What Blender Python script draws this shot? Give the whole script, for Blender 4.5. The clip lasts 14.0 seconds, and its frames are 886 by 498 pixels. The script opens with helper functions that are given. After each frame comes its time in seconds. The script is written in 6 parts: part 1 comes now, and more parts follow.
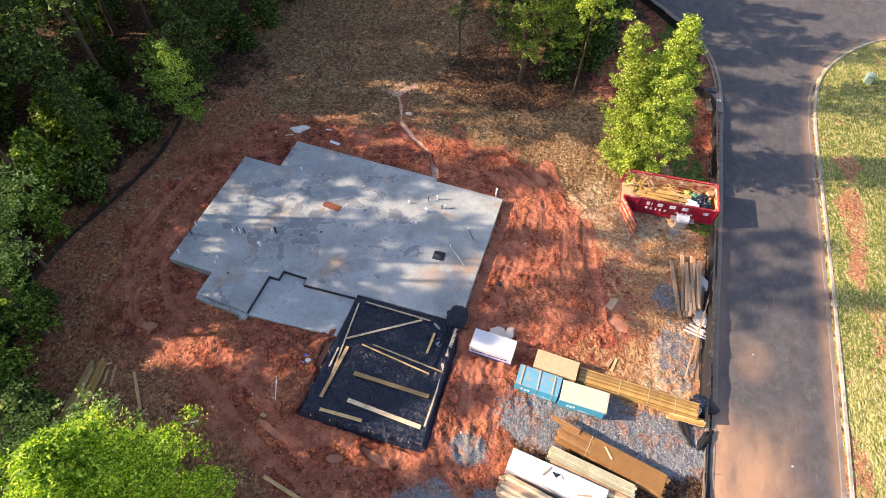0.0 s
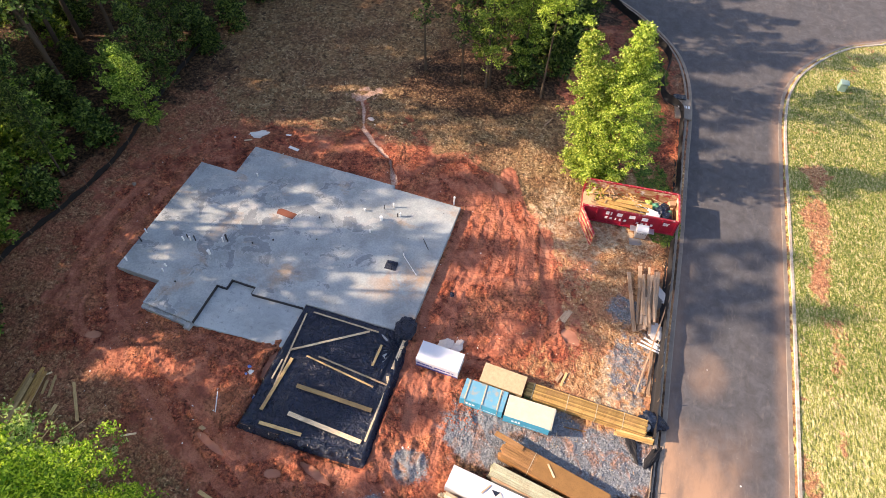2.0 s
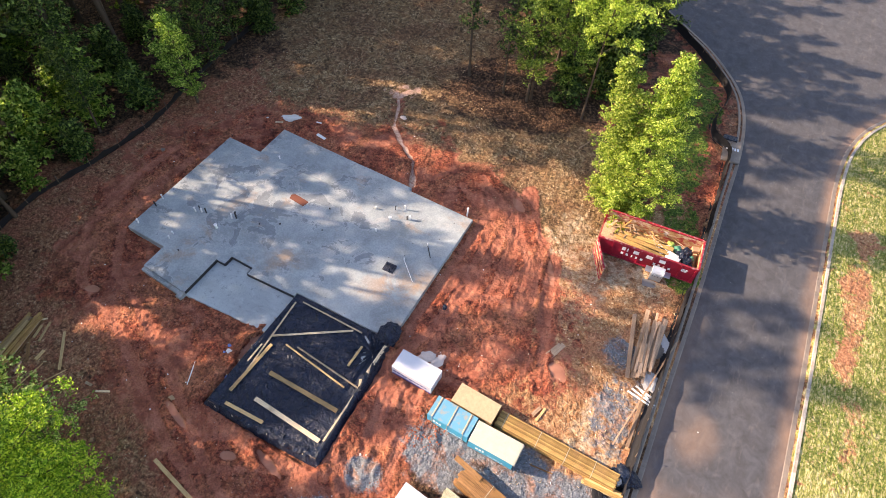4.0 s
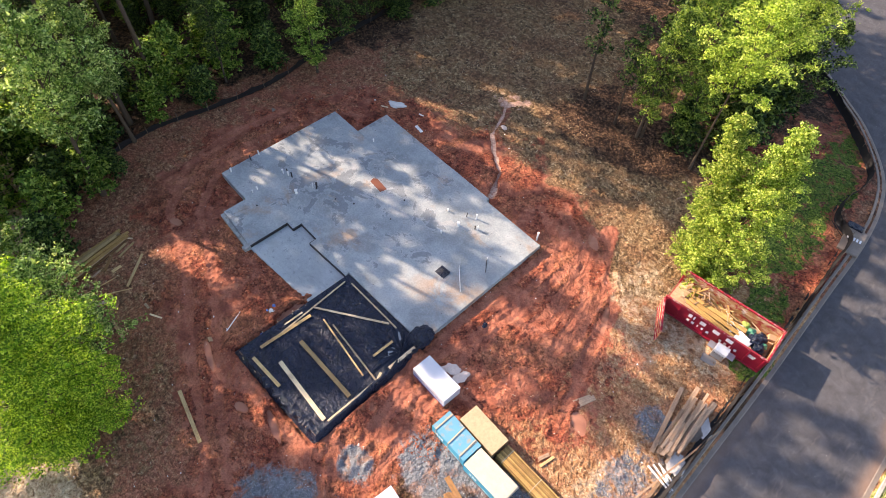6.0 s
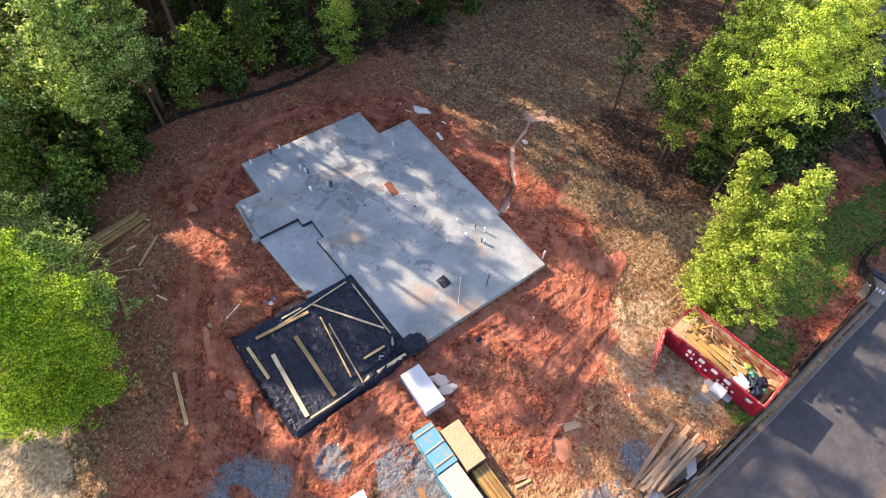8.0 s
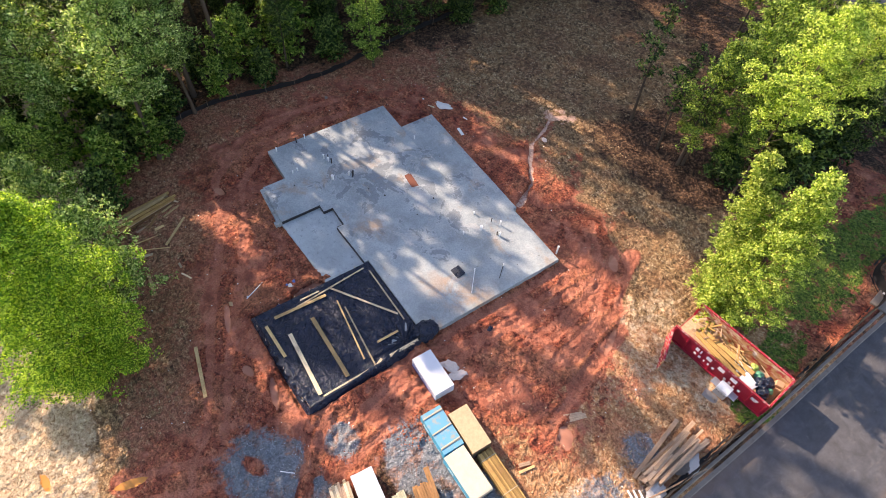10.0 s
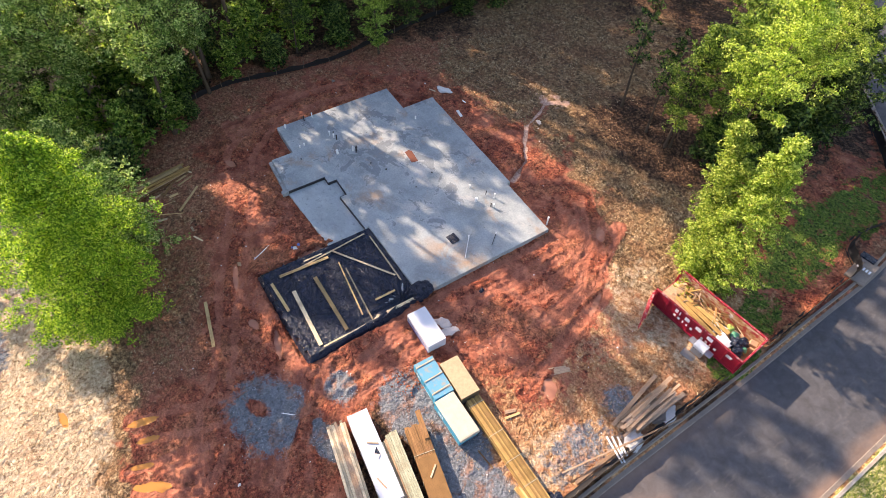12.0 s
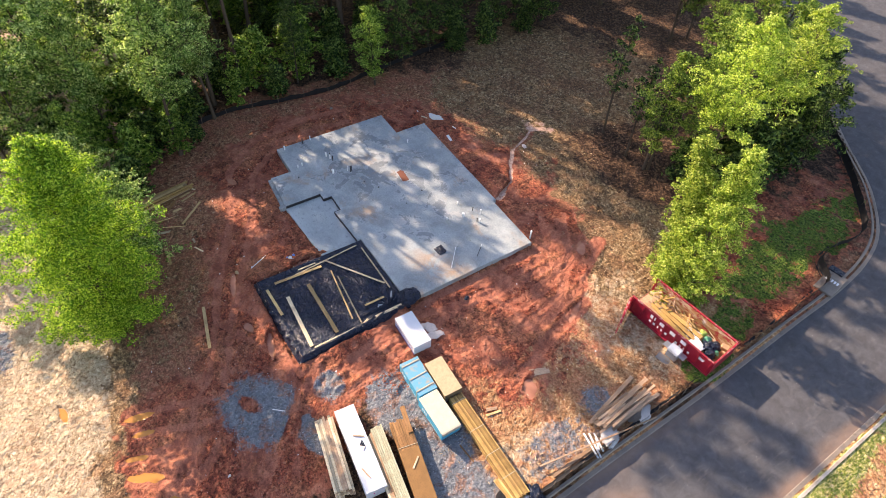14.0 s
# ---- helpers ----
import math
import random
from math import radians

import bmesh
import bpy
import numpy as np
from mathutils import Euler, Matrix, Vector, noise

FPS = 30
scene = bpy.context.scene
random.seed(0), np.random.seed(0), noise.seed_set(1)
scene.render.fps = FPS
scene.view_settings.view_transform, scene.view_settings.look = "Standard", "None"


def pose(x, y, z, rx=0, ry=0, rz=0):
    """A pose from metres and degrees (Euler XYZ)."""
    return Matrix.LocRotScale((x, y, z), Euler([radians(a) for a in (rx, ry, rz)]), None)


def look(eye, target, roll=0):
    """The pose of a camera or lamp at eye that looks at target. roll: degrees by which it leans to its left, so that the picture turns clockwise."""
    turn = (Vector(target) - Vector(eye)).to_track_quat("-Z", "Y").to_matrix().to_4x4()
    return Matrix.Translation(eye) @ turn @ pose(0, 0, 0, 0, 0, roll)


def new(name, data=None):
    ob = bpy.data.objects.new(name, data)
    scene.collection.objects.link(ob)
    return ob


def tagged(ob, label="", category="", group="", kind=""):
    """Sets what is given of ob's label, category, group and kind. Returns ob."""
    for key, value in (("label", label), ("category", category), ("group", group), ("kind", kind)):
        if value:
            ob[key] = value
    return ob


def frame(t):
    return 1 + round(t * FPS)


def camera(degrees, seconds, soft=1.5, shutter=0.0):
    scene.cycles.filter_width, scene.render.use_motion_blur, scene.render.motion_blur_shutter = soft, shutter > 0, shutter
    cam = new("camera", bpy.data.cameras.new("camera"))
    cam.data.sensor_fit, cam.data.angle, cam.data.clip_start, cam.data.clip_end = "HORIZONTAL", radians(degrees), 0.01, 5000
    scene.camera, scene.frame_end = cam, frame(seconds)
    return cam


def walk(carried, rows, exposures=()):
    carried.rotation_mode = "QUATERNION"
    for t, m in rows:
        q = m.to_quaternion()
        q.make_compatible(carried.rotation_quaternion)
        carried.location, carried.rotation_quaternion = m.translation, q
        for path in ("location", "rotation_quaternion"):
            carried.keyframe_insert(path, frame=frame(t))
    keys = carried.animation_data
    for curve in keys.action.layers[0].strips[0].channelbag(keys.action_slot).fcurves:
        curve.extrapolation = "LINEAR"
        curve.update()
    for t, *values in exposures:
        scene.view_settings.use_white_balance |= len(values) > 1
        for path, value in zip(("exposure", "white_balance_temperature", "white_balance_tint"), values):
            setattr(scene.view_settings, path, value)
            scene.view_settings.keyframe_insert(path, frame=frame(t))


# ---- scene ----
cam = camera(72.0, 14.0, soft=0.4)
PATH = [
    (0, (-0.591, -0.572, 32.159), (-0.928, 0.558, 30.543), 2.6),
    (0.5, (-0.26, -0.379, 32.225), (-0.595, 0.749, 30.608), 2.6),
    (1, (0.39, 0.042, 32.21), (0.056, 1.172, 30.594), 2.6),
    (1.5, (1.295, 0.699, 32.154), (0.96, 1.828, 30.537), 2.6),
    (2, (2.155, 1.326, 32.033), (1.807, 2.452, 30.417), 2.6),
    (4.5, (5.746, 4.345, 31.527), (5.135, 5.35, 29.909), 3.7),
    (5, (6.36, 5.025, 31.514), (5.664, 5.969, 29.894), 3.5),
    (5.5, (6.871, 5.726, 31.542), (6.106, 6.609, 29.919), 3.4),
    (6, (7.283, 6.477, 31.634), (6.459, 7.297, 30.007), 3.1),
    (6.5, (7.669, 7.117, 31.695), (6.797, 7.885, 30.068), 3.1),
    (7, (7.981, 7.777, 31.802), (7.089, 8.521, 30.173), 3.1),
    (7.5, (8.237, 8.326, 31.908), (7.335, 9.054, 30.278), 3.1),
    (8, (8.393, 8.456, 32.01), (7.483, 9.177, 30.382), 3.2),
    (10.5, (10.241, 7.719, 32.403), (9.279, 8.38, 30.779), 2.7),
    (11, (11.216, 7.356, 32.444), (10.249, 8.011, 30.821), 2.6),
    (11.5, (12.2, 6.905, 32.415), (11.23, 7.56, 30.793), 2.7),
    (12, (13.127, 6.573, 32.492), (12.131, 7.243, 30.892), 2.8),
    (12.5, (14.122, 6.27, 32.569), (13.076, 6.968, 31.014), 2.7),
    (13, (15.193, 5.987, 32.65), (14.095, 6.71, 31.143), 2.5),
    (13.5, (15.989, 5.751, 32.597), (14.888, 6.476, 31.092), 2.6),
    (14, (16.42, 5.729, 32.666), (15.317, 6.453, 31.162), 2.6),
]
walk(cam, [(t, look(eye, target, roll)) for t, eye, target, roll in PATH], [(0, 1.26, 7500, 24), (2.2, 1.27, 7500, 24), (5, 1.36, 7300, 24), (8, 1.37, 7200, 24), (11, 1.31, 7200, 24), (14, 1.30, 7250, 23)])

# ---- daylight: a low sun from the west-south-west over the woods ----
SUN_DIR = Vector((0.86, 0.27, -0.436)).normalized()
sun = new("sun", bpy.data.lights.new("sun", "SUN"))
sun.data.energy, sun.data.angle, sun.data.color = 4.7, radians(0.6), (1.0, 0.87, 0.68)
sun.rotation_mode = "QUATERNION"
sun.rotation_quaternion = SUN_DIR.to_track_quat("-Z", "Y")
world = bpy.data.worlds.new("sky")
scene.world = world
world.use_nodes = True
_n = world.node_tree.nodes
_sky = _n.new("ShaderNodeTexSky")
_sky.sky_type, _sky.sun_disc = "NISHITA", False
_sky.sun_elevation = math.asin(-SUN_DIR.z)
_sky.sun_rotation = math.atan2(-SUN_DIR.x, -SUN_DIR.y)
_n["Background"].inputs["Strength"].default_value = 0.15
world.node_tree.links.new(_sky.outputs[0], _n["Background"].inputs["Color"])

# ---- materials ----


class Mat:
    """A node material: small helpers around one Principled shader."""

    def __init__(self, name, rough=0.8, metal=0.0, spec=0.35):
        self.m = bpy.data.materials.new(name)
        self.m.use_nodes = True
        self.nodes, self.tree = self.m.node_tree.nodes, self.m.node_tree
        self.p = self.nodes["Principled BSDF"]
        self.p.inputs["Roughness"].default_value = rough
        self.p.inputs["Metallic"].default_value = metal
        self.p.inputs["Specular IOR Level"].default_value = spec
        self.coords = None

    def add(self, kind):
        return self.nodes.new(kind)

    def link(self, a, b):
        self.tree.links.new(a, b)

    def put(self, socket, value):
        if isinstance(value, bpy.types.NodeSocket):
            self.link(value, socket)
        elif isinstance(value, (tuple, list)) and len(value) == 3 and socket.type == "RGBA":
            socket.default_value = (*value, 1)
        else:
            socket.default_value = value

    def co(self, world_space=False, scale=(1, 1, 1)):
        if world_space:
            src = self.add("ShaderNodeNewGeometry").outputs["Position"]
        else:
            src = self.add("ShaderNodeTexCoord").outputs["Object"]
        mp = self.add("ShaderNodeMapping")
        self.link(src, mp.inputs["Vector"])
        mp.inputs["Scale"].default_value = scale
        return mp.outputs[0]

    def noise(self, scale, detail=4, rough=0.55, vec=None, dist=0.0):
        n = self.add("ShaderNodeTexNoise")
        n.inputs["Scale"].default_value = scale
        n.inputs["Detail"].default_value = detail
        n.inputs["Roughness"].default_value = rough
        n.inputs["Distortion"].default_value = dist
        if vec is not None:
            self.link(vec, n.inputs["Vector"])
        return n.outputs["Fac"]

    def color_noise(self, scale, vec):
        n = self.add("ShaderNodeTexNoise")
        n.inputs["Scale"].default_value = scale
        n.inputs["Detail"].default_value = 2
        self.link(vec, n.inputs["Vector"])
        return n.outputs["Color"]

    def voronoi(self, scale, vec=None, feature="F1"):
        n = self.add("ShaderNodeTexVoronoi")
        n.feature = feature
        n.inputs["Scale"].default_value = scale
        if vec is not None:
            self.link(vec, n.inputs["Vector"])
        return n

    def ramp(self, fac, *stops):
        n = self.add("ShaderNodeValToRGB")
        e = n.color_ramp.elements
        while len(e) < len(stops):
            e.new(0.5)
        for s, (pos, col) in zip(e, stops):
            s.position = pos
            s.color = (*col, 1) if isinstance(col, tuple) else (col, col, col, 1)
        self.link(fac, n.inputs[0])
        return n.outputs[0]

    def mix(self, fac, a, b, blend="MIX"):
        n = self.add("ShaderNodeMix")
        n.data_type, n.blend_type = "RGBA", blend
        self.put(n.inputs[0], fac)
        self.put(n.inputs[6], a)
        self.put(n.inputs[7], b)
        return n.outputs[2]

    def math(self, op, a, b=0.0):
        n = self.add("ShaderNodeMath")
        n.operation = op
        self.put(n.inputs[0], a)
        self.put(n.inputs[1], b)
        return n.outputs[0]

    def attr(self, name):
        n = self.add("ShaderNodeAttribute")
        n.attribute_name = name
        return n.outputs["Fac"]

    def per_object(self):
        return self.add("ShaderNodeObjectInfo").outputs["Random"]

    def per_island(self):
        return self.add("ShaderNodeNewGeometry").outputs["Random Per Island"]

    def bump(self, height, strength=0.3, distance=0.02):
        n = self.add("ShaderNodeBump")
        n.inputs["Strength"].default_value = strength
        n.inputs["Distance"].default_value = distance
        self.link(height, n.inputs["Height"])
        self.link(n.outputs[0], self.p.inputs["Normal"])

    def color(self, value):
        self.put(self.p.inputs["Base Color"], value)
        return self

    def rough(self, value):
        self.put(self.p.inputs["Roughness"], value)
        return self


def wood_mat(name, pale, dark, rough=0.75, grain=1.0):
    """Sawn lumber: grain along the local x axis, a tone per board, knots and dirt."""
    k = Mat(name, rough, spec=0.25)
    v = k.co(scale=(0.7 * grain, 14 * grain, 14 * grain))
    g = k.noise(2.2, 5, 0.6, v, 0.6)
    base = k.ramp(g, (0.25, dark), (0.55, pale), (0.8, tuple(min(1, c * 1.12) for c in pale)))
    tone = k.ramp(k.per_object(), (0.0, 0.52), (0.35, 0.92), (1.0, 1.22))
    base = k.mix(1.0, base, tone, "MULTIPLY")
    dirt = k.ramp(k.noise(1.6, 4, 0.6, k.co(True)), (0.5, 0.0), (0.75, 0.55))
    base = k.mix(dirt, base, (0.30, 0.155, 0.08))
    speck = k.ramp(k.noise(16, 4, 0.7, k.co(True), 0.5), (0.38, 0.82), (0.50, 1.0), (0.64, 1.10))
    k.color(k.mix(1.0, base, speck, "MULTIPLY"))
    k.bump(g, 0.25, 0.004)
    return k.m


def plain_mat(name, color, rough=0.6, metal=0.0, vary=0.25, scale=3.0, dirt=(0.26, 0.14, 0.08), dirty=0.35, bump=0.1, spec=0.35):
    """A painted or plastic surface with faint tone changes, clay dust and small dents."""
    k = Mat(name, rough, metal, spec)
    v = k.co(True)
    n1, n2 = k.noise(scale, 5, 0.6, v), k.noise(scale * 9, 3, 0.6, v)
    c = k.mix(k.ramp(n1, (0.3, 0.0), (0.75, vary)), color, tuple(x * 0.6 for x in color))
    c = k.mix(k.ramp(n2, (0.52, 0.0), (0.8, dirty)), c, dirt)
    k.color(c)
    k.rough(k.ramp(n2, (0.2, max(0.05, rough - 0.12)), (0.8, min(1, rough + 0.15))))
    k.bump(n1, bump, 0.01)
    return k.m


def make_concrete(name, tone, stain=0.6):
    k = Mat(name, 0.7, spec=0.3)
    v = k.co(True)
    big, mid, fine = k.noise(0.28, 6, 0.6, v, 0.4), k.noise(1.1, 8, 0.7, v, 0.4), k.noise(18, 4, 0.6, v)
    c = k.ramp(big, (0.3, tuple(x * 0.78 for x in tone)), (0.5, tone), (0.72, tuple(x * 1.14 for x in tone)))
    # damp patches, pale scuffs, trowel sweeps, a few rust stains and dark spots
    damp = k.ramp(k.noise(0.42, 10, 0.72, v, 0.3), (0.47, 0.0), (0.58, stain))
    c = k.mix(damp, c, (tone[0] * 0.58, tone[1] * 0.60, tone[2] * 0.64))
    c = k.mix(k.ramp(k.noise(0.8, 9, 0.7, v, 0.5), (0.52, 0.0), (0.545, 0.6 * stain)), c, tuple(x * 0.60 for x in tone))
    c = k.mix(k.ramp(mid, (0.52, 0.0), (0.66, 0.5)), c, tuple(min(1, x * 1.25) for x in tone))
    sweep = k.noise(1.3, 7, 0.7, k.co(True, (0.5, 2.2, 1)), 1.2)
    c = k.mix(1.0, c, k.ramp(sweep, (0.36, 1 - 0.2 * stain), (0.5, 1.0), (0.66, 1 + 0.12 * stain)), "MULTIPLY")
    rust = k.ramp(k.noise(0.3, 8, 0.68, k.co(True, (1, 1.5, 1)), 0.3), (0.56, 0.0), (0.68, 0.55 * stain))
    c = k.mix(rust, c, (0.36, 0.23, 0.135))
    c = k.mix(k.ramp(k.noise(3.4, 8, 0.72, v), (0.57, 0.0), (0.64, 0.55)), c, tuple(x * 0.42 for x in tone))
    c = k.mix(1.0, c, k.ramp(fine, (0.35, 0.9), (0.5, 1.0), (0.65, 1.08)), "MULTIPLY")
    k.color(c)
    k.rough(k.ramp(mid, (0.4, 0.42), (0.65, 0.8)))
    k.bump(k.mix(0.4, mid, fine), 0.12, 0.01)
    return k.m


def make_slab_concrete():
    """Smooth troweled concrete: cloudy tone, damp patches with crisp pale rims, scuffs and a few rust stains."""
    k = Mat("slab_concrete", 0.6, spec=0.35)
    v = k.co(True)
    big, cloud, fine = k.noise(0.22, 4, 0.55, v, 0.4), k.noise(0.8, 5, 0.6, v, 0.5), k.noise(9, 3, 0.55, v)
    c = k.ramp(big, (0.32, (0.245, 0.284, 0.296)), (0.5, (0.312, 0.352, 0.361)), (0.68, (0.372, 0.405, 0.405)))
    c = k.mix(1.0, c, k.ramp(cloud, (0.34, 0.84), (0.5, 1.0), (0.66, 1.13)), "MULTIPLY")
    # damp patches gather in the low middle of the slab
    low = k.attr("damp")
    n = k.math("ADD", k.noise(0.62, 7, 0.66, v, 0.5), k.math("MULTIPLY", low, 0.12))
    c = k.mix(k.ramp(n, (0.575, 0.0), (0.59, 0.62)), c, (0.150, 0.168, 0.185))
    c = k.mix(k.ramp(n, (0.545, 0.0), (0.562, 0.35), (0.574, 0.0)), c, (0.50, 0.50, 0.49))
    c = k.mix(k.ramp(k.noise(0.5, 6, 0.64, k.co(True, (1, 1.3, 1)), 0.3), (0.60, 0.0), (0.63, 0.5)), c, (0.47, 0.465, 0.445))
    c = k.mix(k.ramp(k.noise(0.33, 6, 0.62, k.co(True, (1, 1.4, 1)), 0.3), (0.575, 0.0), (0.66, 0.5)), c, (0.37, 0.245, 0.15))
    rust = k.math("MULTIPLY", k.attr("rusty"), k.ramp(k.noise(0.9, 6, 0.65, v, 0.5), (0.42, 0.0), (0.58, 1.0)))
    c = k.mix(rust, c, (0.40, 0.235, 0.125))
    c = k.mix(k.ramp(k.voronoi(1.4, v).outputs["Distance"], (0.035, 0.85), (0.06, 0.0)), c, (0.10, 0.10, 0.105))
    c = k.mix(1.0, c, k.ramp(fine, (0.36, 0.90), (0.64, 1.08)), "MULTIPLY")
    k.color(c)
    k.rough(k.ramp(n, (0.50, 0.68), (0.59, 0.38)))
    k.bump(k.mix(0.5, cloud, fine), 0.10, 0.01)
    return k.m


CONCRETE = make_slab_concrete()
CONCRETE_NEW = make_concrete("porch_concrete", (0.375, 0.425, 0.435), 0.2)
CURB = make_concrete("curb_concrete", (0.25, 0.205, 0.165), 0.3)
WHITE_CURB = make_concrete("pale_curb_concrete", (0.47, 0.42, 0.35), 0.9)

PINE = wood_mat("pine_lumber", (0.66, 0.46, 0.22), (0.44, 0.27, 0.11))
PALE_PINE = wood_mat("pale_pine_lumber", (0.74, 0.60, 0.40), (0.46, 0.33, 0.19))
WEATHERED = wood_mat("weathered_lumber", (0.47, 0.32, 0.21), (0.24, 0.15, 0.09))
TREATED = wood_mat("treated_lumber", (0.43, 0.43, 0.30), (0.26, 0.25, 0.15))
TAN_LUMBER = wood_mat("sun_bleached_lumber", (0.55, 0.375, 0.245), (0.32, 0.205, 0.125))
WET_LUMBER = wood_mat("wet_brown_lumber", (0.36, 0.19, 0.075), (0.12, 0.055, 0.022), 0.55)
GOLD_LUMBER = wood_mat("golden_lumber", (0.50, 0.31, 0.105), (0.17, 0.09, 0.028), 0.65)
OSB = plain_mat("osb_sheathing", (0.55, 0.43, 0.26), 0.75, vary=0.6, scale=6, dirty=0.4)
WET_SHEET = plain_mat("wet_brown_sheathing", (0.29, 0.15, 0.05), 0.6, vary=0.6, scale=2.2, dirt=(0.12, 0.058, 0.026), dirty=0.8)
OSB_EDGE = plain_mat("osb_edge", (0.30, 0.20, 0.10), 0.85, scale=20)
CREAM = plain_mat("cream_sheet", (0.64, 0.58, 0.44), 0.6, vary=0.4, dirty=0.3)
WHITE_WRAP = plain_mat("white_wrap", (0.63, 0.66, 0.71), 0.4, vary=0.15, dirty=0.14, bump=0.35)
BLUE_WRAP = plain_mat("blue_wrap", (0.03, 0.36, 0.56), 0.4, vary=0.3, dirty=0.2, bump=0.35)
BLUE_DUSTY = plain_mat("dusty_blue_wrap", (0.12, 0.36, 0.50), 0.6, vary=0.4, scale=0.3, dirt=(0.40, 0.32, 0.21), dirty=1.0, bump=0.35)
INK_BLUE = plain_mat("dark_blue_print", (0.04, 0.05, 0.28), 0.5, dirty=0.1)
PALE_INK = plain_mat("pale_print", (0.75, 0.85, 0.88), 0.5, dirty=0.1)
STRAP = plain_mat("pale_strap", (0.52, 0.45, 0.31), 0.5, dirty=0.2)
WHITE_PVC = plain_mat("white_pvc", (0.82, 0.82, 0.80), 0.35, dirty=0.15, vary=0.1)
RED_STEEL = plain_mat("red_painted_steel", (0.29, 0.007, 0.028), 0.42, vary=0.35, scale=2.0, dirty=0.3, bump=0.15)
RUSTY_INSIDE = plain_mat("scraped_steel_inside", (0.30, 0.055, 0.045), 0.7, vary=0.6, scale=3, dirt=(0.55, 0.40, 0.30), dirty=0.95)
WORN_RIM = plain_mat("worn_red_rim", (0.36, 0.02, 0.035), 0.55, vary=0.5, scale=0.55, dirt=(0.62, 0.50, 0.45), dirty=1.0)
def make_scraped():
    """The skip's inner faces: rusty tan low down, scraped white and red towards the rim."""
    k = Mat("scraped_skip_lining", 0.65, spec=0.3)
    v = k.co(True, (0.8, 0.8, 1.6))
    n1, n2 = k.noise(1.6, 7, 0.7, v, 0.8), k.noise(2.6, 7, 0.75, v, 0.8)
    c = k.ramp(n1, (0.36, (0.30, 0.13, 0.055)), (0.5, (0.46, 0.29, 0.14)), (0.62, (0.60, 0.50, 0.40)), (0.7, (0.72, 0.68, 0.64)))
    k.color(k.mix(k.ramp(n2, (0.51, 0.0), (0.56, 0.9)), c, (0.31, 0.015, 0.03)))
    k.bump(n2, 0.2, 0.01)
    return k.m


SCRAPED = make_scraped()
STICKER = plain_mat("white_sticker", (0.8, 0.8, 0.8), 0.5, dirty=0.15)
DARK_METAL = plain_mat("dark_metal", (0.05, 0.05, 0.055), 0.5, 0.6)
STEEL = plain_mat("brushed_steel", (0.55, 0.56, 0.58), 0.35, 0.8, dirty=0.15)
WHITE_PANEL = plain_mat("white_panel", (0.78, 0.78, 0.78), 0.5, dirty=0.2)
GREEN_STUFF = plain_mat("green_plastic", (0.05, 0.22, 0.14), 0.5)
LIME = plain_mat("lime_plastic", (0.36, 0.46, 0.10), 0.5)
BAG_WHITE = plain_mat("white_plastic_bag", (0.72, 0.70, 0.66), 0.4, vary=0.3, dirty=0.35, bump=0.5, scale=6)
PINK_BAG = plain_mat("dusty_white_plastic", (0.75, 0.62, 0.54), 0.45, vary=0.35, dirty=0.4, bump=0.5, scale=6)
BLUE_SCRAP = plain_mat("blue_scrap", (0.12, 0.22, 0.55), 0.5)
CARD = plain_mat("cardboard", (0.46, 0.30, 0.17), 0.85)
GREY_BOARD = plain_mat("grey_board", (0.24, 0.225, 0.215), 0.7)
MAGENTA = plain_mat("magenta_tag", (0.6, 0.05, 0.28), 0.6)


def make_black_plastic():
    """Polythene film: black with sharp creases that catch the light."""
    k = Mat("black_polythene", 0.3, spec=0.38)
    v = k.co(True)

    def crease(scale, dist, stretch):
        n = k.noise(scale, 3, 0.6, k.co(True, stretch), dist)
        return k.ramp(k.math("ABSOLUTE", k.math("SUBTRACT", n, 0.5)), (0.0, 1.0), (0.08, 0.4), (0.2, 0.0))

    w, c1 = k.noise(2.0, 4, 0.6, v, 1.0), crease(2.4, 1.6, (1, 1.4, 1))
    k.color(k.mix(k.ramp(k.noise(3.5, 5, 0.65, v), (0.6, 0.0), (0.8, 0.12)), (0.008, 0.016, 0.036), (0.08, 0.08, 0.09)))
    k.rough(k.ramp(w, (0.3, 0.20), (0.7, 0.40)))
    k.bump(k.mix(0.5, c1, w), 0.9, 0.08)
    return k.m


BLACK_PLASTIC = make_black_plastic()
BLACK_FABRIC = plain_mat("black_silt_fabric", (0.014, 0.014, 0.016), 0.75, vary=0.4, dirt=(0.10, 0.065, 0.045), dirty=0.15, bump=0.4)
POST_WOOD = plain_mat("grey_stake", (0.20, 0.15, 0.11), 0.85)
DIRT_FILL = plain_mat("red_dirt_fill", (0.20, 0.068, 0.042), 0.9, bump=0.5)
BARK = plain_mat("bark", (0.09, 0.065, 0.045), 0.95, vary=0.6, scale=6, bump=0.6, dirty=0.1)


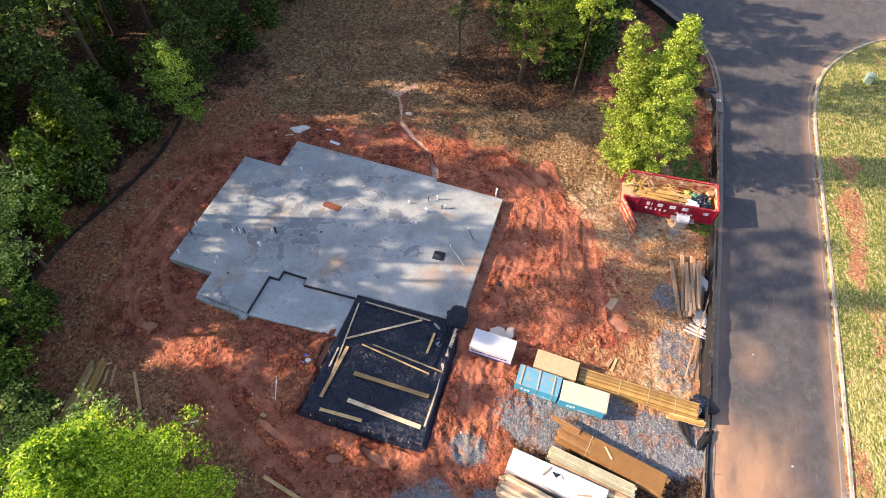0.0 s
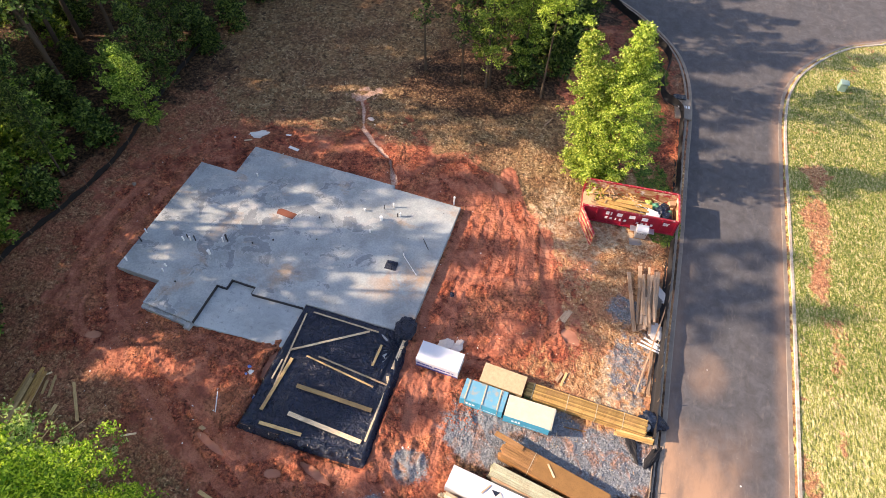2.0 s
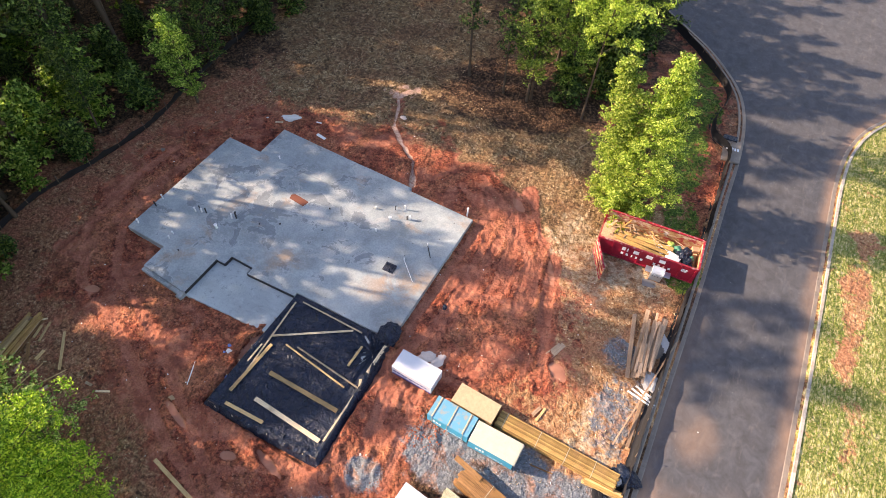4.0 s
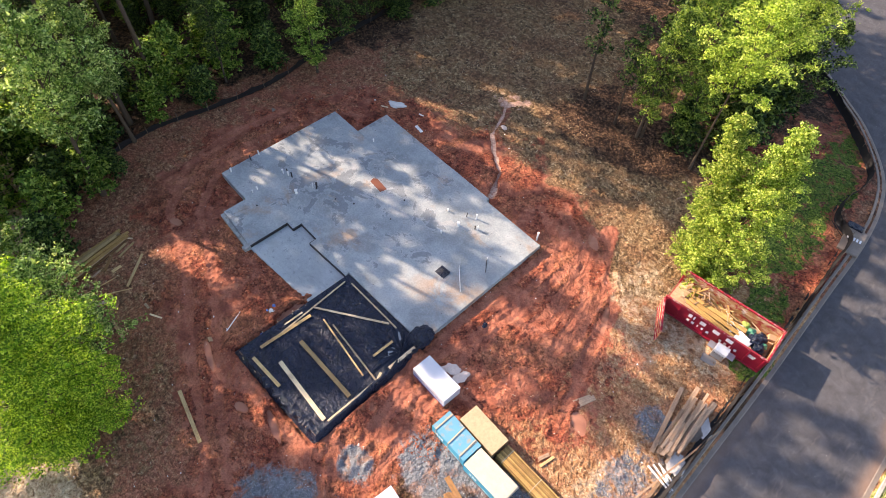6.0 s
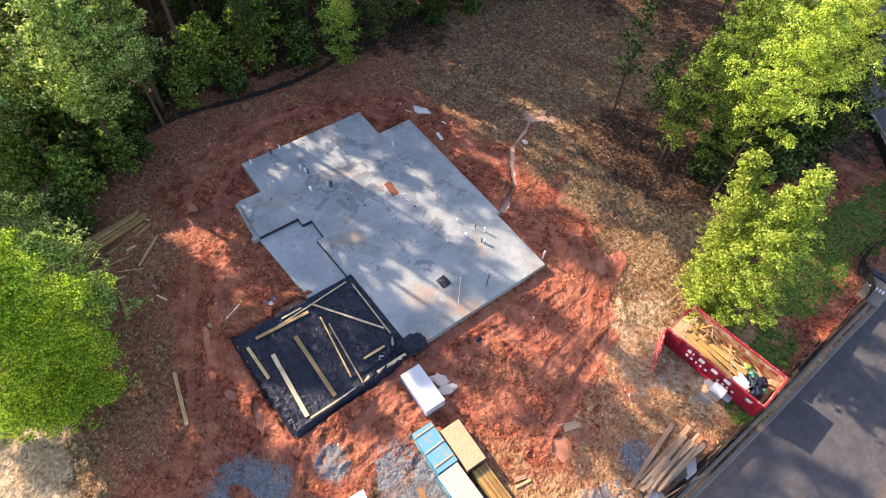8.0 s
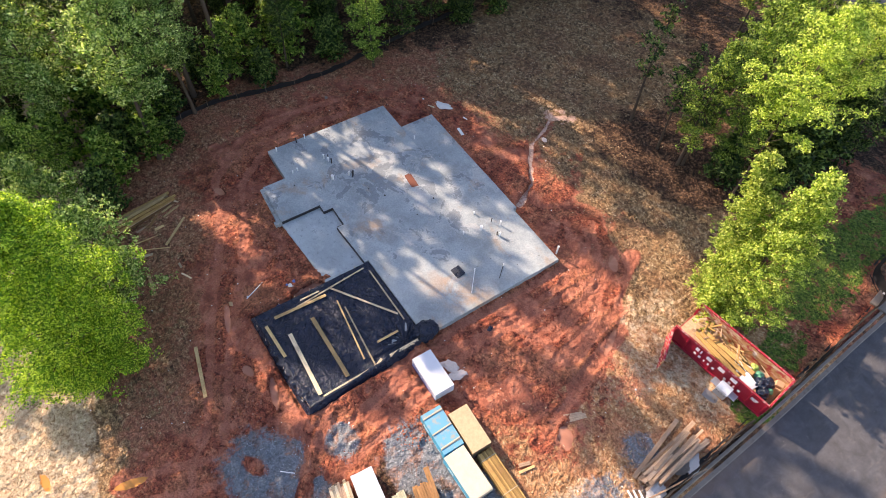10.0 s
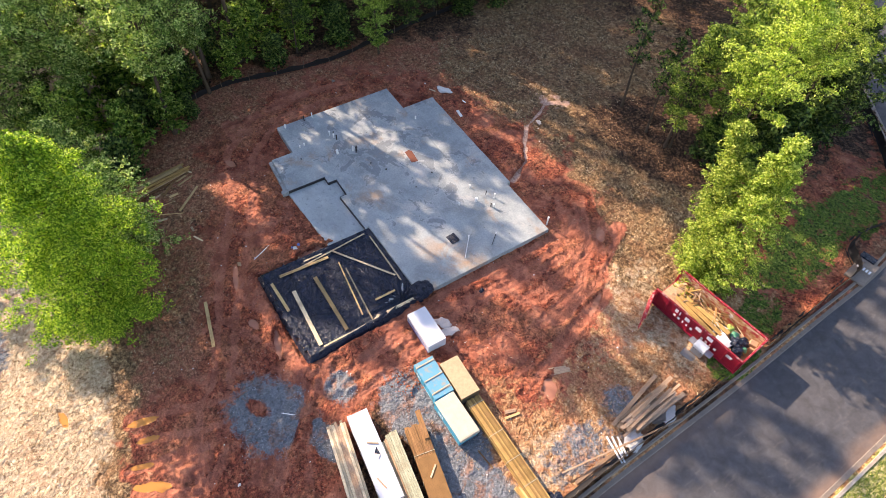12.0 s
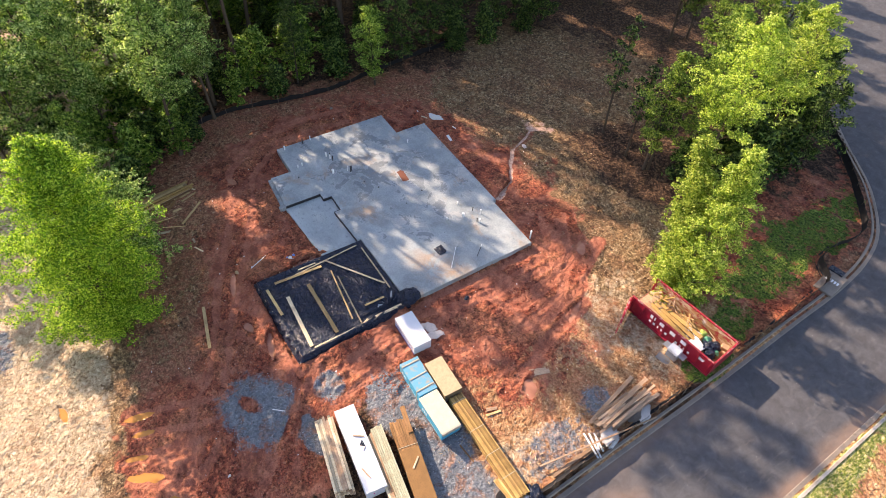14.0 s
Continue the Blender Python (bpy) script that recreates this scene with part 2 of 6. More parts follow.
def make_asphalt():
    k = Mat("asphalt", 0.85, spec=0.3)
    v = k.co(True)
    fine, big = k.noise(60, 3, 0.7, v), k.noise(0.25, 5, 0.6, v)
    c = k.ramp(fine, (0.3, (0.042, 0.046, 0.053)), (0.7, (0.108, 0.113, 0.122)))
    c = k.mix(k.ramp(big, (0.35, 0.0), (0.7, 0.5)), c, (0.054, 0.060, 0.071))
    c = k.mix(1.0, c, k.ramp(k.noise(1.4, 7, 0.7, v, 0.6), (0.35, 0.78), (0.5, 1.0), (0.66, 1.3)), "MULTIPLY")
    c = k.mix(k.ramp(k.noise(3.1, 6, 0.75, k.co(True, (1, 0.25, 1)), 0.3), (0.56, 0.0), (0.72, 0.35)), c, (0.22, 0.20, 0.18))
    c = k.mix(k.ramp(k.voronoi(2.3, v).outputs["Distance"], (0.03, 0.8), (0.05, 0.0)), c, (0.34, 0.33, 0.31))
    # tracked-in clay dust along the gutter side and towards the site entrance
    dust = k.math("MULTIPLY", k.attr("dust"), k.ramp(k.noise(0.9, 6, 0.68, k.co(True, (1, 0.35, 1))), (0.22, 0.3), (0.6, 1.0)))
    c = k.mix(dust, c, (0.40, 0.245, 0.155))
    k.color(c)
    k.bump(fine, 0.25, 0.006)
    return k.m


ASPHALT = make_asphalt()


def make_ground():
    """Red clay, brown soil, straw cover, woodland litter, gravel, grass and puddles, mixed by the soil masks of the sheet."""
    k = Mat("site_ground", 0.9, spec=0.2)
    v = k.co(True)
    n_big, n_mid = k.noise(0.22, 5, 0.6, v, 0.5), k.noise(1.1, 4, 0.6, v, 0.4)
    clod, crumb, grain = k.noise(2.6, 4, 0.62, v, 0.9), k.noise(6.5, 3, 0.6, v, 0.5), k.noise(13, 2, 0.6, v, 0.3)
    bent = k.add("ShaderNodeVectorMath")
    bent.operation = "ADD"
    k.link(v, bent.inputs[0])
    sway = k.add("ShaderNodeVectorMath")
    sway.operation, sway.inputs["Scale"].default_value = "SCALE", 0.45
    k.link(k.color_noise(2.4, v), sway.inputs[0])
    k.link(sway.outputs[0], bent.inputs[1])
    lump, small = k.voronoi(3.1, bent.outputs[0]).outputs["Distance"], k.voronoi(7.0, bent.outputs[0]).outputs["Distance"]
    torn = k.ramp(k.noise(0.6, 4, 0.6, v, 0.5), (0.42, 0.0), (0.54, 1.0))
    speck = k.ramp(grain, (0.36, (0.76, 0.75, 0.74)), (0.46, (0.97, 0.97, 0.97)), (0.56, (1.04, 1.04, 1.04)), (0.66, (1.22, 1.21, 1.20)))
    shift = k.ramp(n_big, (0.35, (0.80, 0.76, 0.74)), (0.5, (1, 1, 1)), (0.68, (1.15, 1.20, 1.18)))
    # torn clay: hollows darkened in the colour like shaded crevices, orange crests
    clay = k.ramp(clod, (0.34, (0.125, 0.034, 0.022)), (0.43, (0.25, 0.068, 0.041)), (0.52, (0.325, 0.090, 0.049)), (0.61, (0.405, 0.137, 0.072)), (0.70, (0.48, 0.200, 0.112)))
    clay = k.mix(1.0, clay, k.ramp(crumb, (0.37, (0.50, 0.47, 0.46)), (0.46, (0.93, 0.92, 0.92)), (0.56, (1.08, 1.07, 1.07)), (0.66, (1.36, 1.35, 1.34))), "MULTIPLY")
    clay = k.mix(1.0, clay, shift, "MULTIPLY")
    clay = k.mix(1.0, clay, speck, "MULTIPLY")
    clay = k.mix(k.ramp(k.noise(0.35, 5, 0.62, v, 0.4), (0.46, 0.0), (0.62, 0.55)), clay, k.mix(1.0, (0.52, 0.225, 0.118), k.ramp(crumb, (0.36, 0.48), (0.52, 0.95), (0.66, 1.3)), "MULTIPLY"))
    clay = k.mix(1.0, clay, k.ramp(n_mid, (0.36, (0.70, 0.67, 0.66)), (0.5, (1, 1, 1)), (0.64, (1.18, 1.20, 1.20))), "MULTIPLY")
    # borders between lumps darkened too, crevice shade put into the colour
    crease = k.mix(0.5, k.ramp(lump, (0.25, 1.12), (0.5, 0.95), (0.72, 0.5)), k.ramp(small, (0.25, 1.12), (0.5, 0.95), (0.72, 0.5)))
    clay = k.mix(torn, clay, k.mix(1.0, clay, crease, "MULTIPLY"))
    # slick trodden mud, with little grain in it
    slick = k.ramp(k.noise(0.42, 5, 0.6, v, 0.8), (0.51, 0.0), (0.58, 0.8))
    clay = k.mix(slick, clay, k.mix(1.0, k.ramp(n_mid, (0.36, (0.235, 0.074, 0.047)), (0.5, (0.33, 0.113, 0.070)), (0.64, (0.44, 0.180, 0.112))), k.ramp(crumb, (0.38, 0.84), (0.62, 1.1)), "MULTIPLY"))
    # packed wheel tracks: smoother and paler
    packed = k.ramp(k.math("ADD", k.attr("rut"), k.math("MULTIPLY", k.math("SUBTRACT", clod, 0.5), 1.4)), (0.40, 0.0), (0.64, 0.75))
    clay = k.mix(packed, clay, k.mix(1.0, k.ramp(n_mid, (0.35, (0.33, 0.108, 0.066)), (0.65, (0.48, 0.186, 0.116))), k.ramp(grain, (0.38, 0.78), (0.6, 1.12)), "MULTIPLY"))
    # brown and tan soils with trampled straw in them
    stalk = k.math("MAXIMUM", k.noise(4, 2, 0.6, k.co(True, (1.0, 4.5, 1.0)), 1.2), k.noise(4, 2, 0.6, k.co(True, (4.5, 1.2, 1.0)), 1.2))
    tuft = k.noise(4.6, 4, 0.66, v, 0.7)
    strand = k.ramp(stalk, (0.42, (0.60, 0.58, 0.56)), (0.54, (1.0, 1.0, 1.0)), (0.66, (1.45, 1.42, 1.38)))
    soil = k.ramp(tuft, (0.34, (0.070, 0.031, 0.018)), (0.46, (0.215, 0.096, 0.053)), (0.57, (0.33, 0.165, 0.091)), (0.68, (0.50, 0.315, 0.19)))
    soil = k.mix(k.ramp(k.noise(0.7, 5, 0.62, v, 0.4), (0.45, 0.0), (0.6, 0.75)), soil, k.ramp(crumb, (0.36, (0.18, 0.058, 0.035)), (0.62, (0.42, 0.160, 0.096))))
    soil = k.mix(1.0, k.mix(1.0, soil, speck, "MULTIPLY"), strand, "MULTIPLY")
    tan = k.ramp(tuft, (0.34, (0.15, 0.066, 0.030)), (0.46, (0.34, 0.170, 0.080)), (0.57, (0.46, 0.265, 0.132)), (0.68, (0.60, 0.42, 0.245)))
    tan = k.mix(k.ramp(k.noise(0.55, 5, 0.62, v, 0.4), (0.46, 0.0), (0.6, 0.7)), tan, k.ramp(crumb, (0.36, (0.22, 0.082, 0.044)), (0.62, (0.46, 0.205, 0.115))))
    tan = k.mix(1.0, k.mix(1.0, tan, speck, "MULTIPLY"), k.ramp(stalk, (0.42, 0.82), (0.66, 1.18)), "MULTIPLY")
    # old brown straw, and a paler straw with sunlight put into its colour
    straw = k.ramp(tuft, (0.35, (0.038, 0.023, 0.011)), (0.45, (0.150, 0.095, 0.047)), (0.55, (0.275, 0.183, 0.095)), (0.67, (0.50, 0.365, 0.212)))
    straw = k.mix(k.ramp(n_mid, (0.42, 0.0), (0.62, 0.6)), straw, (0.235, 0.128, 0.064))
    straw = k.mix(k.ramp(k.noise(0.3, 5, 0.62, v, 0.6), (0.47, 0.0), (0.6, 0.65)), straw, k.ramp(tuft, (0.36, (0.075, 0.036, 0.020)), (0.64, (0.27, 0.145, 0.080))))
    straw = k.mix(1.0, straw, k.ramp(clod, (0.36, 0.70), (0.5, 1.0), (0.64, 1.2)), "MULTIPLY")
    straw = k.mix(1.0, k.mix(1.0, straw, speck, "MULTIPLY"), strand, "MULTIPLY")
    pale = k.ramp(tuft, (0.34, (0.20, 0.122, 0.066)), (0.44, (0.40, 0.295, 0.185)), (0.56, (0.53, 0.420, 0.282)), (0.68, (0.70, 0.58, 0.42)))
    pale = k.mix(k.ramp(n_mid, (0.50, 0.0), (0.66, 0.5)), pale, (0.44, 0.26, 0.16))
    pale = k.mix(1.0, pale, k.ramp(stalk, (0.42, (0.74, 0.72, 0.70)), (0.54, (1.0, 1.0, 1.0)), (0.66, (1.12, 1.12, 1.12))), "MULTIPLY")
    # litter darkened in its colour to deepen the wood's shade
    litter = k.ramp(k.noise(5, 4, 0.7, v, 0.5), (0.38, (0.016, 0.009, 0.006)), (0.5, (0.055, 0.029, 0.017)), (0.66, (0.20, 0.118, 0.066)))
    # crushed stone, trodden into the clay
    peb = k.voronoi(20, v)
    gravel = k.ramp(peb.outputs["Color"], (0.1, (0.15, 0.172, 0.192)), (0.6, (0.235, 0.263, 0.287)), (0.95, (0.335, 0.36, 0.38)))
    gravel = k.mix(k.ramp(peb.outputs["Distance"], (0.3, 0.0), (0.65, 0.6)), gravel, (0.085, 0.085, 0.09))
    gravel = k.mix(k.ramp(k.noise(0.9, 5, 0.65, v, 0.6), (0.50, 0.0), (0.62, 0.75)), gravel, k.ramp(crumb, (0.36, (0.155, 0.078, 0.052)), (0.64, (0.36, 0.19, 0.125))))
    gravel = k.mix(1.0, gravel, k.ramp(crumb, (0.38, (0.76, 0.76, 0.76)), (0.62, (1.16, 1.16, 1.16))), "MULTIPLY")
    # mown verge with straw rows, and lush new grass
    rows_n = k.noise(5.5, 3, 0.6, k.co(True, (1.9, 0.55, 1)), 0.7)
    verge = k.ramp(rows_n, (0.34, (0.12, 0.145, 0.030)), (0.46, (0.26, 0.27, 0.074)), (0.56, (0.42, 0.385, 0.150)), (0.67, (0.60, 0.50, 0.28)))
    lush = k.ramp(k.noise(6, 4, 0.66, v, 0.6), (0.36, (0.018, 0.036, 0.007)), (0.48, (0.060, 0.118, 0.016)), (0.58, (0.135, 0.215, 0.030)), (0.68, (0.28, 0.31, 0.085)))
    grass = k.mix(1.0, k.mix(k.attr("lush"), verge, lush), speck, "MULTIPLY")
    mud = k.ramp(n_mid, (0.3, (0.36, 0.142, 0.088)), (0.7, (0.49, 0.228, 0.145)))
    mud = k.mix(k.attr("ochre"), mud, (0.54, 0.235, 0.060))
    mud = k.mix(k.attr("silt"), mud, k.ramp(crumb, (0.4, (0.40, 0.225, 0.155)), (0.6, (0.60, 0.41, 0.315))))

    def edge(name, lo=0.38, hi=0.62, rough_by=0.55):
        wob = k.math("MULTIPLY", k.math("SUBTRACT", k.noise(1.7, 6, 0.7, v), 0.5), rough_by)
        return k.ramp(k.math("ADD", k.attr(name), wob), (lo, 0.0), (hi, 1.0))

    c = litter
    c = k.mix(edge("soil", 0.32, 0.62, 1.5), c, soil)
    c = k.mix(edge("straw", 0.32, 0.62, 1.5), c, straw)
    c = k.mix(edge("tan", 0.32, 0.64, 1.5), c, tan)
    c = k.mix(edge("pale", 0.34, 0.62, 1.5), c, pale)
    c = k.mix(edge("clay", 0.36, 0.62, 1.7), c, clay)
    c = k.mix(edge("grass", 0.42, 0.60, 1.8), c, grass)
    c = k.mix(edge("gravel", 0.32, 0.64, 2.0), c, gravel)
    wet = edge("puddle", 0.50, 0.57, 0.9)
    c = k.mix(wet, c, mud)
    k.color(c)
    k.rough(k.mix(wet, k.ramp(n_mid, (0.3, 0.72), (0.7, 0.95)), (0.16, 0.16, 0.16)))
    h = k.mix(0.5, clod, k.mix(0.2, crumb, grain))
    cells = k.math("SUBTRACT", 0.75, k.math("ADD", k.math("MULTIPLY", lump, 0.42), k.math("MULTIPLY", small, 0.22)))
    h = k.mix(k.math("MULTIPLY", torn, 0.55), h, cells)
    h = k.mix(k.math("MULTIPLY", slick, 0.6), h, (0.5, 0.5, 0.5))
    h = k.mix(wet, h, (0.5, 0.5, 0.5))
    k.bump(h, 1.0, 0.40)
    return k.m


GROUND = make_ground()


def make_leaf(name, lo, mid, hi, trans=0.4):
    k = Mat(name, 0.55, spec=0.25)
    c = k.ramp(k.per_island(), (0.0, lo), (0.5, mid), (1.0, hi))
    tone = k.ramp(k.per_object(), (0.0, 0.82), (1.0, 1.15))
    c = k.mix(1.0, c, tone, "MULTIPLY")
    k.color(c)
    t = k.add("ShaderNodeBsdfTranslucent")
    k.link(k.mix(1.0, c, (1.25, 1.25, 0.55), "MULTIPLY"), t.inputs["Color"])
    mx = k.add("ShaderNodeMixShader")
    mx.inputs[0].default_value = trans
    out = k.nodes["Material Output"]
    k.link(k.p.outputs[0], mx.inputs[1])
    k.link(t.outputs[0], mx.inputs[2])
    k.link(mx.outputs[0], out.inputs["Surface"])
    return k.m


# near-black and pale leaf tones put inner crown shade and highlights into the colour
LEAF_LIME = make_leaf("lime_leaf", (0.034, 0.112, 0.008), (0.19, 0.37, 0.028), (0.64, 0.78, 0.11), 0.42)
LEAF_FRESH = make_leaf("fresh_lime_leaf", (0.060, 0.140, 0.014), (0.30, 0.44, 0.058), (0.76, 0.82, 0.22), 0.38)
LEAF_MID = make_leaf("green_leaf", (0.018, 0.055, 0.007), (0.135, 0.275, 0.040), (0.52, 0.66, 0.17), 0.46)
# darkest set: shade of the deep wood is put into this leaf colour
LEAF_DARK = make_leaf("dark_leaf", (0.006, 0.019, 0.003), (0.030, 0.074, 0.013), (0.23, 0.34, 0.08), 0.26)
LEAF_GREY = make_leaf("grey_green_leaf", (0.030, 0.080, 0.016), (0.20, 0.35, 0.085), (0.66, 0.78, 0.35), 0.46)
LEAF_STREET = make_leaf("street_tree_leaf", (0.020, 0.060, 0.008), (0.125, 0.240, 0.032), (0.48, 0.60, 0.13), 0.36)
GRASS_BLADE = make_leaf("grass_blade", (0.07, 0.13, 0.02), (0.12, 0.2, 0.03), (0.22, 0.28, 0.06), 0.3)
CLOD = make_leaf("clay_clod", (0.17, 0.050, 0.030), (0.32, 0.10, 0.058), (0.47, 0.19, 0.11), 0.0)
STONE = make_leaf("crushed_stone", (0.13, 0.148, 0.168), (0.255, 0.28, 0.305), (0.44, 0.46, 0.48), 0.0)

# ---- mesh helpers ----


def thing(name, mesh=None, at=None, label="", category="", group="", kind=""):
    ob = new(name, mesh)
    if at is not None:
        ob.matrix_basis = at
    return tagged(ob, label, category, group, kind)


def as_mesh(name, bm, material):
    me = bpy.data.meshes.new(name)
    bm.to_mesh(me)
    bm.free()
    if material:
        me.materials.append(material)
    return me


def part(name, bm, material, parent, label=""):
    """One bmesh as one mesh object under its thing."""
    ob = new(name, as_mesh(name, bm, material))
    ob.parent = parent
    return tagged(ob, label)


def shared(name, mesh, parent, m, label=""):
    """One more piece on a mesh that alike pieces share."""
    ob = new(name, mesh)
    ob.parent = parent
    ob.matrix_basis = m
    return tagged(ob, label)


def add_box(bm, sx, sy, sz, m=None, bevel=0.0):
    """A box on its base (z from 0 to sz), centred in x and y."""
    r = bmesh.ops.create_cube(bm, size=1.0)
    vs = r["verts"]
    bmesh.ops.transform(bm, matrix=(m or Matrix()) @ Matrix.Translation((0, 0, sz / 2)) @ Matrix.Diagonal((sx, sy, sz, 1)), verts=vs)
    if bevel > 0:
        es = list({e for v in vs for e in v.link_edges})
        bmesh.ops.bevel(bm, geom=es, offset=bevel, segments=1, affect="EDGES")
    return bm


def box(sx, sy, sz, m=None, bevel=0.0):
    return add_box(bmesh.new(), sx, sy, sz, m, bevel)


def add_rod(bm, a, b, r, sides=8, r2=None):
    a, b = Vector(a), Vector(b)
    q = (b - a).to_track_quat("Z", "Y").to_matrix().to_4x4()
    bmesh.ops.create_cone(bm, cap_ends=True, segments=sides, radius1=r, radius2=r if r2 is None else r2, depth=(b - a).length,
                          matrix=Matrix.Translation((a + b) / 2) @ q)
    return bm


def prism(points, z0, z1, bevel=0.0):
    """A flat polygon raised from z0 to z1."""
    bm = bmesh.new()
    low = [bm.verts.new((x, y, z0)) for x, y in points]
    top = [bm.verts.new((x, y, z1)) for x, y in points]
    n = len(points)
    bm.faces.new(low[::-1])
    cap = bm.faces.new(top)
    for i in range(n):
        bm.faces.new((low[i], low[(i + 1) % n], top[(i + 1) % n], top[i]))
    bmesh.ops.recalc_face_normals(bm, faces=bm.faces)
    if bevel:
        bmesh.ops.bevel(bm, geom=list(cap.edges), offset=bevel, segments=2, affect="EDGES")
    return bm


def grid_mesh(name, X, Y, Z, material):
    """A sheet over a rectangular net of points (arrays of one shape)."""
    ny, nx = X.shape
    co = np.stack((X, Y, Z), -1).reshape(-1, 3).astype(np.float32)
    i = (np.arange(ny - 1)[:, None] * nx + np.arange(nx - 1)[None, :]).reshape(-1)
    quads = np.stack((i, i + 1, i + nx + 1, i + nx), -1).astype(np.int32)
    return quad_mesh(name, co, quads, material, smooth=True)


def quad_mesh(name, co, quads, material, smooth=False):
    me = bpy.data.meshes.new(name)
    me.vertices.add(len(co))
    me.vertices.foreach_set("co", np.ascontiguousarray(co, np.float32).ravel())
    me.loops.add(quads.size)
    me.loops.foreach_set("vertex_index", np.ascontiguousarray(quads, np.int32).ravel())
    me.polygons.add(len(quads))
    me.polygons.foreach_set("loop_start", np.arange(0, quads.size, quads.shape[1], dtype=np.int32))
    me.update(calc_edges=True)
    me.polygons.foreach_set("use_smooth", np.full(len(quads), smooth))
    me.materials.append(material)
    me.validate()
    return me


TABLES = {}


def lattice(x, y, scale, seed):
    """Smooth value noise between -1 and 1 over arrays, features about `scale` metres wide."""
    if seed not in TABLES:
        TABLES[seed] = np.random.RandomState(seed).uniform(-1, 1, (256, 256))
    table = TABLES[seed]
    u, v = x / scale, y / scale
    iu, iv = np.floor(u).astype(int), np.floor(v).astype(int)
    fu, fv = u - iu, v - iv
    fu, fv = fu * fu * (3 - 2 * fu), fv * fv * (3 - 2 * fv)
    a, b = table[iu % 256, iv % 256], table[(iu + 1) % 256, iv % 256]
    c, d = table[iu % 256, (iv + 1) % 256], table[(iu + 1) % 256, (iv + 1) % 256]
    return (a * (1 - fu) + b * fu) * (1 - fv) + (c * (1 - fu) + d * fu) * fv


def fractal(x, y, scale, seed, octaves=4, gain=0.55):
    total, amp, norm = 0, 1.0, 0.0
    for o in range(octaves):
        total = total + amp * lattice(x, y, scale / 2 ** o, seed + o)
        norm += amp
        amp *= gain
    return total / norm


def step(lo, hi, v):
    t = np.clip((v - lo) / (hi - lo), 0, 1)
    return t * t * (3 - 2 * t)


def level(x, y):
    """The graded height of the ground, without small relief."""
    x, y = np.asarray(x, float), np.asarray(y, float)
    w = np.clip(1 - (x - 2) / 10, 0.25, 1)
    drop = 1.5 * np.logaddexp(0, (13 - np.maximum(y, -60)) / 1.5)
    return -0.12 - 0.07 * w * np.minimum(drop, 40)


def lv(x, y):
    return float(level(x, y))


def along(points, x, y):
    """Distance from every point of the arrays to a polyline."""
    best = np.full(np.shape(x), 1e9)
    for (ax, ay), (bx, by) in zip(points, points[1:]):
        dx, dy = bx - ax, by - ay
        t = np.clip(((x - ax) * dx + (y - ay) * dy) / (dx * dx + dy * dy), 0, 1)
        best = np.minimum(best, np.hypot(x - ax - t * dx, y - ay - t * dy))
    return best


def run_along(points, x, y):
    """Arc length of the nearest point of a polyline."""
    best, run, s0 = np.full(np.shape(x), 1e9), np.zeros(np.shape(x)), 0.0
    for (ax, ay), (bx, by) in zip(points, points[1:]):
        dx, dy = bx - ax, by - ay
        size = math.hypot(dx, dy)
        t = np.clip(((x - ax) * dx + (y - ay) * dy) / size ** 2, 0, 1)
        d = np.hypot(x - ax - t * dx, y - ay - t * dy)
        run = np.where(d < best, s0 + t * size, run)
        best = np.minimum(best, d)
        s0 += size
    return run


def smooth_line(points, n=8):
    """A rounded line through the points (Catmull-Rom)."""
    p = [Vector(q).to_3d() for q in points]
    p = [2 * p[0] - p[1], *p, 2 * p[-1] - p[-2]]
    out = []
    for i in range(1, len(p) - 2):
        for j in range(n):
            t = j / n
            out.append(0.5 * (2 * p[i] + (p[i + 1] - p[i - 1]) * t + (2 * p[i - 1] - 5 * p[i] + 4 * p[i + 1] - p[i + 2]) * t * t
                              + (3 * p[i] - p[i - 1] - 3 * p[i + 1] + p[i + 2]) * t ** 3))
    out.append(p[-2])
    return [(q.x, q.y) for q in out]


def oval(x, y, cx, cy, rx, ry, turn=0.0):
    """Below 1 inside an ellipse."""
    c, s = math.cos(radians(turn)), math.sin(radians(turn))
    u, v = (x - cx) * c + (y - cy) * s, (y - cy) * c - (x - cx) * s
    return np.sqrt((u / rx) ** 2 + (v / ry) ** 2)


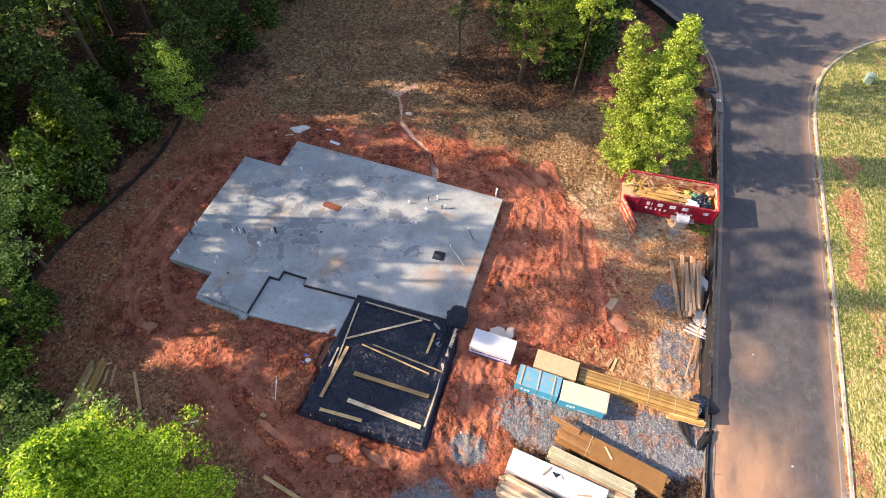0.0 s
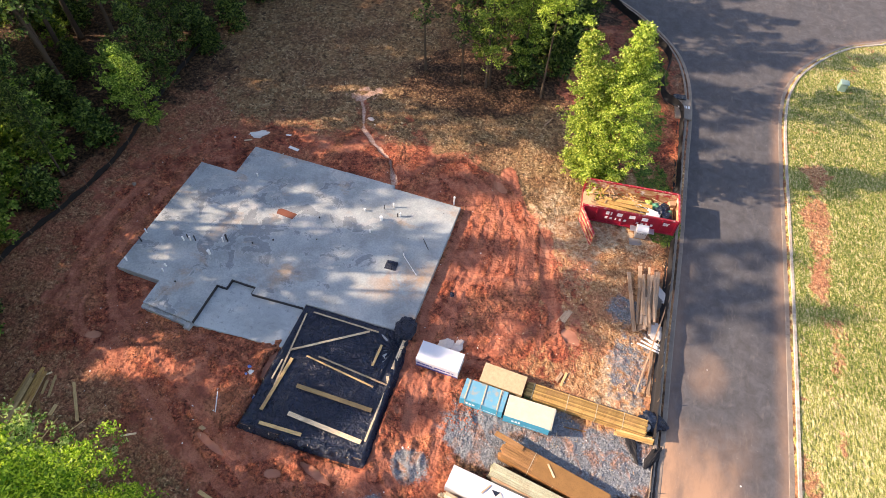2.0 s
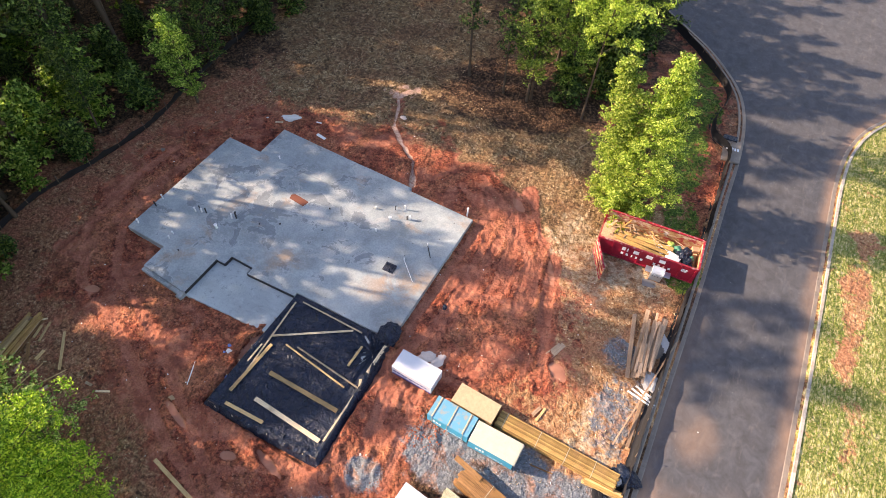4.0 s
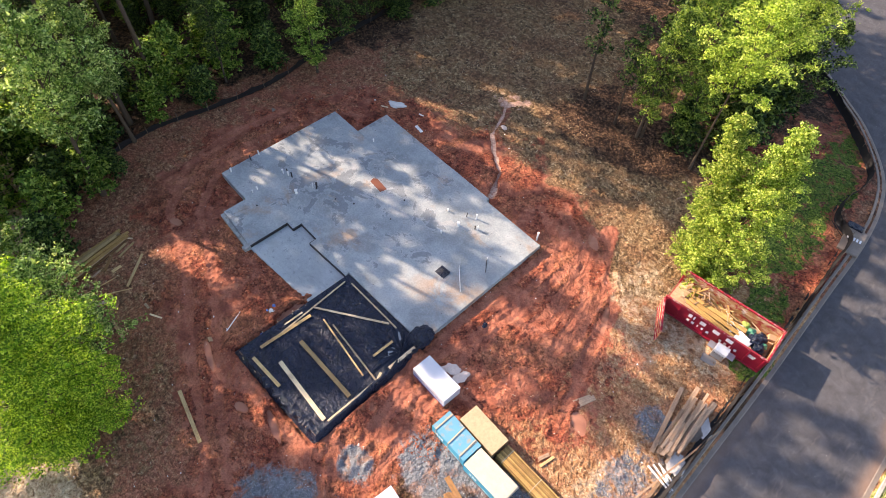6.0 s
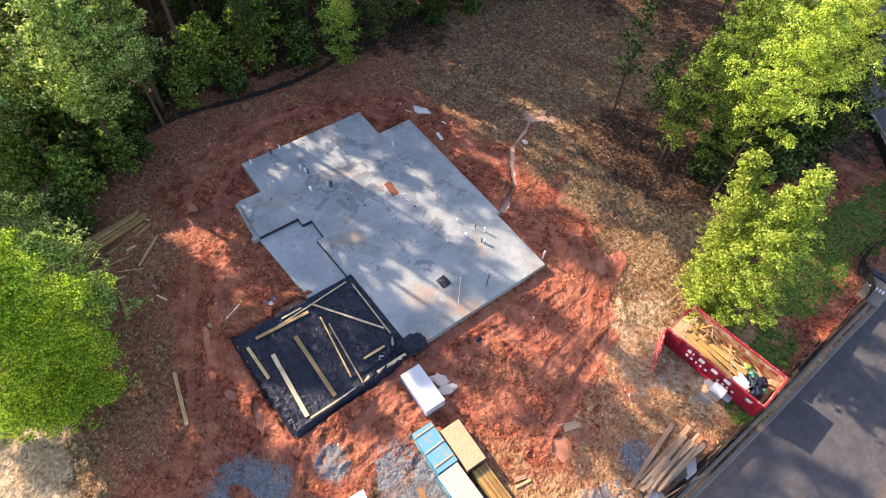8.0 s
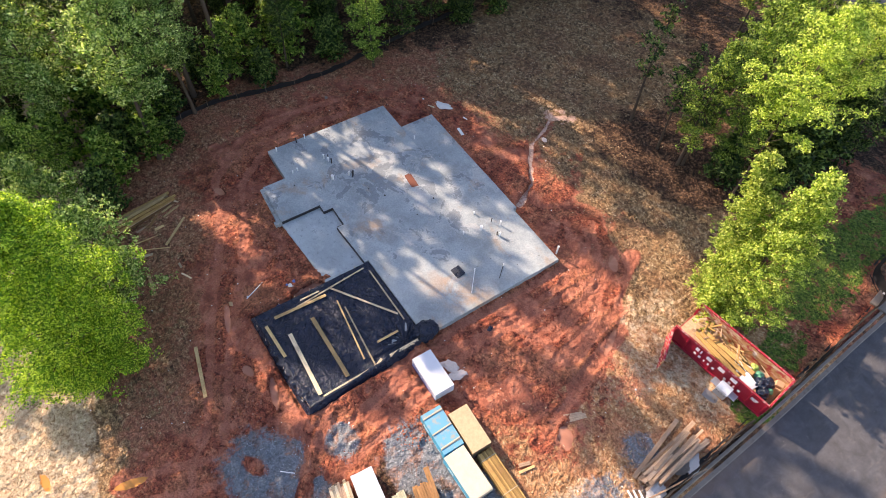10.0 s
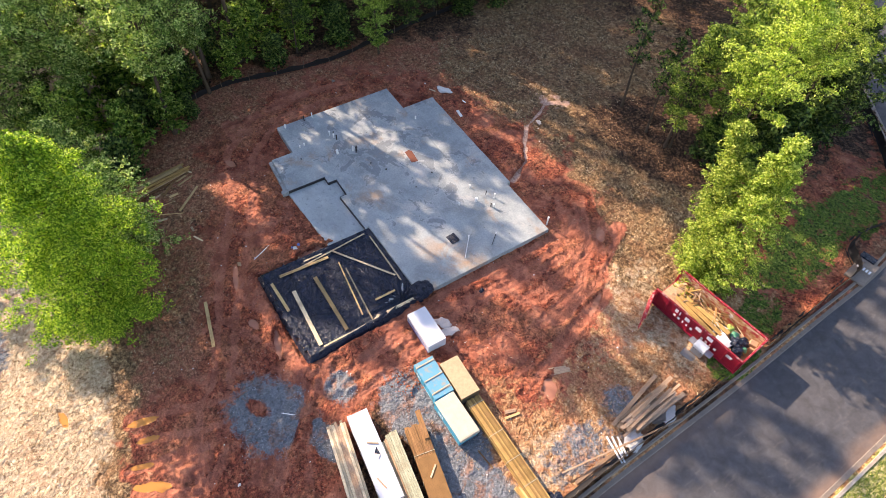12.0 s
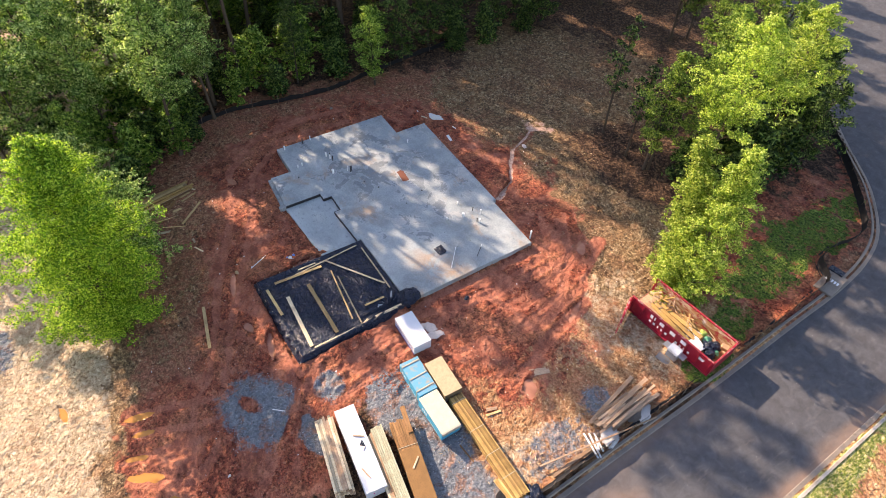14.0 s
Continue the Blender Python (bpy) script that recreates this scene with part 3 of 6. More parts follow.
# ---- the ground ----
ROAD_LEFT = smooth_line([(11.6, -60), (11.2, -10), (10.75, 11.5), (10.35, 21.5), (10.05, 30), (9.6, 38), (9.3, 43.5), (8.6, 47.8), (7.2, 51.2), (4.2, 54.8),
                         (1.2, 57.2), (-3, 60.4), (-30, 82), (-70, 112)])
ROAD_RIGHT = smooth_line([(18.0, -60), (17.7, -10), (17.1, 14), (16.75, 25), (16.4, 33), (16.05, 40.5), (15.95, 45), (16.3, 48.8), (17.6, 52.4), (20.4, 56.3),
                          (23.5, 58.6), (31, 62), (60, 72), (100, 85)])
TRACKS = [
    [(0.5, 1.0), (-3.0, 2.0), (-5.2, 2.9), (-5.9, 3.9), (-7.9, 4.8), (-10.0, 5.7), (-12.3, 6.6), (-15.5, 8.2), (-18.4, 9.6), (-23.0, 11.0), (-25.6, 14.0), (-26.2, 19)],
    [(-1.5, 3.0), (-4.9, 4.4), (-6.7, 5.4), (-9.4, 6.6), (-11.4, 7.6), (-14.0, 9.2), (-17.5, 10.9), (-21.6, 12.4), (-24.0, 15.2), (-24.6, 20)],
    [(-6.3, -0.7), (-4.6, 4.6), (-4.9, 8.3)], [(-4.9, -0.6), (-3.2, 4.1), (-3.6, 8.6)], [(-3.6, -1.6), (-2.6, 3.2), (-3.5, 4.9)],
    [(-2.2, -1.4), (-0.4, 1.3), (-1.9, 3.7)], [(3.5, 2.5), (1.0, 5.3), (-0.9, 7.75), (-3.5, 9.8)],
    [(-2.5, 31.7), (-0.7, 27.6), (0.26, 23.5), (-0.3, 19.9), (-0.2, 18.0)], [(-4.2, 30.6), (-2.4, 26.5), (-2.0, 22.3), (-2.2, 18.4), (-3.6, 14.0), (-3.2, 9.6)],
    [(1.2, 27.0), (1.5, 25.6), (2.7, 22.6), (3.9, 19.1)], [(-6.5, 30.4), (-3.4, 28.6), (-3.3, 24), (-3.4, 19), (-2.2, 13.6), (-1.2, 9.0)],
    [(-9.3, 8.3), (-6.4, 8.1), (-3.4, 8.9)], [(-25.3, 12), (-25.6, 18), (-25.2, 22)],
    [(-7, 31.6), (-2.5, 30.2), (0.8, 26.5), (1.6, 22)], [(-10, 6.6), (-5.5, 9.2), (-2.0, 9.2), (-0.5, 6.5)],
]
STREAM = [(-15.7, 35.4), (-15.0, 34.2), (-14.2, 32.4), (-12.8, 31.2), (-11.1, 30.0), (-9.9, 28.0)]
PUDDLES = [(-6.0, -0.3, 1.1, 0.26, 75), (-4.8, -0.2, 0.9, 0.24, 75), (-3.6, -1.0, 1.0, 0.26, 70), (-2.3, -0.9, 1.2, 0.36, 60), (0.3, 0.7, 0.8, 0.22, 40),
           (-8.4, 7.36, 0.6, 0.3, 20), (-6.4, 8.1, 1.2, 0.22, -15), (-12.1, 7.6, 1.3, 0.22, -18), (4.4, 20.3, 0.6, 0.36, -30),
           (1.4, 26.3, 1.1, 0.2, -60), (-2.7, 30.2, 0.8, 0.35, -40), (-15.6, 35.6, 0.6, 0.25, 40), (-21.9, 10.9, 0.6, 0.3, 20),
           (-11.2, 12.6, 0.35, 0.9, 0), (-8.6, -4.0, 0.7, 0.25, 10)]


def axis(lo, a, b, hi, fine, coarse, far):
    """Fine steps from a to b, coarse ones out to lo and hi, then ever longer ones to the horizon."""
    mid = [*np.arange(lo, a - 0.5 * coarse, coarse), *np.arange(a, b, fine), *np.arange(b, hi + 1e-6, coarse)]
    up, d = [mid[-1]], coarse
    while up[-1] < hi + far:
        d *= 1.35
        up.append(up[-1] + d)
    down, d = [lo], coarse
    while down[-1] > lo - far:
        d *= 1.35
        down.append(down[-1] - d)
    return np.array(down[:0:-1] + mid + up[1:])


def soils(X, Y):
    """The masks of the ground's covers and the heights of its relief."""
    n9 = fractal(X, Y, 9, 31)
    n4 = fractal(X, Y, 4, 11) + 0.7 * fractal(X, Y, 1.1, 15, 3)
    d = np.minimum.reduce([oval(X, Y, -13, 19.5, 15.2, 12.2) - 1, oval(X, Y, -3.5, 20, 5.2, 11.5, 10) - 1, oval(X, Y, -6, 9, 7.5, 6.0, 0) - 1,
                           oval(X, Y, -1.5, 3.5, 6.2, 5.4, 25) - 1])
    clay = step(0.30, -0.26, d + 0.20 * n4)
    for line in TRACKS:
        clay = np.maximum(clay, 0.85 * step(1.0, 0.4, along(line, X, Y) + 0.3 * n4))
    clay = np.maximum(clay, 0.5 * step(0.3, -0.4, oval(X, Y, 2.5, 20.5, 3.5, 7.5) - 1 + 0.4 * n4))
    clay = np.maximum(clay, 0.55 * step(0.9, 0.2, along(STREAM, X, Y) + 0.4 * n4))
    clay = np.maximum(clay, 0.85 * step(0.9, 0.4, along([(8.3, 34), (8.2, 42)], X, Y) + 0.5 * n4))
    clay = np.maximum(clay, 0.72 * step(0.3, -0.3, oval(X, Y, 3.8, 44, 4.6, 10.5, 12) - 1 + 0.5 * n4))
    clay = np.maximum(clay, 0.6 * step(0.3, -0.3, oval(X, Y, -5.6, 56, 3, 2) - 1 + 0.5 * n4))
    soil = np.maximum.reduce([step(0.25, -0.25, oval(X, Y, -16.5, 5.5, 11, 6.5, -8) - 1 + 0.25 * n4), step(0.25, -0.25, oval(X, Y, -25.5, 18, 6.0, 13) - 1 + 0.25 * n4),
                              step(0.25, -0.25, oval(X, Y, -19, 30, 11, 4.5) - 1 + 0.3 * n4), step(0.25, -0.25, oval(X, Y, -8, 2, 6.5, 4.0, -20) - 1 + 0.25 * n4),
                              0.6 * step(0.3, -0.3, oval(X, Y, 5, 40, 6, 16, 8) - 1 + 0.3 * n4), 0.5 * step(0.3, -0.3, oval(X, Y, -25, 34, 4, 8) - 1 + 0.5 * n4)])
    straw = np.maximum.reduce([step(0.2, -0.25, oval(X, Y, -3, 34.0, 10, 7.0, -15) - 1 + 0.2 * n4), 0.68 * step(0.2, -0.3, oval(X, Y, -19, 40.5, 12.5, 13) - 1 + 0.2 * n4),
                               step(3.5, -1.0, Y + 0.3 * (X + 9) + 2.0 * n4) * step(14, 4, X) * step(2.0, -1.0, Y), 0.42 * step(0.2, -0.2, oval(X, Y, -15.5, 4, 9, 5) - 1 + 0.4 * n4)])
    # bare dark mulch under the clump of trees at the back
    mulch = step(0.35, -0.35, oval(X, Y, -7.2, 40.6, 5.6, 3.9, 12) - 1 + 0.35 * n4)
    straw, soil = straw * (1 - 0.95 * mulch), soil * (1 - 0.9 * mulch)
    tan = np.maximum.reduce([0.95 * step(0.3, -0.25, oval(X, Y, 5.2, 22.5, 5.4, 8.5) - 1 + 0.25 * n4), 0.9 * step(0.3, -0.2, oval(X, Y, 7, 33.5, 3.6, 4.5) - 1 + 0.25 * n4)])
    # pale straw laid where the sun falls; its brightness is in the colour
    pale = np.maximum.reduce([step(1.3, -1.3, Y + 0.26 * (X + 9) + 1.2 + 1.2 * n4) * step(3.5, -2.0, X), 0.46 * step(0.25, -0.35, oval(X, Y, 2.3, 27.6, 2.9, 6.2, 8) - 1 + 0.4 * n4),
                              0.5 * step(0.3, -0.3, oval(X, Y, 7.6, 18.4, 1.7, 2.2) - 1 + 0.5 * n4), 0.5 * step(0.3, -0.3, oval(X, Y, 5.4, 28.6, 3.6, 1.6) - 1 + 0.5 * n4)])
    lush = step(13, 11, X)
    grass = 0.66 * step(0.2, -0.3, oval(X, Y, 4.9, 44.6, 2.3, 8.5, 6) - 1 + 0.5 * n4)
    grass = np.maximum(grass, 0.62 * step(0.2, -0.3, oval(X, Y, 8.7, 30.8, 1.2, 2.2) - 1 + 0.3 * n4))
    grass = np.maximum(grass, 0.6 * step(0.2, -0.3, oval(X, Y, 7.2, 34.6, 1.5, 2.2) - 1 + 0.5 * n4))
    right = step(-0.2, 0.6, X - np.interp(Y, [p[1] for p in ROAD_RIGHT], [p[0] for p in ROAD_RIGHT]))
    bare = np.maximum(step(1.3, 0.2, along([(18.8, 28.5), (18.8, 34), (18.6, 40)], X, Y) + 0.7 * n4), 0.9 * step(0.15, -0.1, oval(X, Y, 17.9, 14.5, 1.0, 3.0) - 1 + 0.3 * n4))
    bare = np.maximum(bare, 0.55 * step(0.7, 0.1, along([(20.0, 4), (19.8, 14), (19.6, 27)], X, Y) + 0.7 * n4))
    bare = np.maximum(bare, 0.8 * step(0.5, -0.1, oval(X, Y, 20.3, 9.5, 1.6, 3.5) - 1 + 0.6 * n4))
    grass = np.maximum(grass, right * (0.78 + 0.16 * n4 - 0.48 * bare))
    clay, soil = np.maximum(clay, right * 0.46 * bare * (0.75 + 0.5 * n4)), soil * (1 - right)
    tan = np.maximum(tan, right * 0.9)
    gravel = np.maximum.reduce([
        step(0.55, -0.5, oval(X, Y, -2.6, 6.0, 2.6, 1.9, 35) - 1 + 0.18 * n4) * (1 - 0.8 * step(0.5, -0.4, oval(X, Y, -3.3, 5.5, 1.0, 0.5, 35) - 1 + 0.6 * n4)),
        step(0.55, -0.5, oval(X, Y, -1.8, 10.1, 0.95, 0.85) - 1 + 0.2 * n4), step(0.55, -0.5, oval(X, Y, 0.2, 7.9, 1.6, 0.6, 10) - 1 + 0.3 * n4),
        step(0.55, -0.5, oval(X, Y, 1.0, 12.9, 1.9, 1.7, 20) - 1 + 0.25 * n4), step(0.55, -0.5, oval(X, Y, 7.2, 13.7, 4.4, 1.55, 6) - 1 + 0.22 * n4),
        step(0.55, -0.5, oval(X, Y, 4.2, 14.4, 2.6, 1.1, 0) - 1 + 0.2 * n4), 0.85 * step(0.55, -0.5, oval(X, Y, 7.3, 23.2, 1.2, 0.9) - 1 + 0.3 * n4),
        0.6 * step(0.55, -0.5, oval(X, Y, 8.2, 19.6, 1.4, 2.2) - 1 + 0.5 * n4), step(0.55, -0.5, oval(X, Y, -15.4, -7.0, 1.7, 1.1, 15) - 1 + 0.2 * n4)])
    gravel = gravel * (1 - 0.9 * step(0.55, 0.25, along([(-2.95, 9.1), (-0.8, 7.35), (1.15, 5.55)], X, Y) + 0.1 * n4))
    puddle, ochre, silt = np.zeros_like(X), np.zeros_like(X), np.zeros_like(X)
    for i, (cx, cy, rx, ry, turn) in enumerate(PUDDLES):
        here = step(1.7, 0.2, oval(X, Y, cx, cy, rx, ry, turn) + 0.5 * n4)
        puddle = np.maximum(puddle, here)
        if i < 5 or i > 13:
            ochre = np.maximum(ochre, here > 0)
        if i == 11:
            silt = np.maximum(silt, here > 0)
    wash = along(STREAM, X, Y) + 0.14 * n4 + 0.05 * lattice(X, Y, 0.4, 171)
    puddle = np.maximum(puddle, 0.80 * step(0.30, 0.04, wash) * (0.8 + 0.2 * step(-0.3, 0.2, fractal(X, Y, 1.1, 161, 3))))
    silt = np.maximum(silt, wash < 0.4)
    puddle = np.maximum(puddle, 0.52 * step(0.5, -0.6, oval(X, Y, -15.4, 36.2, 1.7, 0.9, 40) - 1 + 1.1 * n4))
    silt = np.maximum(silt, oval(X, Y, -15.4, 36.2, 3.2, 2.4, 40) < 1)
    # relief: clods in the clay, broken wheel ruts with raised lips, mounds along the slab
    wx, wy = X + 0.12 * lattice(X, Y, 0.4, 401), Y + 0.12 * lattice(X, Y, 0.4, 403)
    churn = clay * step(-0.35, 0.25, fractal(X, Y, 5, 131, 2))
    lumps = step(0.0, 0.45, lattice(wx, wy, 0.36, 71)) + 0.8 * step(0.05, 0.5, lattice(wx, wy, 0.24, 73)) + 0.9 * step(0.05, 0.4, fractal(wx, wy, 0.9, 75, 2))
    tufts = np.maximum(0, lattice(wx, wy, 0.42, 79)) + 0.7 * np.maximum(0, lattice(wx, wy, 0.26, 81))
    z = 0.05 * n9 + 0.015 * n4 + (0.016 + 0.062 * churn) * clay * lumps + 0.055 * (1 - clay) * np.maximum(straw, pale) * tufts + 0.06 * (1 - clay) * np.maximum(0, fractal(X, Y, 0.6, 85, 2))
    z = z + gravel * 0.05 * fractal(X, Y, 0.35, 95, 2)
    z = z + 0.22 * step(0.2, -0.3, oval(X, Y, 7.6, 18.9, 1.5, 2.6) - 1 + 0.3 * n4) * np.maximum(0, fractal(X, Y, 0.55, 97, 3, 0.7))
    rut, run = np.zeros_like(X), np.zeros_like(X)
    broken = step(-0.45, 0.25, fractal(X, Y, 3.5, 141, 3))
    for n, line in enumerate(TRACKS):
        single = n in (0, 1, 2, 3, 4, 5, 6, 9, 11)
        for side in (0,) if single else (-0.85, 0.85):
            dist = along(offset_line(line, side) if side else line, X, Y) + 0.10 * n4 + 0.05 * lattice(X, Y, 0.5, 151)
            here = step(0.5, 0.1, dist) * (0.4 + 0.6 * broken)
            run = np.where(here > rut, run_along(line, X, Y) + 0.5 * dist, run)
            rut = np.maximum(rut, here)
            tread = np.sin(run * 15.0 + 3.0 * lattice(X, Y, 0.8, 155)) * step(0.36, 0.2, dist) * step(-0.1, 0.4, lattice(X, Y, 1.6, 157))
            z = z + broken * (-0.045 * step(0.32, 0.18, dist) + 0.028 * step(0.14, 0.0, np.abs(dist - 0.40)) + 0.03 * tread)
    for cx, cy, r, h in ((-6.4, 30.0, 1.6, 0.25), (-10.9, 29.0, 1.5, 0.3), (-14, 28.6, 1.8, 0.25), (0.6, 28.3, 1.0, 0.18), (-13.4, 11.2, 2.4, 0.16), (-15.5, -7.0, 1.7, 0.5)):
        z = z + h * np.exp(-((X - cx) ** 2 + (Y - cy) ** 2) / r ** 2) * (1 + 0.6 * n4)
    # earth heaped against the garage footing
    off = np.maximum(np.maximum(-11.25 - X, X + 4.05), np.maximum(8.85 - Y, Y - 16.9))
    z = z + 0.24 * step(1.4, 0.2, off + 0.2 * n4) * step(-0.05, 0.1, off) * step(15.5, 13, Y)
    # a low berm pushed up across the gravel
    z = z + 0.16 * step(0.28, 0.0, along([(-2.95, 9.1), (-0.8, 7.35), (1.15, 5.55)], X, Y) + 0.08 * n4)
    z = np.where(puddle > 0.42, np.minimum(z, -0.03), z)
    z = z - 0.08 * step(0.5, 0.1, along(STREAM, X, Y))
    return clay, straw, grass, gravel, puddle, z, rut, ochre, silt, soil, tan, pale, lush


def offset_line(line, d):
    """The line pushed sideways by d metres."""
    out = []
    for i, p in enumerate(line):
        a, b = Vector(line[max(0, i - 1)]), Vector(line[min(len(line) - 1, i + 1)])
        t = (b - a).normalized()
        out.append((p[0] - t.y * d, p[1] + t.x * d))
    return out


def road_side(X, Y):
    """Metres inside the asphalt: positive on the road."""
    xl = np.interp(Y, [p[1] for p in ROAD_LEFT], [p[0] for p in ROAD_LEFT])
    xr = np.interp(Y, [p[1] for p in ROAD_RIGHT], [p[0] for p in ROAD_RIGHT])
    return np.minimum(X - xl, xr - X)


def build_ground():
    gx, gy = axis(-33, -28, 11, 21, 0.09, 0.2, 700), axis(-9, -5, 34, 58, 0.09, 0.2, 700)
    X, Y = np.meshgrid(gx, gy)
    clay, straw, grass, gravel, puddle, relief, rut, ochre, silt, soil, tan, pale, lush = soils(X, Y)
    inside = road_side(X, Y)
    Z = level(X, Y) + relief * step(0.0, -0.8, inside) - 0.22 * step(-0.35, 0.1, inside)
    slab = step(0.5, -0.2, np.maximum(np.abs(X + 14) - 8.6, np.abs(Y - 20.5) - 6))
    Z = Z - 0.15 * slab
    me = grid_mesh("ground", X, Y, Z, GROUND)
    for name, a in (("clay", clay), ("straw", straw), ("grass", grass), ("gravel", gravel), ("puddle", puddle), ("rut", rut), ("ochre", ochre), ("silt", silt), ("soil", soil), ("tan", tan),
                    ("pale", pale), ("lush", lush)):
        me.attributes.new(name, "FLOAT", "POINT").data.foreach_set("value", a.astype(np.float32).ravel())
    return thing("ground", me, None, "rutted red clay building lot with straw, gravel and puddles", "ground", kind="structure")


build_ground()


def height(x, y):
    """The ground with its relief, at one place."""
    X, Y = np.array([[float(x)]]), np.array([[float(y)]])
    return float(level(X, Y)[0, 0] + soils(X, Y)[5][0, 0])


# ---- road and kerbs ----


def build_road():
    n = 240
    ys = np.concatenate((np.linspace(-60, 8, 30), np.linspace(8.5, 75, n), np.linspace(77, 112, 14)))
    xl = np.interp(ys, [p[1] for p in ROAD_LEFT], [p[0] for p in ROAD_LEFT])
    xr = np.interp(ys, [p[1] for p in ROAD_RIGHT], [p[0] for p in ROAD_RIGHT])
    u = np.linspace(0, 1, 33)
    X = xl[:, None] * (1 - u) + xr[:, None] * u
    Y = np.repeat(ys[:, None], len(u), 1)
    crown = 0.07 * (1 - (2 * u - 1) ** 2)
    Z = level(X, Y) - 0.06 + crown[None, :] * step(60, 45, Y)
    me = grid_mesh("road", X, Y, Z, ASPHALT)
    n4 = fractal(X, Y, 3, 5)
    edge_l, edge_r = X - xl[:, None], xr[:, None] - X
    dust = 1.0 * step(18.5, 12.0, Y + 2.5 * n4) * step(5.6, 2.6, edge_l + 1.2 * n4) + 0.35 * step(1.0, 0.1, edge_l + 0.4 * n4) * step(34, 22, Y)
    dust = dust + 0.55 * step(0.9, 0.05, edge_r + 0.3 * n4) + 0.3 * step(0.9, -0.9, oval(X, Y, 12.3, 20.6, 0.7, 1.2) - 1 + 1.2 * n4) + 0.04
    me.attributes.new("dust", "FLOAT", "POINT").data.foreach_set("value", np.clip(dust, 0, 1).astype(np.float32).ravel())
    return thing("road", me, None, "dark grey asphalt street dusted with red clay", "road", kind="structure")


build_road()


def strip(line, profile, step_lv=True):
    """A profile of (sideways, up) points swept along a line on the ground; sideways is to the line's right."""
    pts = [Vector(p) for p in line]
    rows_co = []
    for i, p in enumerate(pts):
        t = (pts[min(i + 1, len(pts) - 1)] - pts[max(i - 1, 0)]).normalized()
        for s, h in profile:
            x, y = p.x + t.y * s, p.y - t.x * s
            rows_co.append((x, y, lv(x, y) + h))
    m = len(profile)
    quads = [(i * m + j, i * m + j + 1, (i + 1) * m + j + 1, (i + 1) * m + j) for i in range(len(pts) - 1) for j in range(m - 1)]
    return np.array(rows_co), np.array(quads)


def kerb(name, line, profile, material, label):
    co, quads = strip(line, profile)
    return thing(name, quad_mesh(name, co, quads, material), None, label, "kerb", kind="structure")


LEFT_EDGE = [p for p in ROAD_LEFT if -62 < p[1] < 83]
RIGHT_EDGE = [p for p in ROAD_RIGHT if -62 < p[1] < 73]
kerb("curb_left", LEFT_EDGE, [(0.05, -0.06), (0.0, -0.04), (-0.32, -0.055), (-0.42, 0.06), (-0.56, 0.065), (-0.60, -0.2)], CURB, "stained grey concrete kerb and gutter along the street")
kerb("curb_right", RIGHT_EDGE, [(-0.05, -0.06), (0.0, -0.04), (0.34, -0.05)], CURB, "clay-stained concrete gutter along the street")
kerb("curb_right_top", RIGHT_EDGE, [(0.34, -0.05), (0.40, 0.07), (0.55, 0.075), (0.58, -0.2)], WHITE_CURB, "pale concrete kerb beside the grass verge")


# ---- loose ground cover ----


def lump_mesh(name, spots, sizes, material, seed, flat=0.6):
    """Many small uneven lumps (squashed six-pointed stones) in one mesh."""
    rng = np.random.RandomState(seed)
    n = len(spots)
    base = np.array([(1, 0, 0), (0, 1, 0), (-1, 0, 0), (0, -1, 0), (0, 0, 1), (0, 0, -1)], float)
    v = base[None] * rng.uniform(0.55, 1.25, (n, 6, 1)) * np.array(sizes)[:, None, None]
    v[:, :, 2] *= flat
    a = rng.uniform(0, 6.283, n)
    c, s = np.cos(a)[:, None], np.sin(a)[:, None]
    v = np.stack((v[..., 0] * c - v[..., 1] * s, v[..., 0] * s + v[..., 1] * c, v[..., 2]), -1) + np.array(spots)[:, None, :]
    f = np.array([(0, 1, 4), (1, 2, 4), (2, 3, 4), (3, 0, 4), (1, 0, 5), (2, 1, 5), (3, 2, 5), (0, 3, 5)])
    return quad_mesh(name, v.reshape(-1, 3), (np.arange(n)[:, None, None] * 6 + f[None]).reshape(-1, 3), material)


def scatter(n, x0, x1, y0, y1, seed, weigh):
    """Random places on the ground, kept by a weight made from the soil masks."""
    rng = np.random.RandomState(seed)
    X, Y = rng.uniform(x0, x1, (1, n)), rng.uniform(y0, y1, (1, n))
    m = soils(X, Y)
    w = weigh(X, Y, m) * (road_side(X, Y) < -0.7) * (np.maximum(np.abs(X + 14) - 9.4, np.abs(Y - 20.4) - 7.2) > 0.1)
    w = w * (np.maximum(np.abs(X + 7.7) - 3.6, np.abs(Y - 12.9) - 4.0) > 0.1)
    keep = (rng.uniform(0, 1, (1, n)) < w)[0]
    return np.stack((X[0], Y[0], (level(X, Y) + m[5])[0]), -1)[keep]


_p = scatter(200000, -27, 9, -4, 33, 5, lambda X, Y, m: m[0] ** 3 * (1 - m[4]) * (1 - 0.8 * m[6]) * step(0.0, 0.5, fractal(X, Y, 2.2, 301, 3)) * 0.8)
thing("clay_clods", lump_mesh("clay_clods", _p, 0.018 + 0.085 * np.random.RandomState(1).uniform(0, 1, len(_p)) ** 3, CLOD, 2), None,
      "loose clods of red clay strewn over the churned lot", "clods", kind="stuff")
_p = scatter(2600, -27, 9, -2, 33, 15, lambda X, Y, m: 0.12 + 0 * X)
thing("pale_chips", lump_mesh("pale_chips", _p, 0.02 + 0.05 * np.random.RandomState(16).uniform(0, 1, len(_p)) ** 2, WHITE_PVC, 17, 0.3), None,
      "small pale chips of debris strewn over the clay", "debris", kind="stuff")
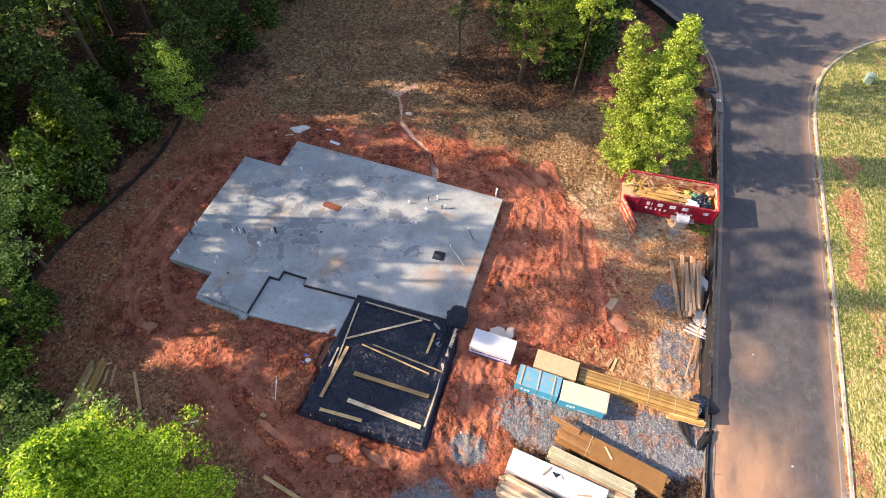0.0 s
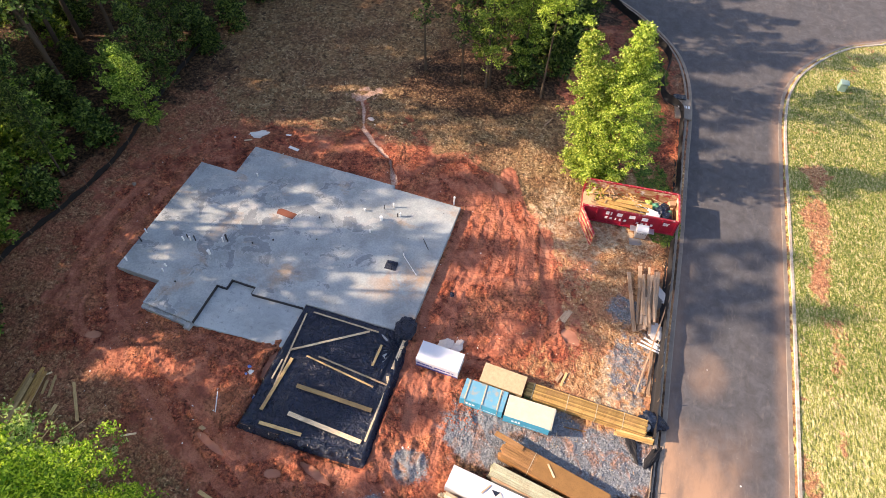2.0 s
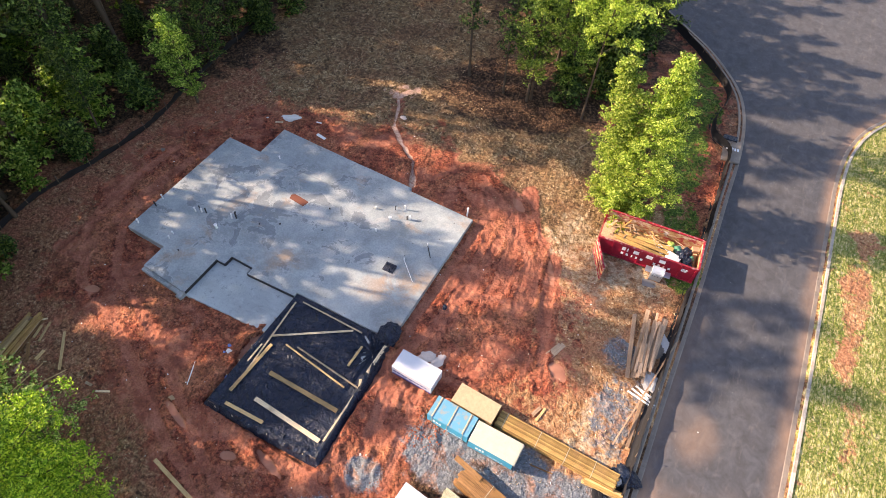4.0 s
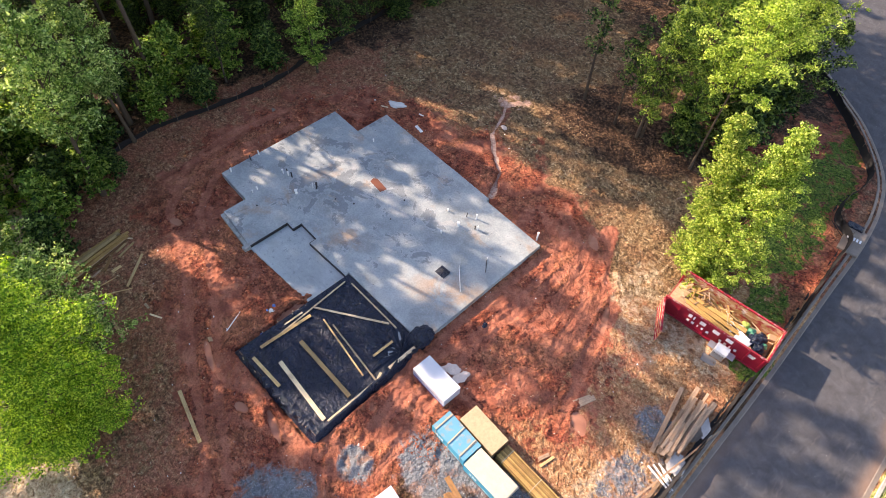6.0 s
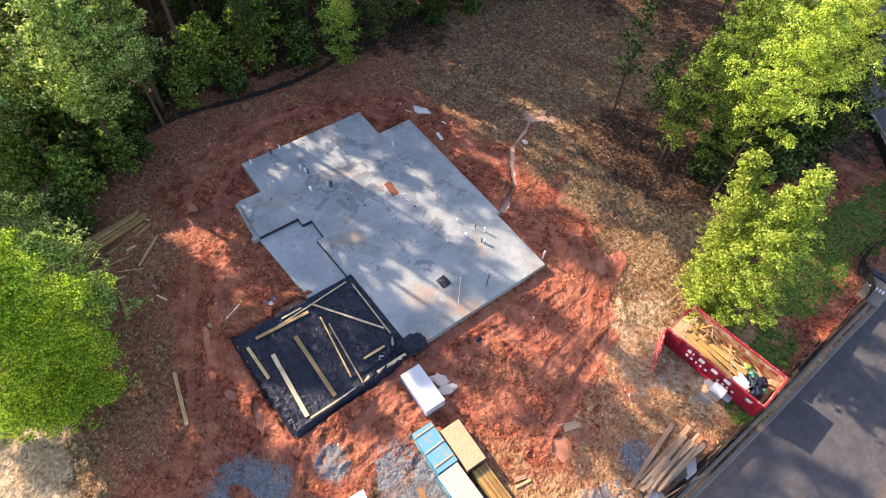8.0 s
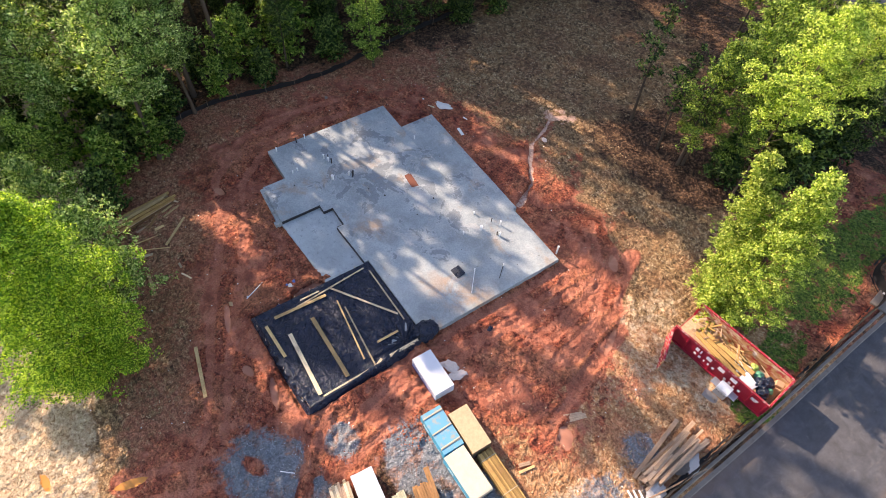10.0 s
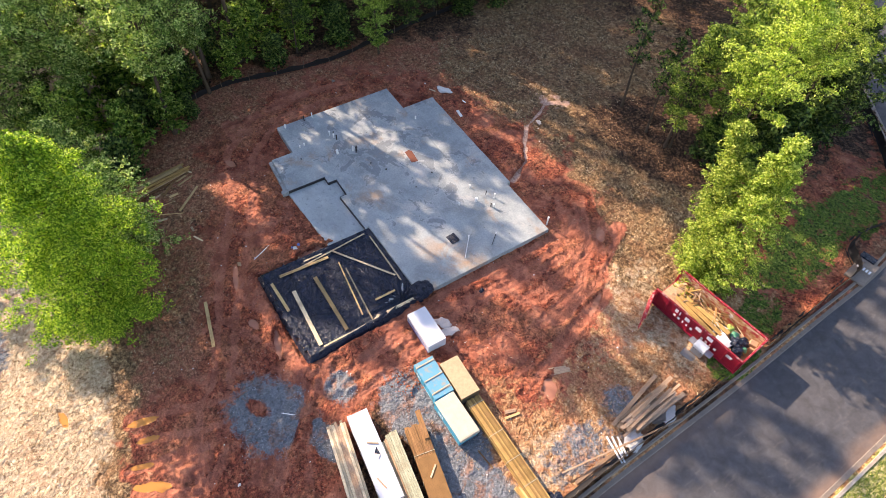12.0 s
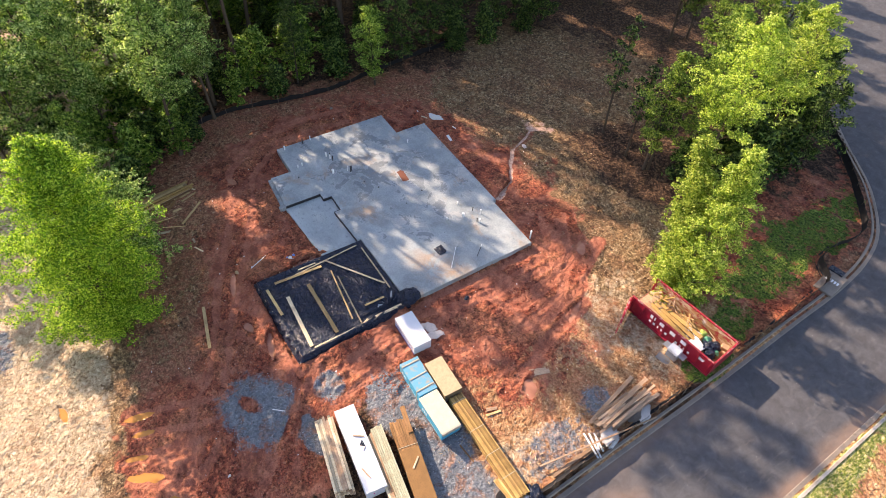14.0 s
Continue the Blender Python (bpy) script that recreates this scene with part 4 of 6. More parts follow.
_p = scatter(52000, -8, 10, 2, 25, 6, lambda X, Y, m: step(0.35, 0.8, m[3] + 0.4 * fractal(X, Y, 0.8, 305, 3)))
thing("gravel_stones", lump_mesh("gravel_stones", _p, 0.012 + 0.026 * np.random.RandomState(3).uniform(0, 1, len(_p)) ** 2, STONE, 4), None,
      "loose blue-grey crushed stone spread on the clay", "gravel", kind="stuff")


def blade_mesh(name, spots, seed, lo, hi, wide, material):
    """Low blades, each one thin strip."""
    rng = np.random.RandomState(seed)
    n = len(spots)
    a = rng.uniform(0, 6.283, n)
    u = np.stack((np.cos(a), np.sin(a), rng.uniform(-0.15, 0.35, n)), -1) * rng.uniform(lo, hi, (n, 1)) / 2
    w = np.stack((-np.sin(a), np.cos(a), rng.uniform(-0.6, 0.6, n)), -1) * wide * rng.uniform(0.6, 1.4, (n, 1)) / 2
    c = spots + np.array((0, 0, 0.035))
    return quad_mesh(name, np.stack((c - u - w, c - u + w, c + u + w, c + u - w), 1).reshape(-1, 3), np.arange(n * 4).reshape(-1, 4), material)


_p = scatter(60000, 2, 24, 22, 56, 9, lambda X, Y, m: step(0.3, 0.8, m[2] + 0.4 * fractal(X, Y, 0.9, 315, 3)))
thing("grass_tufts", blade_mesh("grass_tufts", _p, 10, 0.08, 0.2, 0.025, GRASS_BLADE), None, "patchy young grass coming through the soil", "grass", kind="stuff")

STRAW_STALK = make_leaf("straw_stalk", (0.11, 0.065, 0.032), (0.30, 0.205, 0.11), (0.62, 0.49, 0.31), 0.0)
_p = scatter(110000, -30, 10, -9, 46, 19, lambda X, Y, m: np.maximum.reduce([0.9 * m[1], m[11], 0.7 * m[10]]) * (1 - m[0]) ** 2 * step(-0.2, 0.4, fractal(X, Y, 1.5, 321, 3)))
thing("straw_stalks", blade_mesh("straw_stalks", _p, 20, 0.06, 0.20, 0.022, STRAW_STALK), None, "loose straw stalks scattered over the bare soil", "straw", kind="stuff")

# ---- the house slab ----
TOP = 0.3
SLAB = [(-23.25, 24.7), (-23.25, 15.15), (-20.2, 15.15), (-20.2, 13.5), (-16.75, 13.3), (-16.75, 16.1), (-16.1, 16.1), (-16.1, 16.75), (-14.45, 16.75), (-14.45, 16.25),
        (-11.05, 16.45), (-11.05, 16.72), (-4.55, 16.95), (-4.7, 27.15), (-9.6, 27.15), (-9.6, 27.42), (-13.3, 27.42), (-13.3, 24.72)]


def build_slab():
    root = thing("foundation_slab", None, None, "grey poured concrete house slab streaked with sun and damp stains", "slab")
    body = prism(SLAB, -0.7, TOP, 0.02)
    bmesh.ops.triangulate(body, faces=[f for f in body.faces if len(f.verts) > 4])
    bmesh.ops.subdivide_edges(body, edges=list(body.edges), cuts=9, use_grid_fill=True)
    slab = part("slab", body, CONCRETE, root).data
    xy = np.array([v.co[:2] for v in slab.vertices])
    damp = np.exp(-oval(xy[:, 0], xy[:, 1], -17.8, 20.6, 3.4, 2.4, 20) ** 2) - 0.6 * step(-13, -7, xy[:, 0])
    rusty = 0.8 * np.exp(-oval(xy[:, 0], xy[:, 1], -6.2, 20.2, 2.0, 1.1, 30) ** 2) + 0.5 * np.exp(-oval(xy[:, 0], xy[:, 1], -13.2, 18.2, 1.2, 0.8, 10) ** 2)
    slab.attributes.new("rusty", "FLOAT", "POINT").data.foreach_set("value", rusty.astype(np.float32))
    slab.attributes.new("damp", "FLOAT", "POINT").data.foreach_set("value", damp.astype(np.float32))
    part("patio_slab", prism([(-20.5, 24.7), (-13.3, 24.72), (-13.3, 27.42), (-20.5, 27.42)], -0.7, TOP - 0.03, 0.02), CONCRETE, root, "slightly lower concrete patio at the slab's back edge")
    part("porch_slab", prism([(-16.75, 13.3), (-11.05, 13.75), (-11.05, 16.45), (-14.45, 16.25), (-14.45, 16.75), (-16.1, 16.75), (-16.1, 16.1), (-16.75, 16.1)], -0.7, TOP - 0.24, 0.02),
         CONCRETE_NEW, root, "smooth pale concrete porch, one step lower")
    # thin dark strips along the drop faces of the porch step
    rim = [(-16.75, 13.35), (-16.75, 16.1), (-16.1, 16.1), (-16.1, 16.75), (-14.45, 16.75), (-14.45, 16.25), (-11.1, 16.45)]
    for p, q in zip(rim, rim[1:]):
        p, q = Vector(p), Vector(q)
        c, d = (p + q) / 2, q - p
        t = d.normalized()
        part("form_strip", box(d.length, 0.04, 0.22, pose(c.x + t.y * 0.022, c.y - t.x * 0.022, TOP - 0.235, 0, 0, math.degrees(math.atan2(d.y, d.x)))), DARK_METAL, root, "thin dark strip at the porch step")
    # the narrow brick ledge along the front corner
    part("ledge", prism([(-20.2, 13.5), (-20.2, 13.25), (-17.1, 13.08), (-17.1, 12.9), (-16.75, 12.9), (-16.75, 13.3)], -0.7, TOP - 0.12, 0.015), CONCRETE, root)
    return root


build_slab()


def stub(x, y, r, h, mat, label, lean=(0, 0), cap=True):
    """A plumbing riser standing out of the slab."""
    bm = bmesh.new()
    add_rod(bm, (0, 0, -0.05), (lean[0], lean[1], h), r, 10)
    root = thing("plumbing_stub", None, pose(x, y, TOP), label, "pipe", "plumbing stubs in the slab")
    part("pipe", bm, mat, root)
    if cap:
        part("cap", add_rod(bmesh.new(), (lean[0] * 0.9, lean[1] * 0.9, h * 0.86), (lean[0] * 1.05, lean[1] * 1.05, h * 1.05), r * 1.25, 10), mat, root)


for sx, sy, sr, sh, w in ((-22.9, 15.7, 0.055, 0.35, 1), (-22.95, 17.3, 0.04, 0.45, 0), (-23.05, 18.0, 0.04, 0.4, 1), (-20.5, 18.3, 0.05, 0.4, 1), (-20.35, 18.55, 0.035, 0.35, 0),
                          (-20.1, 18.45, 0.05, 0.38, 1), (-19.8, 18.55, 0.04, 0.42, 0), (-18.4, 17.95, 0.085, 0.36, 1), (-18.1, 19.05, 0.04, 0.45, 1), (-18.0, 19.3, 0.06, 0.42, 0),
                          (-17.85, 19.2, 0.04, 0.5, 0), (-20.35, 15.8, 0.04, 0.25, 1), (-20.4, 16.2, 0.05, 0.25, 1), (-10.65, 24.6, 0.05, 0.22, 1), (-9.5, 25.2, 0.03, 0.35, 0),
                          (-8.95, 25.55, 0.045, 0.4, 1), (-9.3, 24.25, 0.09, 0.32, 1), (-9.6, 23.05, 0.05, 0.25, 1), (-8.4, 24.9, 0.04, 0.3, 0), (-8.25, 25.0, 0.045, 0.35, 1),
                          (-13.2, 23.0, 0.05, 0.08, 0), (-15.2, 20.3, 0.06, 0.05, 0), (-16.3, 19.6, 0.05, 0.06, 0), (-19.2, 15.4, 0.05, 0.06, 0), (-18.9, 24.9, 0.05, 0.2, 1), (-12.6, 21.3, 0.04, 0.05, 0)):
    stub(sx, sy, sr, sh, WHITE_PVC if w else DARK_METAL, "short white plastic pipe stub in the concrete slab" if w else "short dark pipe stub in the concrete slab", (random.uniform(-0.03, 0.03), random.uniform(-0.03, 0.03)), sh > 0.1)

# a white riser just off the slab's back corner
_r = thing("vent_pipe", None, pose(-5.3, 27.5, -0.1), "white plastic pipe standing beside the slab corner", "pipe")
part("pipe", add_rod(bmesh.new(), (0, 0, 0), (0.02, 0, 0.85), 0.055, 12), WHITE_PVC, _r)
part("cap", add_rod(bmesh.new(), (0.018, 0, 0.76), (0.02, 0, 0.87), 0.07, 12), WHITE_PVC, _r)

# tub box-out: black plastic over a recess, with its turned-up flap
_t = thing("tub_box", None, pose(-7.3, 21.03, TOP, 0, 0, 4), "black plastic sheet over a square slab recess", "box")
part("tray", box(0.75, 0.55, 0.05, None, 0.012), BLACK_PLASTIC, _t)
part("flap", box(0.72, 0.16, 0.14, pose(0.02, 0.27, 0.03, 8), 0.04), BLACK_PLASTIC, _t)
_p = thing("loose_pipe", None, pose(-6.2, 21.48, TOP + 0.035, 0, 0, -41), "long white plastic pipe lying on the slab", "pipe")
part("pipe", add_rod(bmesh.new(), (-0.85, 0, 0), (0.85, 0, 0), 0.024, 10), WHITE_PVC, _p)
part("elbow", add_rod(bmesh.new(), (-0.85, 0, 0), (-0.85, 0.0, 0.22), 0.04, 10), WHITE_PVC, _p)
_p = thing("loose_pipe", None, pose(-5.85, 23.4, TOP + 0.03, 0, 0, -50), "thin dark pipe lying on the slab", "pipe")
part("pipe", add_rod(bmesh.new(), (-0.5, 0, 0), (0.5, 0, 0), 0.022, 8), DARK_METAL, _p)
part("elbow", add_rod(bmesh.new(), (-0.5, 0, 0), (-0.5, 0, 0.2), 0.035, 8), WHITE_PVC, _p)
thing("dirt_pit", as_mesh("dirt_pit", prism([(-16.05, 22.35), (-14.85, 22.25), (-14.75, 22.75), (-15.9, 22.85), (-16.12, 22.7)], TOP - 0.05, TOP + 0.012, 0.006), DIRT_FILL), None,
      "red dirt filled opening in the concrete slab", "pit")


# ---- loose boards ----
BOARD_CACHE = {}


def board_mesh(length, w, th, mat):
    key = (round(length, 2), w, th, mat.name)
    if key not in BOARD_CACHE:
        BOARD_CACHE[key] = as_mesh("board", box(length, w, th, None, min(w, th) * 0.12), mat)
    return BOARD_CACHE[key]


def board(a, b, w=0.14, th=0.04, mat=None, z=None, label="", group="", lift=0.0, roll=0.0, name="lumber_board"):
    """A sawn board lying from a to b (plan); z: height of its underside, else the ground."""
    a, b = Vector(a), Vector(b)
    c, d = (a + b) / 2, b - a
    z = height(c.x, c.y) + 0.015 + lift if z is None else z
    m = pose(c.x, c.y, z, roll, 0, math.degrees(math.atan2(d.y, d.x)))
    return thing(name, board_mesh(d.length, w, th, mat or PINE), m, label or "sawn pine board lying on the ground", "board", group)


# ---- garage bay under black plastic ----
GX0, GX1, GY0, GY1 = -11.02, -4.42, 9.1, 16.72


def build_garage():
    root = thing("garage_slab", None, None, "concrete garage bay footing edged with forms", "slab")
    part("footing", prism([(GX0, GY0 - 0.12), (GX1 + 0.25, GY0 + 0.28), (GX1 - 0.13, GY1 + 0.2), (GX0, GY1 - 0.3)], -0.75, 0.06, 0.02), CONCRETE, root)
    # form boards on edge round the bay
    for name, p, q in (("form_board", (GX0, GY0), (GX0, GY1 - 0.3)), ("form_board", (GX0, GY0 - 0.1), (GX1 + 0.2, GY0 + 0.3)), ("form_board", (GX1 + 0.2, GY0 + 0.3), (GX1 - 0.1, GY1))):
        p, q = Vector(p), Vector(q)
        c, d = (p + q) / 2, q - p
        part(name, box(d.length, 0.05, 0.42, pose(c.x, c.y, -0.24, 0, 0, math.degrees(math.atan2(d.y, d.x))), 0.006), WEATHERED, root)
    # the sheet: sagging in the bay, lapped over the forms, hanging a little outside, with creases
    u, v = np.meshgrid(np.linspace(-0.045, 1.045, 230), np.linspace(-0.045, 1.03, 260))
    X = (GX0) * (1 - u) + (GX1 + 0.2 - 0.3 * np.clip(v, 0, 1)) * u
    Y = (GY0 - 0.1 + 0.4 * u) * (1 - v) + (GY1 - 0.05 + 0.2 * u) * v
    rim = np.minimum.reduce([u * 6.6, (1 - u) * 6.6, v * 7.6, (1 - v) * 7.6])
    warp = fractal(X, Y, 1.5, 201, 4) * 0.9
    ridge = np.abs(fractal(X + warp, Y - warp, 0.9, 211, 3)) ** 0.7
    fan = np.abs(lattice(np.arctan2(Y - 15.8, X + 5.0) * 9, np.hypot(X + 5, Y - 15.8) * 0.25, 1.0, 221))
    near = np.exp(-((X + 5.2) ** 2 + (Y - 15.2) ** 2) / 5.5)
    Z = 0.13 - 0.08 * (ridge - 0.35) * step(0, 0.3, rim) + 0.08 * near * (1 - 2 * fan) + 0.09 * step(0.35, 0.05, rim) - 0.01
    # straight sharp creases
    rng = np.random.RandomState(17)
    for _ in range(280):
        cx, cy, w = rng.uniform(GX0, GX1), rng.uniform(GY0, GY1), rng.uniform(0, math.pi)
        half, wide, tall = rng.uniform(0.2, 1.0), rng.uniform(0.05, 0.12), rng.uniform(0.012, 0.045)
        p = (X - cx) * math.cos(w) + (Y - cy) * math.sin(w)
        q = (Y - cy) * math.cos(w) - (X - cx) * math.sin(w)
        Z = Z + tall * np.clip(1 - np.abs(q + 0.08 * p * p) / wide, 0, 1) * np.clip(1 - np.abs(p) / half, 0, 1)
    Z = np.where(rim < -0.02, 0.20 + rim * 1.5 + 0.05 * fractal(X, Y, 0.7, 231), Z)
    sheet = new("plastic_sheet", grid_mesh("plastic_sheet", X, Y, Z, BLACK_PLASTIC))
    tagged(sheet, "wrinkled black plastic vapour sheet covering the garage bay", "plastic sheet")
    # gathered swag along the front edge
    n, sides = 60, 10
    co, quads = [], []
    for i in range(n):
        t = i / (n - 1)
        x, y = GX0 + 2.2 + 4.1 * t, GY0 + 0.28 * t + 0.02 + 0.09 * math.sin(i * 0.6)
        r = 0.15 + 0.03 * math.sin(i * 0.37) + 0.05 * noise.noise(Vector((i * 0.4, 0, 0)))
        for k in range(sides):
            w = 2 * math.pi * k / sides
            q = r * (1 + 0.25 * noise.noise(Vector((i * 0.35, math.cos(w) * 1.5, math.sin(w) * 1.5))))
            co.append((x, y + math.cos(w) * q * 1.3, 0.10 + math.sin(w) * q * 0.8))
    for i in range(n - 1):
        for k in range(sides):
            quads.append((i * sides + k, i * sides + (k + 1) % sides, (i + 1) * sides + (k + 1) % sides, (i + 1) * sides + k))
    tagged(new("plastic_swag", quad_mesh("plastic_swag", np.array(co), np.array(quads), BLACK_PLASTIC)), "bunched black plastic along the bay's front form", "plastic sheet")
    # rolled-up bundle at the slab corner
    bm = bmesh.new()
    bmesh.ops.create_icosphere(bm, subdivisions=5, radius=0.62)
    for vtx in bm.verts:
        n = noise.noise(vtx.co * 2.6) * 0.26 + abs(noise.noise(vtx.co * 7)) * 0.2
        vtx.co *= 1 + n
        vtx.co.z = max(-0.12, vtx.co.z * 0.62)
    thing("crumpled_plastic", as_mesh("crumpled_plastic", bm, BLACK_PLASTIC), pose(-4.75, 17.2, TOP + 0.12), "crumpled heap of black plastic on the slab corner", "plastic sheet")


build_garage()

ON_SHEET = "boards weighing down the plastic"
for pa, pb, bw, bmat in (((-10.75, 16.2), (-10.35, 11.4), 0.09, PALE_PINE), ((-10.2, 13.3), (-10.35, 10.0), 0.19, PINE), ((-10.68, 13.05), (-10.68, 11.8), 0.09, PALE_PINE),
                         ((-10.5, 13.75), (-6.75, 16.37), 0.12, PALE_PINE), ((-10.4, 16.42), (-6.24, 16.5), 0.09, PALE_PINE), ((-9.5, 13.7), (-5.2, 13.25), 0.09, PINE),
                         ((-8.85, 13.9), (-4.45, 13.6), 0.09, PALE_PINE), ((-9.2, 11.9), (-4.75, 11.97), 0.24, PINE), ((-8.9, 10.33), (-4.6, 10.2), 0.24, PALE_PINE),
                         ((-10.1, 9.36), (-7.7, 9.5), 0.19, PINE), ((-5.75, 15.8), (-5.75, 14.4), 0.14, PINE), ((-4.62, 16.5), (-4.6, 14.6), 0.19, PALE_PINE),
                         ((-4.5, 14.05), (-4.42, 10.3), 0.1, PALE_PINE), ((-4.7, 14.1), (-4.4, 13.5), 0.14, PALE_PINE)):
    board(pa, pb, bw, 0.045, bmat, 0.185, "pale pine board lying on the black plastic", ON_SHEET, roll=random.uniform(-3, 3))

# stakes and pegs pinning the sheet
for i in range(7):
    t = (i + 0.5) / 7
    x, y = GX0 - 0.12, GY0 + t * 7.2
    thing("form_stake", as_mesh("form_stake", box(0.04, 0.04, 0.5, pose(0, 0, -0.3, 4, 3), 0.004), PALE_PINE), pose(x, y, 0.06), "small wooden stake at the form edge", "stake", "form stakes")
for i in range(6):
    t = (i + 0.5) / 6
    thing("form_stake", as_mesh("form_stake", box(0.04, 0.04, 0.5, pose(0, 0, -0.3, -4, 3), 0.004), PALE_PINE), pose(GX0 + t * 6.6, GY0 - 0.24 + 0.4 * t, 0.04), "small wooden stake at the form edge", "stake", "form stakes")


# ---- material stacks ----


def crumple(bm, amount, scale):
    for v in bm.verts:
        v.co += noise.noise_vector(v.co * scale) * amount
    return bm


def wrapped_block(sx, sy, sz, amount=0.012):
    """A film-wrapped pack: soft edges, faint folds."""
    bm = box(sx, sy, sz)
    bmesh.ops.subdivide_edges(bm, edges=list(bm.edges), cuts=9, use_grid_fill=True)
    crumple(bm, amount, 3.1)
    return bm


def runners(root, length, width, n=3):
    for i in range(n):
        x = -length / 2 + 0.25 + (length - 0.5) * i / (n - 1)
        part("runner", box(0.09, width * 0.98, 0.09, pose(x, 0, 0), 0.005), WEATHERED, root)


def print_bars(root, mat, x0, x1, y, z, h, n, rnd, face=-1):
    """Unreadable printing as short bars on a long side."""
    t = x0
    for i in range(n):
        w = (x1 - x0) / n * rnd.uniform(0.55, 0.9)
        part("print", box(w, 0.004, h * rnd.uniform(0.7, 1.0), pose(t + w / 2, y, z)), mat, root)
        t += (x1 - x0) / n


def sheet_stack(name, label, cx, cy, sx, sy, h, turn, wrap, top, sheets=10, straps=0, edge=None):
    z = lv(cx, cy)
    root = thing(name, None, pose(cx, cy, z, 0, 0, turn), label, "sheet stack", "packs of sheet goods")
    runners(root, sx, sy)
    if wrap:
        part("wrapper", shifted(wrapped_block(sx, sy, h - 0.13), 0.09), wrap, root)
    else:
        each = (h - 0.13) / sheets
        for i in range(sheets):
            part("sheet", box(sx + random.uniform(-0.015, 0.015), sy + random.uniform(-0.015, 0.015), each - 0.004, pose(random.uniform(-0.012, 0.012), random.uniform(-0.012, 0.012), 0.09 + i * each), 0.002), edge or OSB_EDGE, root)
    part("top_sheet", shifted(box(sx + 0.01, sy + 0.01, 0.02, None, 0.004), h - 0.036), top, root)
    for i in range(straps):
        x = -sx / 2 + sx * (0.12 + 0.76 * i / max(1, straps - 1))
        part("strap", box(0.028, sy + 0.03, 0.012, pose(x, 0, h - 0.012)), STRAP, root)
        for s in (-1, 1):
            part("strap", box(0.028, 0.012, h - 0.1, pose(x, s * (sy / 2 + 0.014), 0.09)), STRAP, root)
    return root


def shifted(bm, dz):
    bmesh.ops.translate(bm, verts=bm.verts, vec=(0, 0, dz))
    return bm


_rnd = random.Random(5)
_s = sheet_stack("white_pack", "pack of boards in white film with blue printing", -2.25, 16.01, 2.5, 1.2, 0.92, -0.5, WHITE_WRAP, WHITE_WRAP)
print_bars(_s, INK_BLUE, -1.15, 1.1, -0.62, 0.46, 0.14, 9, _rnd)
part("print_band", box(2.46, 0.006, 0.14, pose(0, -0.615, 0.12)), INK_BLUE, _s, "blue printed band along the lower edge")
_s = sheet_stack("blue_pack", "blue film wrapped sheathing pack with wooden battens on top", 0.75, 14.68, 2.4, 1.2, 0.90, -1, BLUE_WRAP, BLUE_DUSTY, straps=3)
print_bars(_s, PALE_INK, -0.85, -0.3, -0.62, 0.38, 0.26, 3, _rnd)
print_bars(_s, PALE_INK, -0.1, 0.9, -0.62, 0.26, 0.07, 7, _rnd)
for _x in (-0.95, 0.0, 0.85):
    part("batten", box(0.07, 1.18, 0.035, pose(_x, 0, 0.89, 0, 0, _rnd.uniform(-3, 3)), 0.004), STRAP, _s)
_s = sheet_stack("osb_pack", "stack of tan oriented strand board sheets, dark wrapped sides", 1.47, 15.96, 2.42, 1.15, 0.86, -1.5, None, OSB, 26)
part("wrap_band", shifted(wrapped_block(2.43, 1.16, 0.35, 0.006), 0.08), plain_mat("navy_wrap", (0.02, 0.06, 0.16), 0.5), _s, "dark blue wrap round the lower sheets")
print_bars(_s, OSB_EDGE, -1.05, -0.1, 0.42, 0.862, 0.003, 6, _rnd)
_s = sheet_stack("cream_pack", "stack of cream sheets with torn blue wrapper", 3.3, 14.58, 2.5, 1.22, 0.92, 1.0, BLUE_WRAP, CREAM)
print_bars(_s, PALE_INK, -0.8, -0.25, -0.63, 0.38, 0.26, 3, _rnd)
print_bars(_s, PALE_INK, -0.1, 0.8, -0.63, 0.28, 0.07, 6, _rnd)
for _i in range(9):
    part("sheet", box(0.3 + 0.1 * _rnd.random(), 1.2, 0.018, pose(1.13 + _rnd.uniform(-0.02, 0.05), _rnd.uniform(-0.02, 0.02), 0.7 + 0.022 * _i, 0, 0, _rnd.uniform(-3, 3))), CREAM, _s)


